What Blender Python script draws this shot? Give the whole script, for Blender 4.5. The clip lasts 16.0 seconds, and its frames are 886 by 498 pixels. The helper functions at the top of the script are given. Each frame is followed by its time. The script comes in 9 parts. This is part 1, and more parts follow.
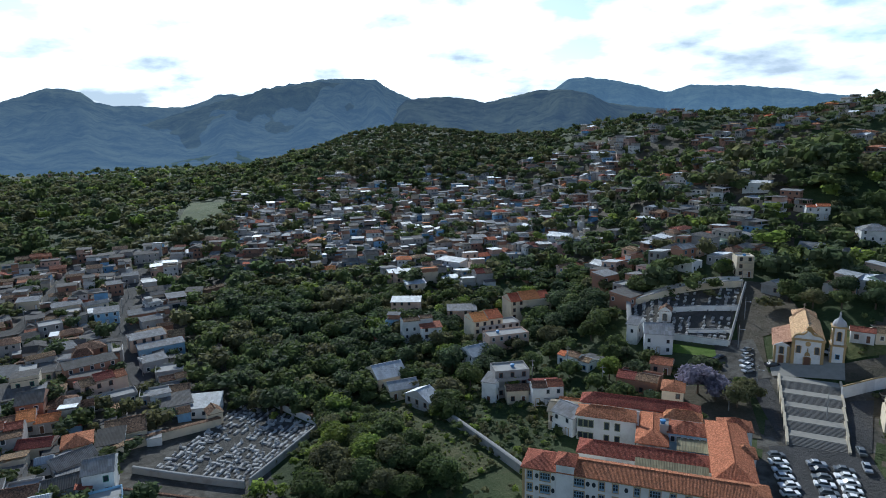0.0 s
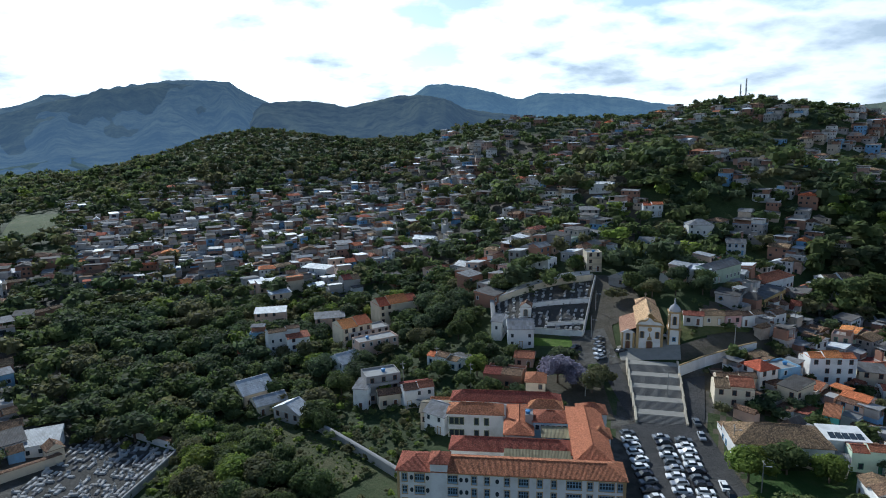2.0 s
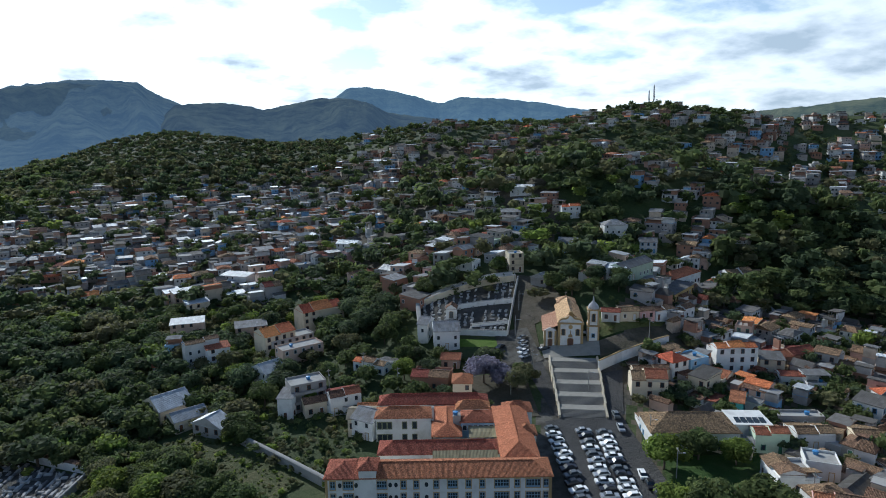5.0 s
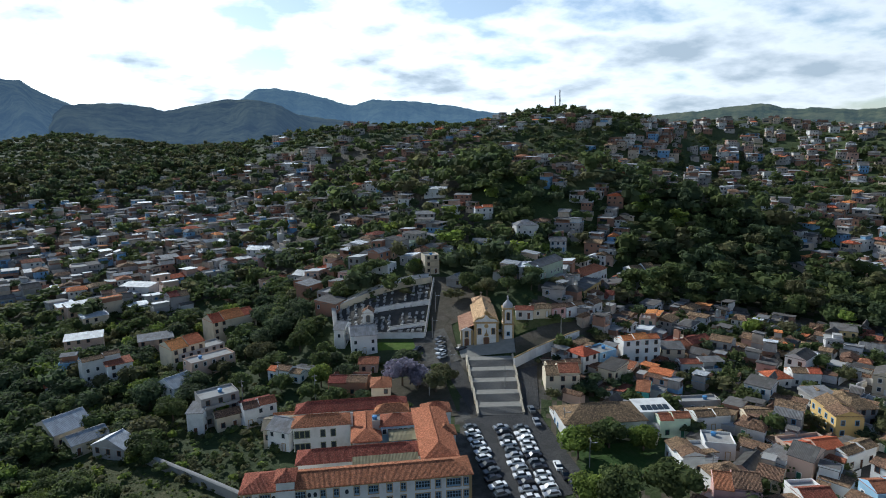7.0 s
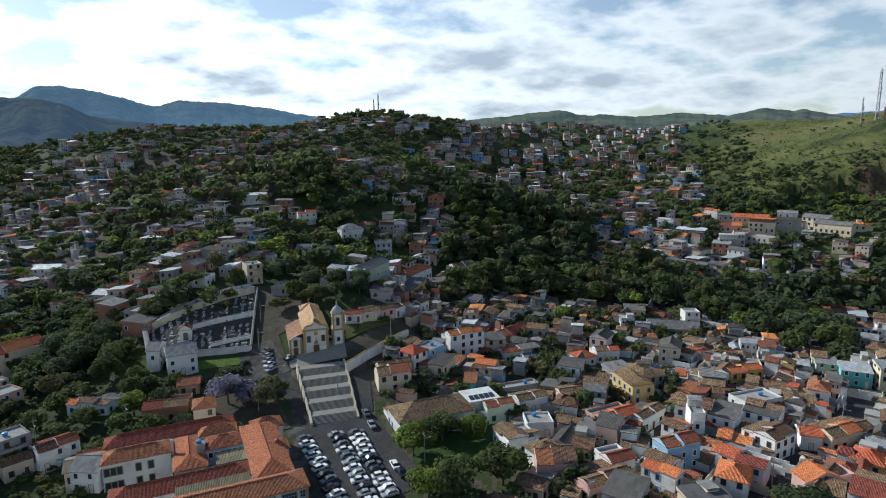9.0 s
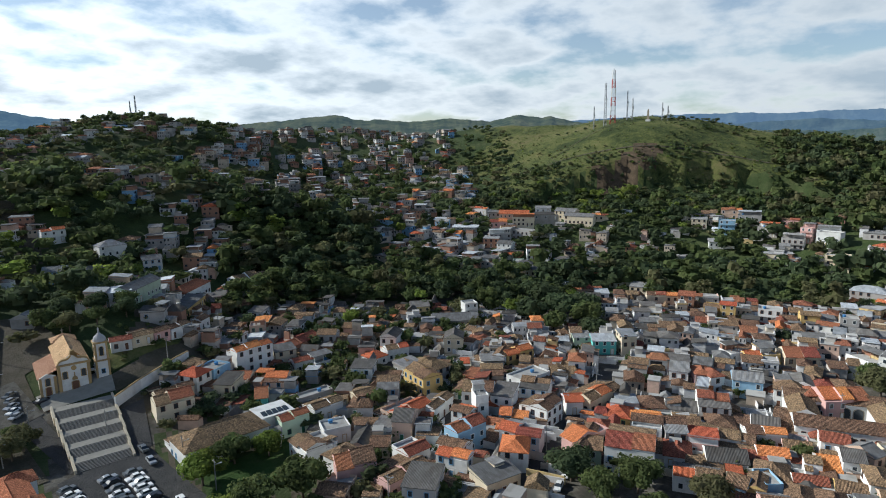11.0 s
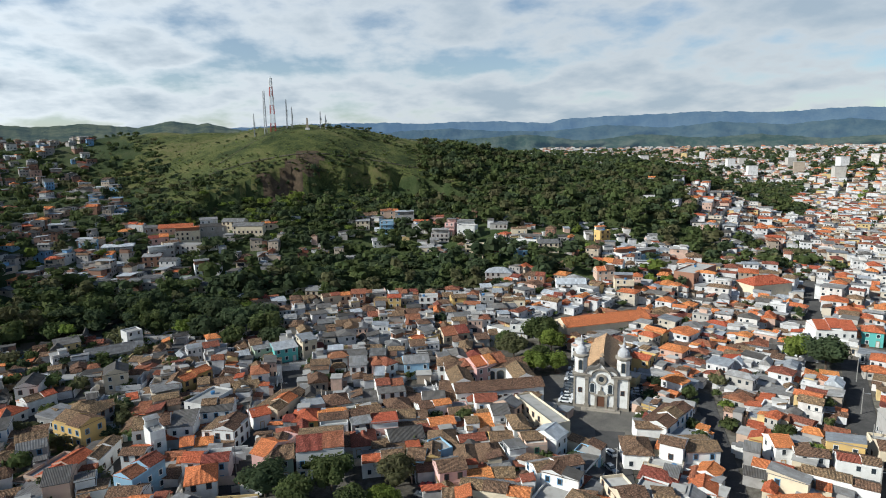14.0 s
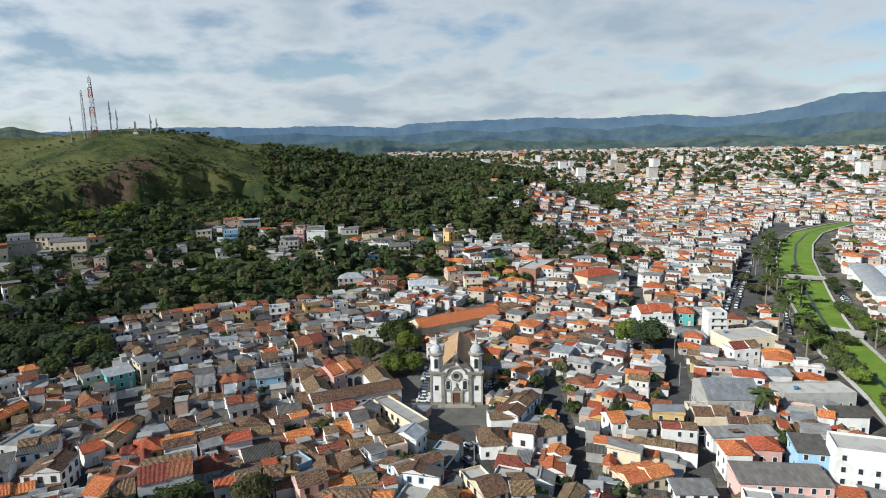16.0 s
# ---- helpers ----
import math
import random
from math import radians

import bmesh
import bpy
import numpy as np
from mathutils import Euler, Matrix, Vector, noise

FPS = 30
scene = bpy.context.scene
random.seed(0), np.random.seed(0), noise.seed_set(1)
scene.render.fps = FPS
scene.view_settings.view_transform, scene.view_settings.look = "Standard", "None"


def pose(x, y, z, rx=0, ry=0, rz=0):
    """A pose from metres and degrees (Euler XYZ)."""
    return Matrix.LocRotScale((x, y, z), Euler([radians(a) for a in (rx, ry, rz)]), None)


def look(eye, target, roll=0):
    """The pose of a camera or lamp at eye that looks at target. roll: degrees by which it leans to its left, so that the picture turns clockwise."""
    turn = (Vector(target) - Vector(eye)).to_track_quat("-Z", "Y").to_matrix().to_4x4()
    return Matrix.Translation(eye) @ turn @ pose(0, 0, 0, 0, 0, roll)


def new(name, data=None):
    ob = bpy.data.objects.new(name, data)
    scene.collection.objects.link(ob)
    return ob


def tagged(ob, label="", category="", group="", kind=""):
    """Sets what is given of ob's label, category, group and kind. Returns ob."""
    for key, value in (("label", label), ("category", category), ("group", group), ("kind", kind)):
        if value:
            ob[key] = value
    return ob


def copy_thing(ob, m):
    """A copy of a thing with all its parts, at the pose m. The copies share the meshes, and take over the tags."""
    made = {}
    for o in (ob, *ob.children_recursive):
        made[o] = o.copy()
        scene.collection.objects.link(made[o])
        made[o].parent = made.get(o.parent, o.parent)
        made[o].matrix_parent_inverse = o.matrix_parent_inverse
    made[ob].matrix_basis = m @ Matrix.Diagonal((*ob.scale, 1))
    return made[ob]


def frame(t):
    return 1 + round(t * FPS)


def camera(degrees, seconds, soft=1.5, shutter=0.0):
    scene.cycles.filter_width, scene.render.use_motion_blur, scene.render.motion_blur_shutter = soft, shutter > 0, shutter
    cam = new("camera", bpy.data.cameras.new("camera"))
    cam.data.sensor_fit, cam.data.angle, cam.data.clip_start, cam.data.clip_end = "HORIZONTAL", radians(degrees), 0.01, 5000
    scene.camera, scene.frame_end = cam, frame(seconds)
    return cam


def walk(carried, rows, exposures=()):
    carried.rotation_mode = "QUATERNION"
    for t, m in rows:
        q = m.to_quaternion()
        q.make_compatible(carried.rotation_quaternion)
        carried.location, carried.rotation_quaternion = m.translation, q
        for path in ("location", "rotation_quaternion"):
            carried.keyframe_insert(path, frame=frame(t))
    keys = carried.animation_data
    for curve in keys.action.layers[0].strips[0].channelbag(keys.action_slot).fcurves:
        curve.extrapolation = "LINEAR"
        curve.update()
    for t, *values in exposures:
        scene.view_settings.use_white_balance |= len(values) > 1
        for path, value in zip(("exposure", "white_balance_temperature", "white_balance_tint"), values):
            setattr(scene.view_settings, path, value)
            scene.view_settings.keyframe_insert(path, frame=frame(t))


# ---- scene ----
cam = camera(71.36, 16.0, soft=1.0)
EYE = 85.0
# seconds, Euler angles of a drone that turns where it hovers
TURNS = [
    (0, 79.10, 1.17, -0.11), (1, 79.14, 0.99, -11.52), (0.5, 79.08, 0.98, -6.27), (1.5, 79.23, 1.02, -12.63), (2, 79.30, 1.00, -12.67),
    (2.5, 79.35, 0.98, -12.91), (3, 79.36, 0.91, -13.87), (3.5, 79.40, 0.91, -15.25), (4, 79.44, 0.91, -16.71), (6.5, 79.60, 0.80, -25.31),
    (7, 79.63, 0.79, -27.72), (7.5, 79.65, 0.78, -31.02), (8, 79.69, 0.79, -34.99), (8.5, 79.70, 0.69, -39.30), (9, 79.74, 0.74, -44.01),
    (11.5, 79.89, 0.92, -69.13), (12, 79.92, 0.88, -74.08), (12.5, 79.95, 0.93, -79.02), (13, 79.98, 0.92, -83.97), (13.5, 80.03, 0.95, -89.02),
    (14, 80.06, 0.97, -94.29), (14.5, 80.08, 1.06, -99.75), (15, 80.13, 1.10, -105.49), (15.5, 80.15, 1.24, -108.20), (16, 80.23, 1.13, -108.21),
]
walk(cam, [(t, pose(0, 0, EYE, rx, ry, rz)) for t, rx, ry, rz in sorted(TURNS)], [(0, 0.38, 5450, 5), (4, 0.36, 5500, 5), (8, 0.30, 5750, 5), (12, 0.26, 5900, 5), (16, 0.16, 5950, 5)])

# ---- daylight: a late-afternoon sun behind thin broken cloud ----
SUN_AZ, SUN_EL = radians(-15), radians(30)
SUN_DIR = Vector((math.sin(SUN_AZ) * math.cos(SUN_EL), math.cos(SUN_AZ) * math.cos(SUN_EL), math.sin(SUN_EL)))
sun = new("sun", bpy.data.lights.new("sun", "SUN"))
sun.data.energy, sun.data.angle, sun.data.color = 5.0, radians(0.6), (1.0, 0.94, 0.84)
sun.matrix_world = look(SUN_DIR * 900, (0, 0, 0))


class Nodes:
    """Short hand for node trees."""

    def __init__(self, tree):
        self.t = tree

    def add(self, kind, **props):
        n = self.t.nodes.new(kind)
        for k, v in props.items():
            if k in n.inputs:
                n.inputs[k].default_value = v
            else:
                setattr(n, k, v)
        return n

    def link(self, a, b):
        self.t.links.new(a, b)

    def math(self, op, a, b=None, clamp=False):
        n = self.t.nodes.new("ShaderNodeMath")
        n.operation, n.use_clamp = op, clamp
        for i, v in enumerate((a, b)):
            if v is None:
                continue
            if isinstance(v, (int, float)):
                n.inputs[i].default_value = v
            else:
                self.link(v, n.inputs[i])
        return n.outputs[0]

    def ramp(self, fac, stops):
        n = self.t.nodes.new("ShaderNodeValToRGB")
        els = n.color_ramp.elements
        while len(els) < len(stops):
            els.new(0.5)
        for e, (p, c) in zip(els, stops):
            e.position, e.color = p, (*c, 1) if len(c) == 3 else c
        self.link(fac, n.inputs[0])
        return n.outputs[0]

    def noise(self, vec, scale, detail=4, rough=0.55):
        n = self.add("ShaderNodeTexNoise", Scale=scale, Detail=detail, Roughness=rough)
        if vec is not None:
            self.link(vec, n.inputs["Vector"])
        return n.outputs["Fac"]

    def mix(self, fac, a, b, mode="MIX"):
        n = self.t.nodes.new("ShaderNodeMix")
        n.data_type, n.blend_type = "RGBA", mode
        for sock, v in ((n.inputs[0], fac), (n.inputs[6], a), (n.inputs[7], b)):
            if isinstance(v, (int, float)):
                sock.default_value = v
            elif isinstance(v, tuple):
                sock.default_value = (*v, 1) if len(v) == 3 else v
            else:
                self.link(v, sock)
        return n.outputs[2]


world = bpy.data.worlds.new("sky")
scene.world = world
world.use_nodes = True
world.node_tree.nodes.clear()
N = Nodes(world.node_tree)
sky = N.add("ShaderNodeTexSky", sky_type="NISHITA", sun_disc=False, sun_elevation=SUN_EL, sun_rotation=SUN_AZ, altitude=900.0)
way = N.add("ShaderNodeTexCoord").outputs["Generated"]
sep = N.add("ShaderNodeSeparateXYZ")
N.link(way, sep.inputs[0])
lift = N.math("ADD", N.math("MAXIMUM", sep.outputs[2], 0.0), 0.26)
flat = N.add("ShaderNodeCombineXYZ")
N.link(N.math("DIVIDE", sep.outputs[0], lift), flat.inputs[0])
N.link(N.math("DIVIDE", sep.outputs[1], lift), flat.inputs[1])
puffs = N.noise(flat.outputs[0], 2.9, 8, 0.54)
banks = N.noise(flat.outputs[0], 0.9, 3, 0.5)
cover = N.math("ADD", N.math("MULTIPLY", puffs, 0.62), N.math("MULTIPLY", banks, 0.48))
veil = N.ramp(cover, [(0.44, (0, 0, 0)), (0.55, (1, 1, 1))])
thick = N.ramp(cover, [(0.525, (0, 0, 0)), (0.68, (1, 1, 1))])
dot = N.add("ShaderNodeVectorMath", operation="DOT_PRODUCT")
dot.inputs[1].default_value = SUN_DIR
N.link(way, dot.inputs[0])
glow = N.math("POWER", N.math("MULTIPLY", N.math("ADD", dot.outputs["Value"], 1.0), 0.5), 3.0)
bright = N.math("ADD", 0.81, N.math("MULTIPLY", glow, 1.38))
thin_lit = N.add("ShaderNodeVectorMath", operation="SCALE")
thin_lit.inputs[0].default_value = (1.12, 1.12, 1.12)
N.link(bright, thin_lit.inputs["Scale"])
thick_lit = N.add("ShaderNodeVectorMath", operation="SCALE")
thick_lit.inputs[0].default_value = (0.68, 0.765, 0.85)
N.link(N.math("ADD", 0.86, N.math("MULTIPLY", glow, 0.2)), thick_lit.inputs["Scale"])
cloud = N.mix(thick, thin_lit.outputs[0], thick_lit.outputs[0])
clear = N.add("ShaderNodeVectorMath", operation="SCALE")
clear.inputs["Scale"].default_value = 0.135
N.link(sky.outputs[0], clear.inputs[0])
high = N.math("MAXIMUM", N.math("SUBTRACT", sep.outputs[2], 0.23), 0.0)
low = N.math("SUBTRACT", N.math("SUBTRACT", 1.06, N.math("MULTIPLY", N.math("MAXIMUM", sep.outputs[2], 0.0), 0.75)), N.math("MULTIPLY", high, 4.5), True)
skylight = N.mix(N.math("MULTIPLY", low, N.math("ADD", N.math("MULTIPLY", veil, 0.80), 0.16)), clear.outputs[0], cloud)
bg = N.add("ShaderNodeBackground", Strength=0.64)
N.link(skylight, bg.inputs[0])
N.link(bg.outputs[0], N.add("ShaderNodeOutputWorld").inputs[0])


# ---- materials ----
def material(name, rough=0.85, metal=0.0, spec=0.3):
    m = bpy.data.materials.new(name)
    m.use_nodes = True
    m.node_tree.nodes.clear()
    n = Nodes(m.node_tree)
    b = n.add("ShaderNodeBsdfPrincipled", Roughness=rough, Metallic=metal)
    b.inputs["Specular IOR Level"].default_value = spec
    b.inputs["Diffuse Roughness"].default_value = 0.6 if rough > 0.75 else 0.0
    n.link(b.outputs[0], n.add("ShaderNodeOutputMaterial").inputs[0])
    return m, n, b


def bump(n, b, height, strength, distance):
    k = n.add("ShaderNodeBump", Strength=strength, Distance=distance)
    n.link(height, k.inputs["Height"])
    n.link(k.outputs[0], b.inputs["Normal"])


def place_of(n):
    return n.add("ShaderNodeNewGeometry").outputs["Position"]


PER_PIECE = [False]


def chance(n):
    """A random number per object or, for joined houses, per loose piece."""
    if PER_PIECE[0]:
        return n.add("ShaderNodeNewGeometry").outputs["Random Per Island"]
    return n.add("ShaderNodeObjectInfo").outputs["Random"]


def plaster(name, colour, dirt=0.35, stain=(0.16, 0.14, 0.12)):
    m, n, b = material(name, 0.9)
    p = place_of(n)
    broad, fine = n.noise(p, 0.35, 5), n.noise(p, 3.0, 4)
    c = n.mix(n.math("MULTIPLY", n.ramp(broad, [(0.48, (0, 0, 0)), (0.75, (1, 1, 1))]), dirt), colour, stain)
    c = n.mix(n.math("MULTIPLY", fine, 0.25), c, (0.3, 0.28, 0.25))
    hue = n.add("ShaderNodeHueSaturation", Saturation=1.0)
    n.link(n.math("ADD", 0.86, n.math("MULTIPLY", chance(n), 0.28)), hue.inputs["Value"])
    n.link(c, hue.inputs["Color"])
    n.link(hue.outputs[0], b.inputs["Base Color"])
    bump(n, b, fine, 0.3, 0.02)
    return m


def tiles(name, light, dark, moss=0.5):
    """Rows of curved clay tiles running down the slope, uneven in colour."""
    m, n, b = material(name, 0.95, 0.0, 0.08)
    b.inputs["Diffuse Roughness"].default_value = 0.3
    uv = n.add("ShaderNodeUVMap", uv_map="slope").outputs[0]
    cells = n.add("ShaderNodeMapping")
    cells.inputs["Scale"].default_value = (3.4, 1.9, 1)
    n.link(uv, cells.inputs[0])
    per = n.add("ShaderNodeTexWhiteNoise", noise_dimensions="2D")
    snap = n.add("ShaderNodeVectorMath", operation="FLOOR")
    n.link(cells.outputs[0], snap.inputs[0])
    n.link(snap.outputs[0], per.inputs[0])
    p = place_of(n)
    patch = n.noise(p, 0.22, 5, 0.65)
    runs = n.add("ShaderNodeMapping")
    runs.inputs["Scale"].default_value = (3.2, 0.3, 1)
    n.link(uv, runs.inputs[0])
    streak = n.ramp(n.noise(runs.outputs[0], 1.0, 4, 0.7), [(0.4, (0, 0, 0)), (0.62, (1, 1, 1))])
    age = n.math("ADD", n.math("MULTIPLY", per.outputs[0], 0.55), n.math("ADD", n.math("MULTIPLY", n.ramp(patch, [(0.35, (0, 0, 0)), (0.68, (1, 1, 1))]), 0.4), n.math("MULTIPLY", streak, 0.3)), True)
    c = n.mix(age, light, dark)
    c = n.mix(n.math("MULTIPLY", n.ramp(n.noise(p, 2.6, 6, 0.8), [(0.47, (0, 0, 0)), (0.60, (1, 1, 1))]), 0.75), c, tuple(min(1.0, 1.7 * v + 0.04) for v in light))
    c = n.mix(n.math("MULTIPLY", n.ramp(n.noise(p, 1.5, 6, 0.8), [(0.48, (0, 0, 0)), (0.62, (1, 1, 1))]), moss), c, (0.05, 0.045, 0.04))
    hue = n.add("ShaderNodeHueSaturation")
    r = chance(n)
    n.link(n.math("ADD", 0.78, n.math("MULTIPLY", r, 0.44)), hue.inputs["Value"])
    n.link(n.math("ADD", 0.485, n.math("MULTIPLY", r, 0.03)), hue.inputs["Hue"])
    n.link(c, hue.inputs["Color"])
    n.link(hue.outputs[0], b.inputs["Base Color"])
    wave = n.add("ShaderNodeTexWave", wave_type="BANDS", bands_direction="X", Scale=1.15)
    n.link(uv, wave.inputs[0])
    bump(n, b, n.math("ADD", wave.outputs["Fac"], n.math("MULTIPLY", per.outputs[0], 0.6)), 1.0, 0.11)
    return m


def sheeting(name, colour, rust, rough=0.9, metal=0.0):
    """Corrugated fibre-cement or metal sheets."""
    m, n, b = material(name, rough, metal, 0.08)
    uv = n.add("ShaderNodeUVMap", uv_map="slope").outputs[0]
    p = place_of(n)
    cells = n.add("ShaderNodeMapping")
    cells.inputs["Scale"].default_value = (0.95, 0.45, 1)
    n.link(uv, cells.inputs[0])
    snap = n.add("ShaderNodeVectorMath", operation="FLOOR")
    n.link(cells.outputs[0], snap.inputs[0])
    per = n.add("ShaderNodeTexWhiteNoise", noise_dimensions="2D")
    n.link(snap.outputs[0], per.inputs[0])
    runs = n.add("ShaderNodeMapping")
    runs.inputs["Scale"].default_value = (2.6, 0.2, 1)
    n.link(uv, runs.inputs[0])
    streak = n.ramp(n.noise(runs.outputs[0], 1.0, 5, 0.7), [(0.4, (0, 0, 0)), (0.65, (1, 1, 1))])
    colour = n.mix(n.math("MULTIPLY", per.outputs[0], 0.6), colour, tuple(0.45 * v for v in colour))
    colour = n.mix(n.math("MULTIPLY", streak, 0.45), colour, rust)
    c = n.mix(n.math("MULTIPLY", n.ramp(n.noise(p, 0.45, 6, 0.7), [(0.45, (0, 0, 0)), (0.7, (1, 1, 1))]), 0.7), colour, rust)
    hue = n.add("ShaderNodeHueSaturation")
    n.link(n.math("ADD", 0.55, n.math("MULTIPLY", chance(n), 0.75)), hue.inputs["Value"])
    n.link(c, hue.inputs["Color"])
    n.link(hue.outputs[0], b.inputs["Base Color"])
    wave = n.add("ShaderNodeTexWave", wave_type="BANDS", bands_direction="X", Scale=0.9)
    n.link(uv, wave.inputs[0])
    bump(n, b, wave.outputs["Fac"], 0.9, 0.08)
    return m


def plain(name, colour, rough=0.6, metal=0.0, grain=0.25, size=1.5):
    m, n, b = material(name, rough, metal, 0.4)
    f = n.noise(place_of(n), size, 5)
    dark = tuple(0.55 * v for v in colour)
    n.link(n.mix(n.math("MULTIPLY", f, grain * 2), colour, dark), b.inputs["Base Color"])
    bump(n, b, f, 0.2, 0.02)
    return m


def leaves(name, deep, fresh, tip):
    m, n, b = material(name, 0.8, 0.0, 0.07)
    isl = n.add("ShaderNodeNewGeometry").outputs["Random Per Island"]
    deep, tip = [tuple(0.4 * a + 0.6 * b for a, b in zip(fresh, k)) for k in (deep, tip)]
    c = n.ramp(isl, [(0.0, deep), (0.55, fresh), (1.0, tip)])
    patch = n.ramp(n.noise(place_of(n), 0.11, 3), [(0.30, (0, 0, 0)), (0.70, (1, 1, 1))])
    hue = n.add("ShaderNodeHueSaturation", Saturation=0.92)
    n.link(n.math("ADD", 0.55, n.math("MULTIPLY", patch, 0.9)), hue.inputs["Value"])
    n.link(n.math("ADD", 0.465, n.math("MULTIPLY", n.noise(place_of(n), 0.045, 2), 0.07)), hue.inputs["Hue"])
    n.link(c, hue.inputs["Color"])
    n.link(hue.outputs[0], b.inputs["Base Color"])
    thin = n.add("ShaderNodeBsdfTranslucent")
    n.link(hue.outputs[0], thin.inputs[0])
    both = n.add("ShaderNodeMixShader", Fac=0.42)
    n.link(b.outputs[0], both.inputs[1])
    n.link(thin.outputs[0], both.inputs[2])
    out = [k for k in m.node_tree.nodes if k.bl_idname == "ShaderNodeOutputMaterial"][0]
    n.link(both.outputs[0], out.inputs[0])
    return m


WHITE = plaster("white_limewash", (0.76, 0.75, 0.72), 0.34)
CREAM = plaster("cream_plaster", (0.68, 0.58, 0.42))
OCHRE = plaster("ochre_plaster", (0.62, 0.42, 0.14))
PINK = plaster("pink_plaster", (0.66, 0.40, 0.36))
BLUE = plaster("blue_plaster", (0.30, 0.50, 0.66))
TEAL = plaster("teal_plaster", (0.12, 0.50, 0.46))
GREY = plaster("grey_render", (0.40, 0.38, 0.36), 0.55)
BRICK = plaster("bare_brick", (0.36, 0.17, 0.10), 0.4)
SALMON = plaster("salmon_plaster", (0.62, 0.44, 0.33))
GREEN_W = plaster("pale_green_plaster", (0.50, 0.60, 0.45))
STONE = plaster("grey_brown_stone", (0.36, 0.30, 0.22), 0.5)
OCHRE_TRIM = plaster("ochre_stone_trim", (0.42, 0.28, 0.11), 0.4)
CONCRETE = plaster("weathered_concrete", (0.36, 0.35, 0.33), 0.6)
TILE_OLD = tiles("old_clay_tiles", (0.265, 0.16, 0.092), (0.068, 0.048, 0.036), 0.55)
TILE_RED = tiles("red_clay_tiles", (0.33, 0.105, 0.06), (0.16, 0.062, 0.04), 0.35)
TILE_NEW = tiles("orange_clay_tiles", (0.60, 0.185, 0.07), (0.36, 0.115, 0.05), 0.2)
SHEET = sheeting("fibre_cement_sheets", (0.36, 0.36, 0.36), (0.16, 0.14, 0.12))
SHEET_DARK = sheeting("dark_fibre_cement_sheets", (0.19, 0.18, 0.17), (0.10, 0.085, 0.07))
ZINC = sheeting("pale_metal_sheets", (0.56, 0.59, 0.62), (0.30, 0.30, 0.30), 0.68, 0.2)
GLASS = plain("dark_window_glass", (0.035, 0.045, 0.055), 0.12, 0.0, 0.2)
FRAME_W = plain("white_window_paint", (0.70, 0.70, 0.68), 0.5)
FRAME_B = plain("blue_window_paint", (0.16, 0.32, 0.50), 0.5)
FRAME_D = plain("brown_door_wood", (0.13, 0.06, 0.035), 0.6)
FRAME_G = plain("green_window_paint", (0.06, 0.20, 0.12), 0.5)
BARK = plain("bark", (0.12, 0.09, 0.065), 0.95)
TANK_BLUE = plain("blue_tank_plastic", (0.06, 0.20, 0.42), 0.4)
LEAF = leaves("tree_leaves", (0.06, 0.085, 0.028), (0.095, 0.125, 0.039), (0.15, 0.172, 0.056))
LEAF_DARK = leaves("dark_tree_leaves", (0.05, 0.071, 0.034), (0.074, 0.102, 0.046), (0.11, 0.135, 0.058))
LEAF_LIME = leaves("bright_tree_leaves", (0.09, 0.13, 0.018), (0.16, 0.21, 0.03), (0.24, 0.29, 0.055))
LEAF_DRY = leaves("olive_tree_leaves", (0.085, 0.09, 0.038), (0.13, 0.13, 0.055), (0.19, 0.175, 0.085))
LEAF_VIOLET = leaves("violet_blossom", (0.13, 0.12, 0.15), (0.21, 0.195, 0.25), (0.30, 0.275, 0.36))


def ground_material(name, stops, scale, fine_scale=0.9):
    m, n, b = material(name, 0.95, 0.0, 0.15)
    p = place_of(n)
    f = n.math("ADD", n.math("MULTIPLY", n.noise(p, scale, 7, 0.7), 0.5), n.math("ADD", n.math("MULTIPLY", n.noise(p, fine_scale, 5, 0.75), 0.25), n.math("MULTIPLY", n.noise(p, fine_scale * 0.16, 5, 0.7), 0.25)))
    n.link(n.ramp(f, stops), b.inputs["Base Color"])
    bump(n, b, n.noise(p, fine_scale, 6, 0.7), 0.8, 0.6)
    return m


GRASS = ground_material("rough_grass", [(0.38, (0.025, 0.036, 0.012)), (0.45, (0.048, 0.062, 0.02)), (0.50, (0.095, 0.108, 0.032)), (0.55, (0.14, 0.135, 0.05)), (0.64, (0.18, 0.14, 0.08))], 0.016, 0.5)
SCRUB = ground_material("scrub", [(0.38, (0.026, 0.04, 0.014)), (0.48, (0.046, 0.066, 0.022)), (0.56, (0.07, 0.085, 0.034)), (0.66, (0.10, 0.095, 0.05))], 0.02)
ASPHALT = ground_material("worn_asphalt", [(0.35, (0.045, 0.045, 0.045)), (0.5, (0.07, 0.068, 0.066)), (0.66, (0.11, 0.105, 0.10))], 0.06, 1.2)
EARTH = ground_material("yard_earth", [(0.36, (0.05, 0.05, 0.03)), (0.5, (0.10, 0.085, 0.06)), (0.66, (0.17, 0.14, 0.11))], 0.05)
SCAR = ground_material("gully_earth", [(0.36, (0.05, 0.04, 0.025)), (0.5, (0.10, 0.072, 0.046)), (0.66, (0.17, 0.12, 0.08))], 0.12)
YARD = ground_material("mixed_yards", [(0.34, (0.03, 0.04, 0.02)), (0.44, (0.055, 0.053, 0.043)), (0.5, (0.09, 0.08, 0.066)), (0.56, (0.15, 0.14, 0.12)), (0.66, (0.08, 0.065, 0.045))], 0.09, 0.35)
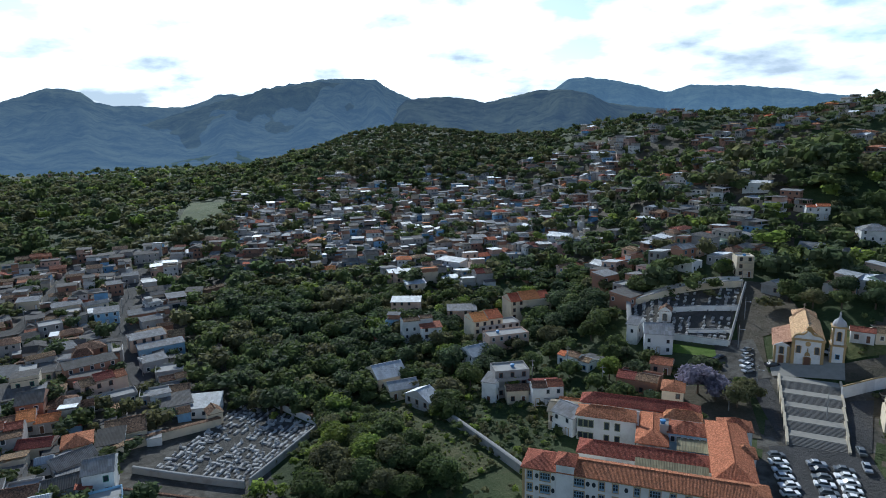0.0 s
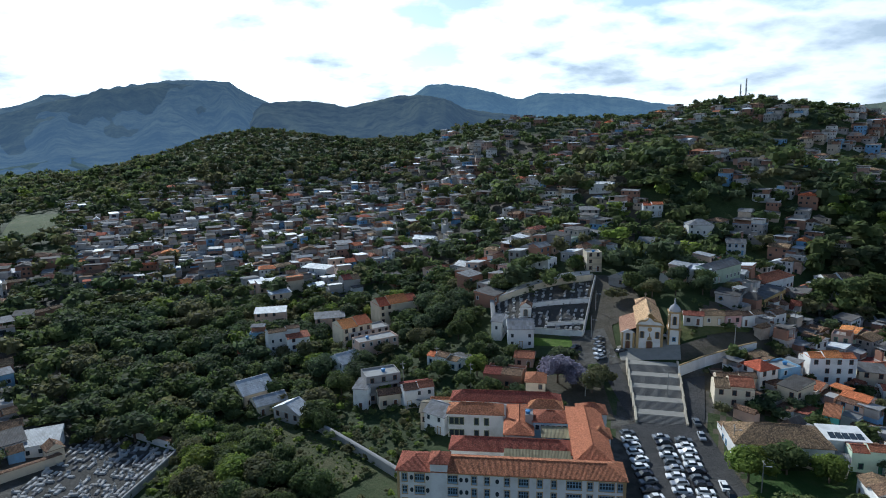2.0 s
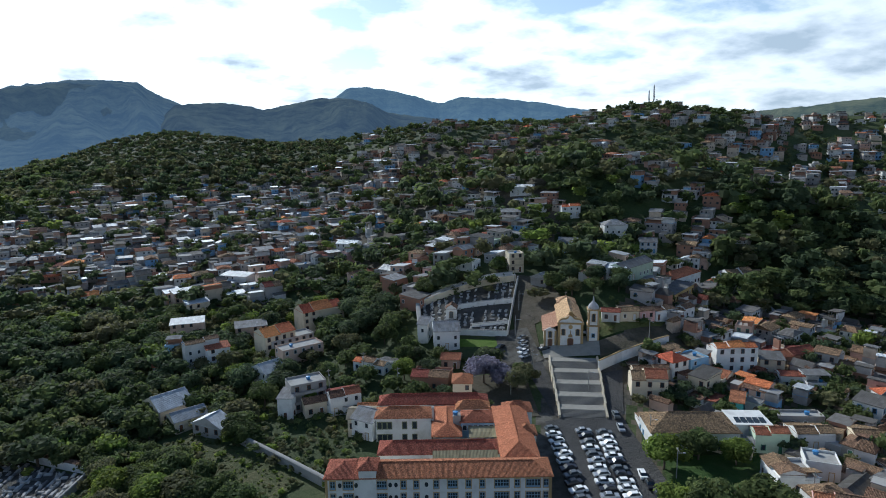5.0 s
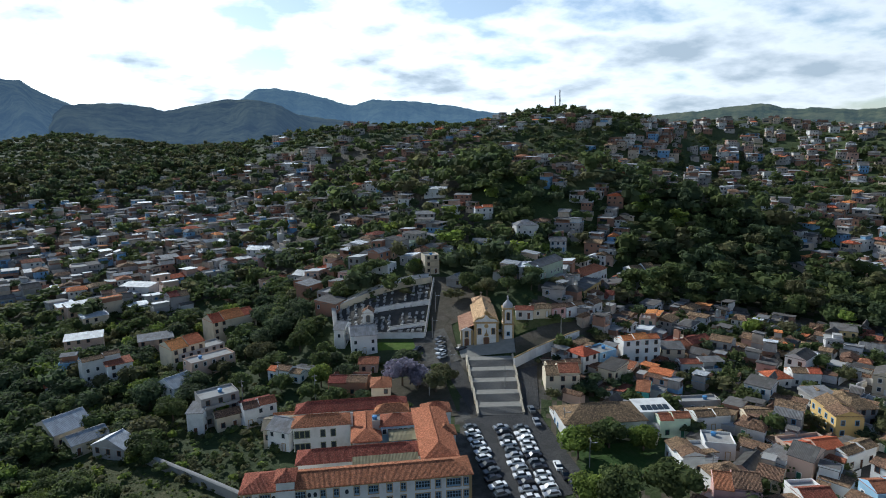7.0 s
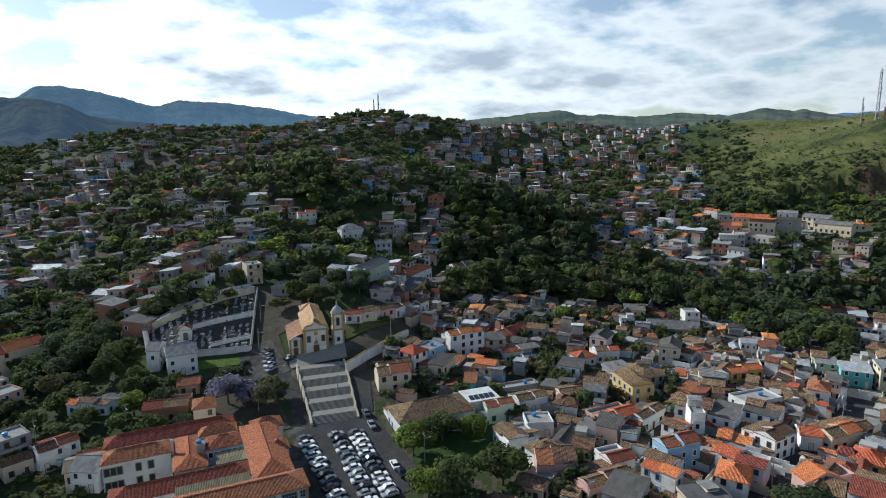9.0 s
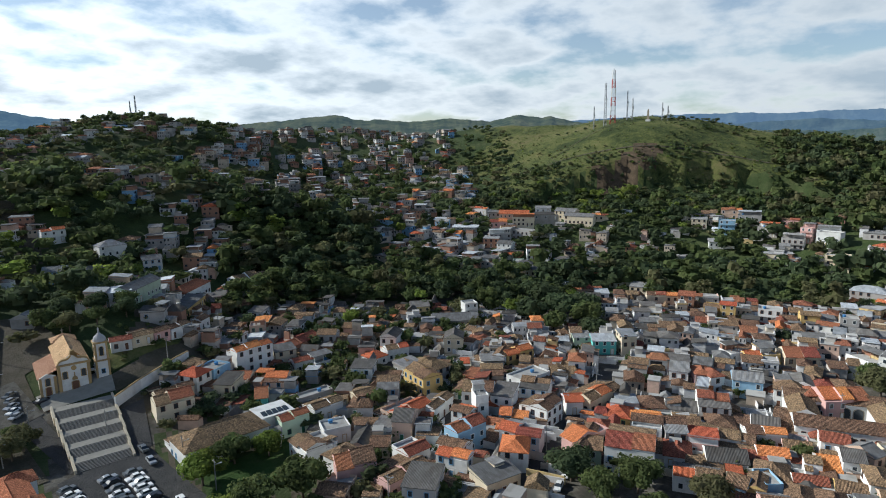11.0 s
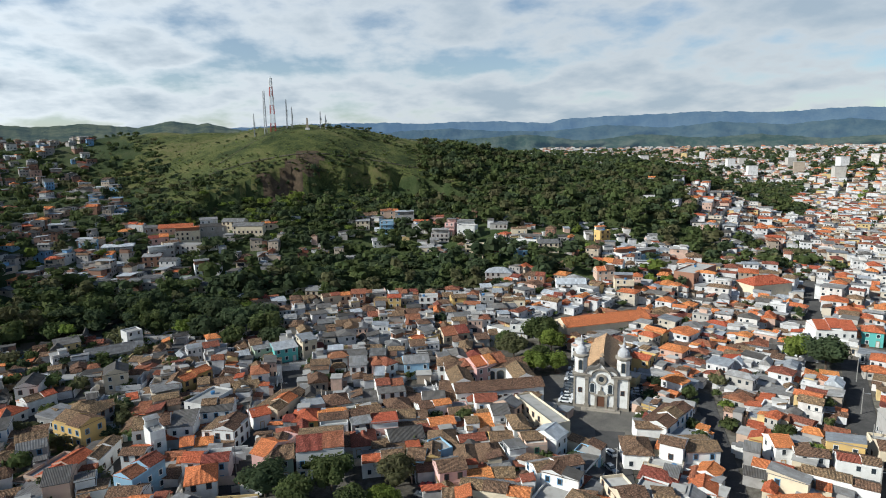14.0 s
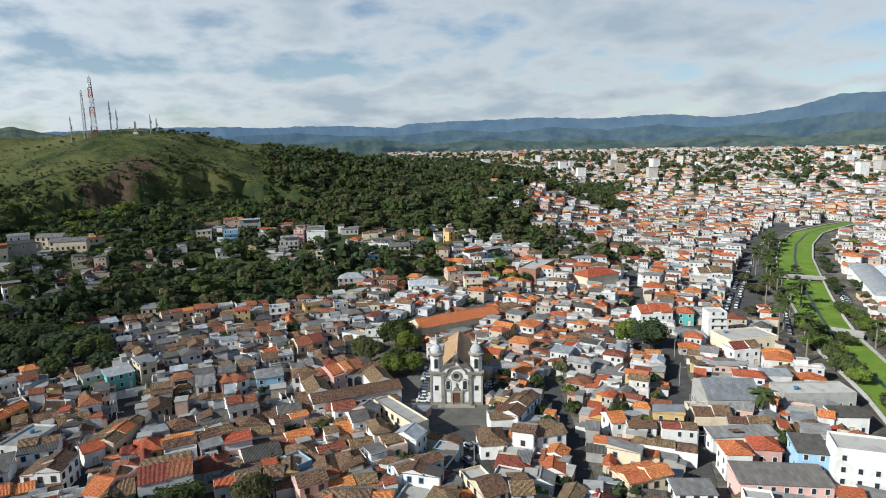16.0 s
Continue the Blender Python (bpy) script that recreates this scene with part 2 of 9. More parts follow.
LAWN = ground_material("mown_lawn", [(0.38, (0.075, 0.125, 0.018)), (0.5, (0.12, 0.19, 0.026)), (0.62, (0.17, 0.22, 0.05))], 0.08)


# ---- the lie of the land: smooth hills (x, y, height, two half-widths, turn) ----
HILLS = [
    (-86, 865, 50.0, 137, 183, 179),
    (-502, 663, 24.2, 336, 598, 43),
    (-62, 619, 19.3, 215, 139, 108),
    (300, 931, 61.0, 641, 289, 38),
    (241, 621, 59.1, 230, 147, 61),
    (468, 594, 49.5, 193, 117, 99),
    (116, 273, 21.8, 70, 45, 113),
    (158, 215, 19.1, 32, 57, 36),
    (671, 511, 25.3, 440, 89, 172),
    (1141, 879, 49.4, 561, 1506, 142),
    (726, 207, 77.7, 309, 133, 85),
    (583, 100, 23.8, 80, 101, 93),
    (524, -69, 25.0, 84, 143, 13),
    (688, -95, 49.0, 384, 124, 68),
    (618, -286, 34.8, 197, 74, 34),
    (974, -315, -26.0, 396, 266, 108),
    (-52, 255, -8.5, 53, 133, 175),
    (263, 342, 41.9, 166, 85, 24),
    (407, -76, 15.7, 90, 55, 144),
    (466, 104, 20.8, 107, 73, 96),
]


# rim of the eroded bowl in the flank of the mast hill: (azimuth, distance)
RIM = [(68, 490), (72, 497), (74, 510), (77, 516), (79, 535), (81.5, 533), (85, 545), (88, 557), (92.5, 552), (97, 535), (101, 520)]


def smooth(v):
    v = np.clip(v, 0.0, 1.0)
    return v * v * (3 - 2 * v)


def bowl(x, y):
    """How far the slope has slid away below the rim."""
    az, r = np.degrees(np.arctan2(x, y)), np.hypot(x, y)
    rim = np.interp(az, [k[0] for k in RIM], [k[1] for k in RIM]) + 5 * np.sin(az * 1.9) + 3 * np.sin(az * 4.7)
    side = smooth((az - 70) / 5) * smooth((101 - az) / 7)
    return 15.0 * side * smooth((rim - r) / 15) * (1 - smooth((rim - 28 - r) / 62))


def ground(x, y):
    z = -bowl(x, y)
    for cx, cy, h, a, b, w in HILLS:
        c, s = math.cos(radians(w)), math.sin(radians(w))
        u, q = (x - cx) * c - (y - cy) * s, (x - cx) * s + (y - cy) * c
        z = z + h * np.exp(-(u / a) ** 2 - (q / b) ** 2)
    return z


def polar(az, r):
    return r * math.sin(radians(az)), r * math.cos(radians(az))


# ---- mesh helpers ----
class Shape:
    """Gathers polygons with a material slot each; mesh() writes them with slope-aligned texture coordinates."""

    def __init__(self):
        self.v, self.f, self.m = [], [], []

    def poly(self, pts, mat=0):
        k = len(self.v)
        self.v += [tuple(p) for p in pts]
        self.f.append(tuple(range(k, k + len(pts))))
        self.m.append(mat)
        return self

    def solid(self, base, top, mat=0, cap=True, bottom=True):
        """A closed prism between two loops of equal length (counter-clockwise from above)."""
        n, k = len(base), len(self.v)
        self.v += [tuple(p) for p in base] + [tuple(p) for p in top]
        for i in range(n):
            j = (i + 1) % n
            self.f.append((k + i, k + j, k + n + j, k + n + i))
            self.m.append(mat)
        if cap:
            self.f.append(tuple(k + n + i for i in range(n)))
            self.m.append(mat)
        if bottom:
            self.f.append(tuple(k + i for i in reversed(range(n))))
            self.m.append(mat)
        return self

    def box(self, x0, x1, y0, y1, z0, z1, mat=0, taper=0.0):
        t = taper
        return self.solid([(x0, y0, z0), (x1, y0, z0), (x1, y1, z0), (x0, y1, z0)], [(x0 + t, y0 + t, z1), (x1 - t, y0 + t, z1), (x1 - t, y1 - t, z1), (x0 + t, y1 - t, z1)], mat)

    def ring(self, cx, cy, profile, n=12, mat=0, turn=0.0):
        """A turned form: profile of (radius, height) from the bottom up."""
        loops = [[(cx + r * math.cos(turn + math.tau * i / n), cy + r * math.sin(turn + math.tau * i / n), z) for i in range(n)] for r, z in profile]
        for a, b in zip(loops, loops[1:]):
            self.solid(a, b, mat, False, False)
        self.poly(loops[-1], mat)
        self.poly(loops[0][::-1], mat)
        return self

    def mesh(self, name, *mats):
        me = bpy.data.meshes.new(name)
        me.from_pydata(self.v, [], self.f)
        for m in mats:
            me.materials.append(m)
        me.polygons.foreach_set("material_index", self.m)
        uv = me.uv_layers.new(name="slope")
        buf = np.zeros(2 * len(me.loops))
        for p in me.polygons:
            nrm = p.normal
            u = Vector((-nrm.y, nrm.x, 0))
            u = u.normalized() if u.length > 0.05 else Vector((1, 0, 0))
            w = nrm.cross(u)
            for li in p.loop_indices:
                co = me.vertices[me.loops[li].vertex_index].co
                buf[2 * li], buf[2 * li + 1] = co.dot(u), co.dot(w)
        uv.data.foreach_set("uv", buf)
        return me


def part(name, me, parent, m=None, label=""):
    ob = new(name, me)
    ob.parent = parent
    if m is not None:
        ob.matrix_basis = m
    return tagged(ob, label) if label else ob


def thing(name, x, y, z, turn, label, category, group=""):
    ob = new(name)
    ob.empty_display_size = 0.5
    ob.matrix_basis = pose(x, y, z, 0, 0, turn)
    return tagged(ob, label, category, group)


def joined(name, templates, places, mats, slopes=False):
    """One mesh from many copies of templates. places: (template, 4x4 matrix). A template: vertices, quads or triangles, material slots
    and, for leaves, the rounded normals of the crown that they belong to."""
    vs, fs, ms, ns, k = [], [], [], [], 0
    for i, m, *swap in places:
        v, f, s, *soft = templates[i]
        if swap:
            s = np.array(swap[0])[s]
        mm = np.array(m)
        vs.append(v @ mm[:3, :3].T + mm[:3, 3])
        if soft:
            ns.append(soft[0] @ mm[:3, :3].T / np.linalg.norm(mm[:3, 0]))
        fs.append(f + k)
        ms.append(s)
        k += len(v)
    v, f, s = np.concatenate(vs), np.concatenate(fs), np.concatenate(ms)
    me = bpy.data.meshes.new(name)
    n = f.shape[1]
    me.vertices.add(len(v))
    me.vertices.foreach_set("co", v.ravel())
    me.loops.add(f.size)
    me.loops.foreach_set("vertex_index", f.ravel().astype(np.int32))
    me.polygons.add(len(f))
    me.polygons.foreach_set("loop_start", np.arange(0, f.size, n, dtype=np.int32))
    for m in mats:
        me.materials.append(m)
    me.polygons.foreach_set("material_index", s.astype(np.int32))
    me.polygons.foreach_set("use_smooth", np.zeros(len(f), dtype=bool))
    if slopes:
        q = v[f]
        nrm = np.cross(q[:, 2] - q[:, 0], q[:, 3 % n] - q[:, 1])
        nrm /= np.linalg.norm(nrm, axis=1)[:, None] + 1e-9
        u = np.stack([-nrm[:, 1], nrm[:, 0], 0 * nrm[:, 0]], 1)
        u[np.linalg.norm(u, axis=1) < 0.05] = (1, 0, 0)
        u /= np.linalg.norm(u, axis=1)[:, None]
        w = np.cross(nrm, u)
        uv = np.stack([np.einsum("fki,fi->fk", q, u), np.einsum("fki,fi->fk", q, w)], -1)
        me.uv_layers.new(name="slope").data.foreach_set("uv", uv.ravel())
    me.update(calc_edges=True)
    if ns:
        me.attributes.new("custom_normal", "FLOAT_VECTOR", "POINT").data.foreach_set("vector", np.concatenate(ns).astype(np.float32).ravel())
    return me


# ---- ground: one sheet out to the horizon ----
def land(x, y):
    """Ground height, for scalars or arrays: hills plus small unevenness that fades near the camera."""
    r = np.hypot(x, y)
    k = np.clip((r - 420) / 300, 0, 1)
    bumps = 3.0 * np.sin(x * 0.021 + 1.3 * np.sin(y * 0.017)) * np.sin(y * 0.024 + 0.9) + 1.6 * np.sin(x * 0.057 + y * 0.043) * np.sin(y * 0.061 - x * 0.02)
    wild = np.clip(ground(x, y) / 30, 0, 1)
    far = 85.0 * np.clip((r - 1500.0) / 3200.0, 0, None) ** 2
    return ground(x, y) + k * wild * bumps + far


def wooded(az, r):
    """The wooded shoulder of the mast hill, with its tongues between the houses."""
    w = noise.fractal(Vector((az * 0.35, r * 0.012, 4.0)), 1.0, 2.0, 4)
    az, r = az + 2.2 * w, r * (1 + 0.05 * w)
    if az < 104:
        return r > 430
    if az < 115.5:
        return 432 < r < 1150
    return az < 126 and 408 < r < 492 or az < 124.5 and 660 < r < 1300


def zone(az, r, z):
    """Which cover lies where: 0 grass, 1 scrub under woods, 2 streets and yards."""
    if 77.6 < az < 81.0 and 490 < r < 535:
        return 4
    if 66 < az < 97 and 500 < r < 900 and z > 44:
        return 0
    if 36 < az < 46 and 200 < r < 245:
        return 3
    if 36 < az < 60 and 120 < r < 330:
        return 1 if (az * 7 + r) % 11 < 6 else 3
    if 36 < az < 150 and r < 330 or az > 108 and r < 420 or 112 < az < 150 and r < 3600 and not wooded(az, r):
        return 2 if r < 900 else 3
    if -42 < az < -18 and 140 < r < 430 or 27 < az < 36 and r < 205:
        return 2
    if -14 < az < 30 and 300 < r < 620:
        return 3
    return 1


def build_ground():
    azs = list(np.arange(-60, 160.1, 0.5)) + list(np.arange(165, 296, 5.0))
    rs = [0.02] + list(np.geomspace(60, 4700, 300))
    A, R = np.meshgrid(np.radians(azs), rs)
    X, Y = R * np.sin(A), R * np.cos(A)
    Z = land(X, Y)
    na, nr = len(azs), len(rs)
    v = np.stack([X, Y, Z], -1).reshape(-1, 3)
    faces, mats = [], []
    for i in range(nr - 1):
        for j in range(na):
            k = (j + 1) % na
            faces.append((i * na + j, (i + 1) * na + j, (i + 1) * na + k, i * na + k))
            w = noise.fractal(Vector((X[i, j] * 0.02, Y[i, j] * 0.02, 0)), 1.0, 2.0, 4)
            mats.append(zone(azs[j] + 4.0 * w, rs[i] * (1 + 0.08 * w), Z[i, j] + 12 * w))
    me = bpy.data.meshes.new("ground")
    me.from_pydata(v.tolist(), [], faces)
    for m in (GRASS, SCRUB, YARD, EARTH, SCAR):
        me.materials.append(m)
    me.polygons.foreach_set("material_index", mats)
    me.polygons.foreach_set("use_smooth", [True] * len(faces))
    tagged(new("ground", me), "hilly ground with grass, scrub and paved streets", "ground", kind="structure")


build_ground()


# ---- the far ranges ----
# Far slopes glow bluish: air haze put into the emission, no real source.
def haze_glow_material(name, deep, light, glow, strength):
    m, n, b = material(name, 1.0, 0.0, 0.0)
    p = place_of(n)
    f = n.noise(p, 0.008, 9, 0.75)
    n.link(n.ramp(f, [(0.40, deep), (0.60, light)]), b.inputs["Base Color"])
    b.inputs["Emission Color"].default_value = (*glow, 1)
    # haze is painted as emission, stronger at low heights
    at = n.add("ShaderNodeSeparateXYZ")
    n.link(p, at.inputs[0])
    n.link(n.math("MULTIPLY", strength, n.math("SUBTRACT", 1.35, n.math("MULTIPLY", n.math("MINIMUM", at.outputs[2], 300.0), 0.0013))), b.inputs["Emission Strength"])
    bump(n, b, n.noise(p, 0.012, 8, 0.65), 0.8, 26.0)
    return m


def mountain_range(name, dist, crest, foot, mat, seed, label, shape=1.0, spurs=0.4):
    """A range along an arc: crest as (azimuth, elevation) in degrees seen from the hovering camera."""
    azs = np.arange(crest[0][0], crest[-1][0], 0.12)
    els = np.interp(azs, [c[0] for c in crest], [c[1] for c in crest])
    rng = np.random.RandomState(seed)
    for f, amp in ((7, 0.035), (15, 0.022), (33, 0.012)):
        ph = rng.uniform(0, 6.28, 2)
        els = els + amp * np.sin(azs * f * 0.5 + ph[0]) * np.sin(azs * f * 0.23 + ph[1])
    rows = 16
    v = []
    for k in range(-6, rows):
        for a, e in zip(azs, els):
            top = EYE + dist * math.tan(radians(e))
            if k >= 0:
                q = k / (rows - 1)
                d = dist - foot * (1 - q)
                spur = noise.fractal(Vector((a * 0.16, q * 2.2, seed * 3.1)), 0.9, 2.1, 5) * spurs * max(0.0, math.sin(q * 3.1416)) ** 0.7
                z = top * (q ** shape) * (1 + spur) - 20 * (1 - q)
                d += 120 * noise.noise(Vector((a * 0.5, q * 3, seed))) * math.sin(q * 3.1416)
            else:
                q = -k / 6
                d, z = dist + 500 * q, top * (1 - q) - 20 * q
            x, y = polar(a, d)
            v.append((x, y, z))
    n = len(azs)
    order = list(range(6, 6 + rows)) + list(range(5, -1, -1))
    f = [(order[i] * n + j, order[i] * n + j + 1, order[i + 1] * n + j + 1, order[i + 1] * n + j) for i in range(len(order) - 1) for j in range(n - 1)]
    me = bpy.data.meshes.new(name)
    me.from_pydata(v, [], f)
    me.materials.append(mat)
    me.polygons.foreach_set("use_smooth", [True] * len(f))
    tagged(new(name, me), label, "mountain", kind="structure")


# Glow colour and strength stand in for the haze before each range.
VALLEY = haze_glow_material("hazy_valley_slopes", (0.02, 0.035, 0.022), (0.10, 0.12, 0.06), (0.16, 0.25, 0.34), 0.17)
PEAK = haze_glow_material("shaded_mountain_flank", (0.011, 0.017, 0.017), (0.085, 0.095, 0.06), (0.16, 0.26, 0.40), 0.20)
BLUE_FAR = haze_glow_material("far_hills", (0.025, 0.038, 0.04), (0.08, 0.10, 0.075), (0.18, 0.31, 0.48), 0.30)
BLUE_MID = haze_glow_material("mountain_slopes", (0.015, 0.023, 0.025), (0.095, 0.105, 0.07), (0.16, 0.27, 0.43), 0.24)
BLUE_NEAR = haze_glow_material("near_mountain_slopes", (0.013, 0.02, 0.019), (0.085, 0.095, 0.06), (0.16, 0.25, 0.39), 0.18)
EAST_FAR = haze_glow_material("pale_horizon_hills", (0.03, 0.045, 0.05), (0.055, 0.07, 0.065), (0.17, 0.28, 0.46), 0.40)
EAST_MID = haze_glow_material("hazy_wooded_hills", (0.022, 0.036, 0.034), (0.055, 0.07, 0.055), (0.15, 0.25, 0.40), 0.28)
EAST_LOW = haze_glow_material("low_wooded_hills", (0.025, 0.042, 0.028), (0.08, 0.09, 0.065), (0.14, 0.23, 0.32), 0.16)
GREEN_FAR = haze_glow_material("green_ridges", (0.04, 0.055, 0.028), (0.13, 0.13, 0.065), (0.20, 0.30, 0.40), 0.12)
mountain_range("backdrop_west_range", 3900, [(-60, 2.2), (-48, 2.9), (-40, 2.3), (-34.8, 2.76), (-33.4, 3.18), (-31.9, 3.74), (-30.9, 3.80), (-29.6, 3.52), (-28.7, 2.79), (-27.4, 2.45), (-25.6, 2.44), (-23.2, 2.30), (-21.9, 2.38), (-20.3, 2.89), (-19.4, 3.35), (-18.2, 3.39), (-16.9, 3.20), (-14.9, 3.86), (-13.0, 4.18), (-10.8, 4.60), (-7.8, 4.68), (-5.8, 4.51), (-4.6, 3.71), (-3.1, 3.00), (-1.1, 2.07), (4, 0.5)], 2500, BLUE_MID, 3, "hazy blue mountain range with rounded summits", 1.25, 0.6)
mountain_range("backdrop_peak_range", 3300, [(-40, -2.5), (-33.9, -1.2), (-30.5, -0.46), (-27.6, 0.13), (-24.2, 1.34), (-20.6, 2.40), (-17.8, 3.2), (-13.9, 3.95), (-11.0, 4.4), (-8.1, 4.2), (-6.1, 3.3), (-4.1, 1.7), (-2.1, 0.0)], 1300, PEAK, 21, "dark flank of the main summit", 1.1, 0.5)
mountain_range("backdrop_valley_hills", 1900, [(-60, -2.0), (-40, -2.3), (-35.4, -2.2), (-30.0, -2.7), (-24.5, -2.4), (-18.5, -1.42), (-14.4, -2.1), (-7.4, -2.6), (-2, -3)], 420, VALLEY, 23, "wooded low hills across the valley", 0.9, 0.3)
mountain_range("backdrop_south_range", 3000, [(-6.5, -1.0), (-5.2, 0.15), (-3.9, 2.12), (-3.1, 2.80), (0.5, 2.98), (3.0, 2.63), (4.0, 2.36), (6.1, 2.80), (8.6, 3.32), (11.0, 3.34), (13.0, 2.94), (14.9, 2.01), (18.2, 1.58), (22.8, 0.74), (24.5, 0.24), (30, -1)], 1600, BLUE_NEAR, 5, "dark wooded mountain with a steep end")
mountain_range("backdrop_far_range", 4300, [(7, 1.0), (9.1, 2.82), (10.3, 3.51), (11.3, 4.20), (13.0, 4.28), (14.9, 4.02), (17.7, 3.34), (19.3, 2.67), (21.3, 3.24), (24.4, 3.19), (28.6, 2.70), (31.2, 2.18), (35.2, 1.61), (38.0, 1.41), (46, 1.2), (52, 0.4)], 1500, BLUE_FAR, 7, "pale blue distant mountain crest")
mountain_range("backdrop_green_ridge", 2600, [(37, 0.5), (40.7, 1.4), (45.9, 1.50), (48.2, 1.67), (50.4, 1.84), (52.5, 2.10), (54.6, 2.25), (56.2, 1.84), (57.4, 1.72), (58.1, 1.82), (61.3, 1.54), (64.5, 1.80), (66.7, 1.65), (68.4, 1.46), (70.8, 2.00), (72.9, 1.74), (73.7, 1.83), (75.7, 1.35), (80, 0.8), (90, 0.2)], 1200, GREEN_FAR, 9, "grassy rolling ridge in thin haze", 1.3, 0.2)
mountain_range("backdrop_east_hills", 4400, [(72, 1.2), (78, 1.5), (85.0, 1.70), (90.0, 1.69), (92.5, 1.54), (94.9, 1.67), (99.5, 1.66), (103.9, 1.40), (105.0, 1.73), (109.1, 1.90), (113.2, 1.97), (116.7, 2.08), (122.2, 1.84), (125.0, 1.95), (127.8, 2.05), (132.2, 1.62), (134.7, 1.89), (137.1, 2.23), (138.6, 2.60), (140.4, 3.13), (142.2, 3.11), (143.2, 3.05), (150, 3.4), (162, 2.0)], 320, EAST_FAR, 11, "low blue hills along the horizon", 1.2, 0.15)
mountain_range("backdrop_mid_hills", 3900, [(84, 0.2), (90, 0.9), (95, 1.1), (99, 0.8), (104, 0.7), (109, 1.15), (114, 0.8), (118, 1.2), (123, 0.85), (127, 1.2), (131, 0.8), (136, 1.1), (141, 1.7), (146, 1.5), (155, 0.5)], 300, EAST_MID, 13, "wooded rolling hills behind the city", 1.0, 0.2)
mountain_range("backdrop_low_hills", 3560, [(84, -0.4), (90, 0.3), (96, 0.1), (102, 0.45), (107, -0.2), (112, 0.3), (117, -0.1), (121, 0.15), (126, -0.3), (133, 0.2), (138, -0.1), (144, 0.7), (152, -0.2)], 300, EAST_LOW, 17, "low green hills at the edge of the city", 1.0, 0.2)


# ---- trees ----
def crown_template(seed, lumps, quads, leaf, squash=0.8, core=True):
    """A unit crown (radius about 1): leaf sprays over several lumps with a dark inner mass."""
    rng = np.random.RandomState(seed)
    up = (np.arange(lumps) + 0.5) / lumps * 1.15 - 0.2
    turn = np.arange(lumps) * 2.4 + rng.uniform(0, 6.28, lumps) * 0.25
    flat = np.sqrt(np.clip(1 - up ** 2, 0, 1))
    c = np.stack([flat * np.cos(turn), flat * np.sin(turn), up * squash], 1) * rng.uniform(0.42, 0.70, (lumps, 1))
    rad = rng.uniform(0.30, 0.46, lumps) * (1.25 if lumps < 7 else 1.0)
    c[0], rad[0] = (0, 0, 0.02), 0.56
    pick = rng.choice(lumps, quads, p=rad ** 2 / (rad ** 2).sum())
    d = rng.normal(size=(quads, 3))
    d[:, 2] = np.abs(d[:, 2]) * 1.1 - 0.35
    d /= np.linalg.norm(d, axis=1)[:, None]
    p = c[pick] + d * rad[pick][:, None] * rng.uniform(0.86, 1.1, (quads, 1))
    nrm = d + rng.normal(size=(quads, 3)) * 0.4
    nrm /= np.linalg.norm(nrm, axis=1)[:, None]
    u = np.cross(nrm, rng.normal(size=(quads, 3)))
    u /= np.linalg.norm(u, axis=1)[:, None]
    w = np.cross(nrm, u)
    s = leaf * rng.uniform(0.6, 1.4, (quads, 1))
    v = np.stack([p - u * s, p - w * s * 0.6, p + u * s, p + w * s * 0.6], 1).reshape(-1, 3)
    out = p / (np.linalg.norm(p, axis=1)[:, None] + 1e-6)
    soft = np.repeat(0.42 * d + 0.58 * out + rng.normal(size=(quads, 3)) * 0.12, 4, axis=0)
    f = np.arange(4 * quads).reshape(-1, 4)
    m = np.zeros(quads, int)
    if core:
        vs, fs, ns = [v], [f], [soft]
        k = len(v)
        for i in range(lumps):
            q = []
            levels = ((-0.7, 0.6), (0.0, 0.9), (0.65, 0.6)) if quads > 200 else ((-0.35, 0.85), (0.6, 0.62))
            for z, rr in levels:
                q += [(rr * math.cos(math.tau * (j / 5)), rr * math.sin(math.tau * (j / 5)), z) for j in range(5)]
            ns.append(0.42 * np.array(q) + 0.9 * c[i])
            q = np.array(q) * rad[i] * 0.88 + c[i]
            vs.append(q)
            ff = [(r * 5 + j, r * 5 + (j + 1) % 5, r * 5 + 5 + (j + 1) % 5, r * 5 + 5 + j) for r in range(len(levels) - 1) for j in range(5)]
            o = 5 * (len(levels) - 1)
            ff += [(o, o + 1, o + 2, o + 3)]
            fs.append(np.array(ff) + k)
            k += len(q)
        v, f, soft = np.concatenate(vs), np.concatenate(fs), np.concatenate(ns)
        m = np.zeros(len(f), int)
    return v, f, m, soft / (np.linalg.norm(soft, axis=1)[:, None] + 1e-9)


def template_mesh(name, tpl, mat):
    return joined(name, [tpl], [(0, Matrix.Identity(4))], [mat])


def trunk_mesh(name, seed):
    rng = random.Random(seed)
    s = Shape()
    s.ring(0, 0, [(0.075, -0.35), (0.05, 0.1), (0.042, 0.45), (0.03, 0.75), (0.012, 1.05)], 7)
    for k in range(5):
        a, z = rng.uniform(0, 6.28), rng.uniform(0.4, 0.7)
        d = Vector((math.cos(a), math.sin(a), rng.uniform(0.6, 1.0))).normalized()
        e = Vector((0, 0, z)) + d * rng.uniform(0.4, 0.6)
        side = d.cross(Vector((0, 0, 1))).normalized()
        up = side.cross(d)
        base = [Vector((0, 0, z)) + side * 0.025 * math.cos(q) + up * 0.025 * math.sin(q) for q in (0, 2.1, 4.2)]
        tip = [e + side * 0.008 * math.cos(q) + up * 0.008 * math.sin(q) for q in (0, 2.1, 4.2)]
        s.solid(base, tip)
    return s.mesh(name, BARK)


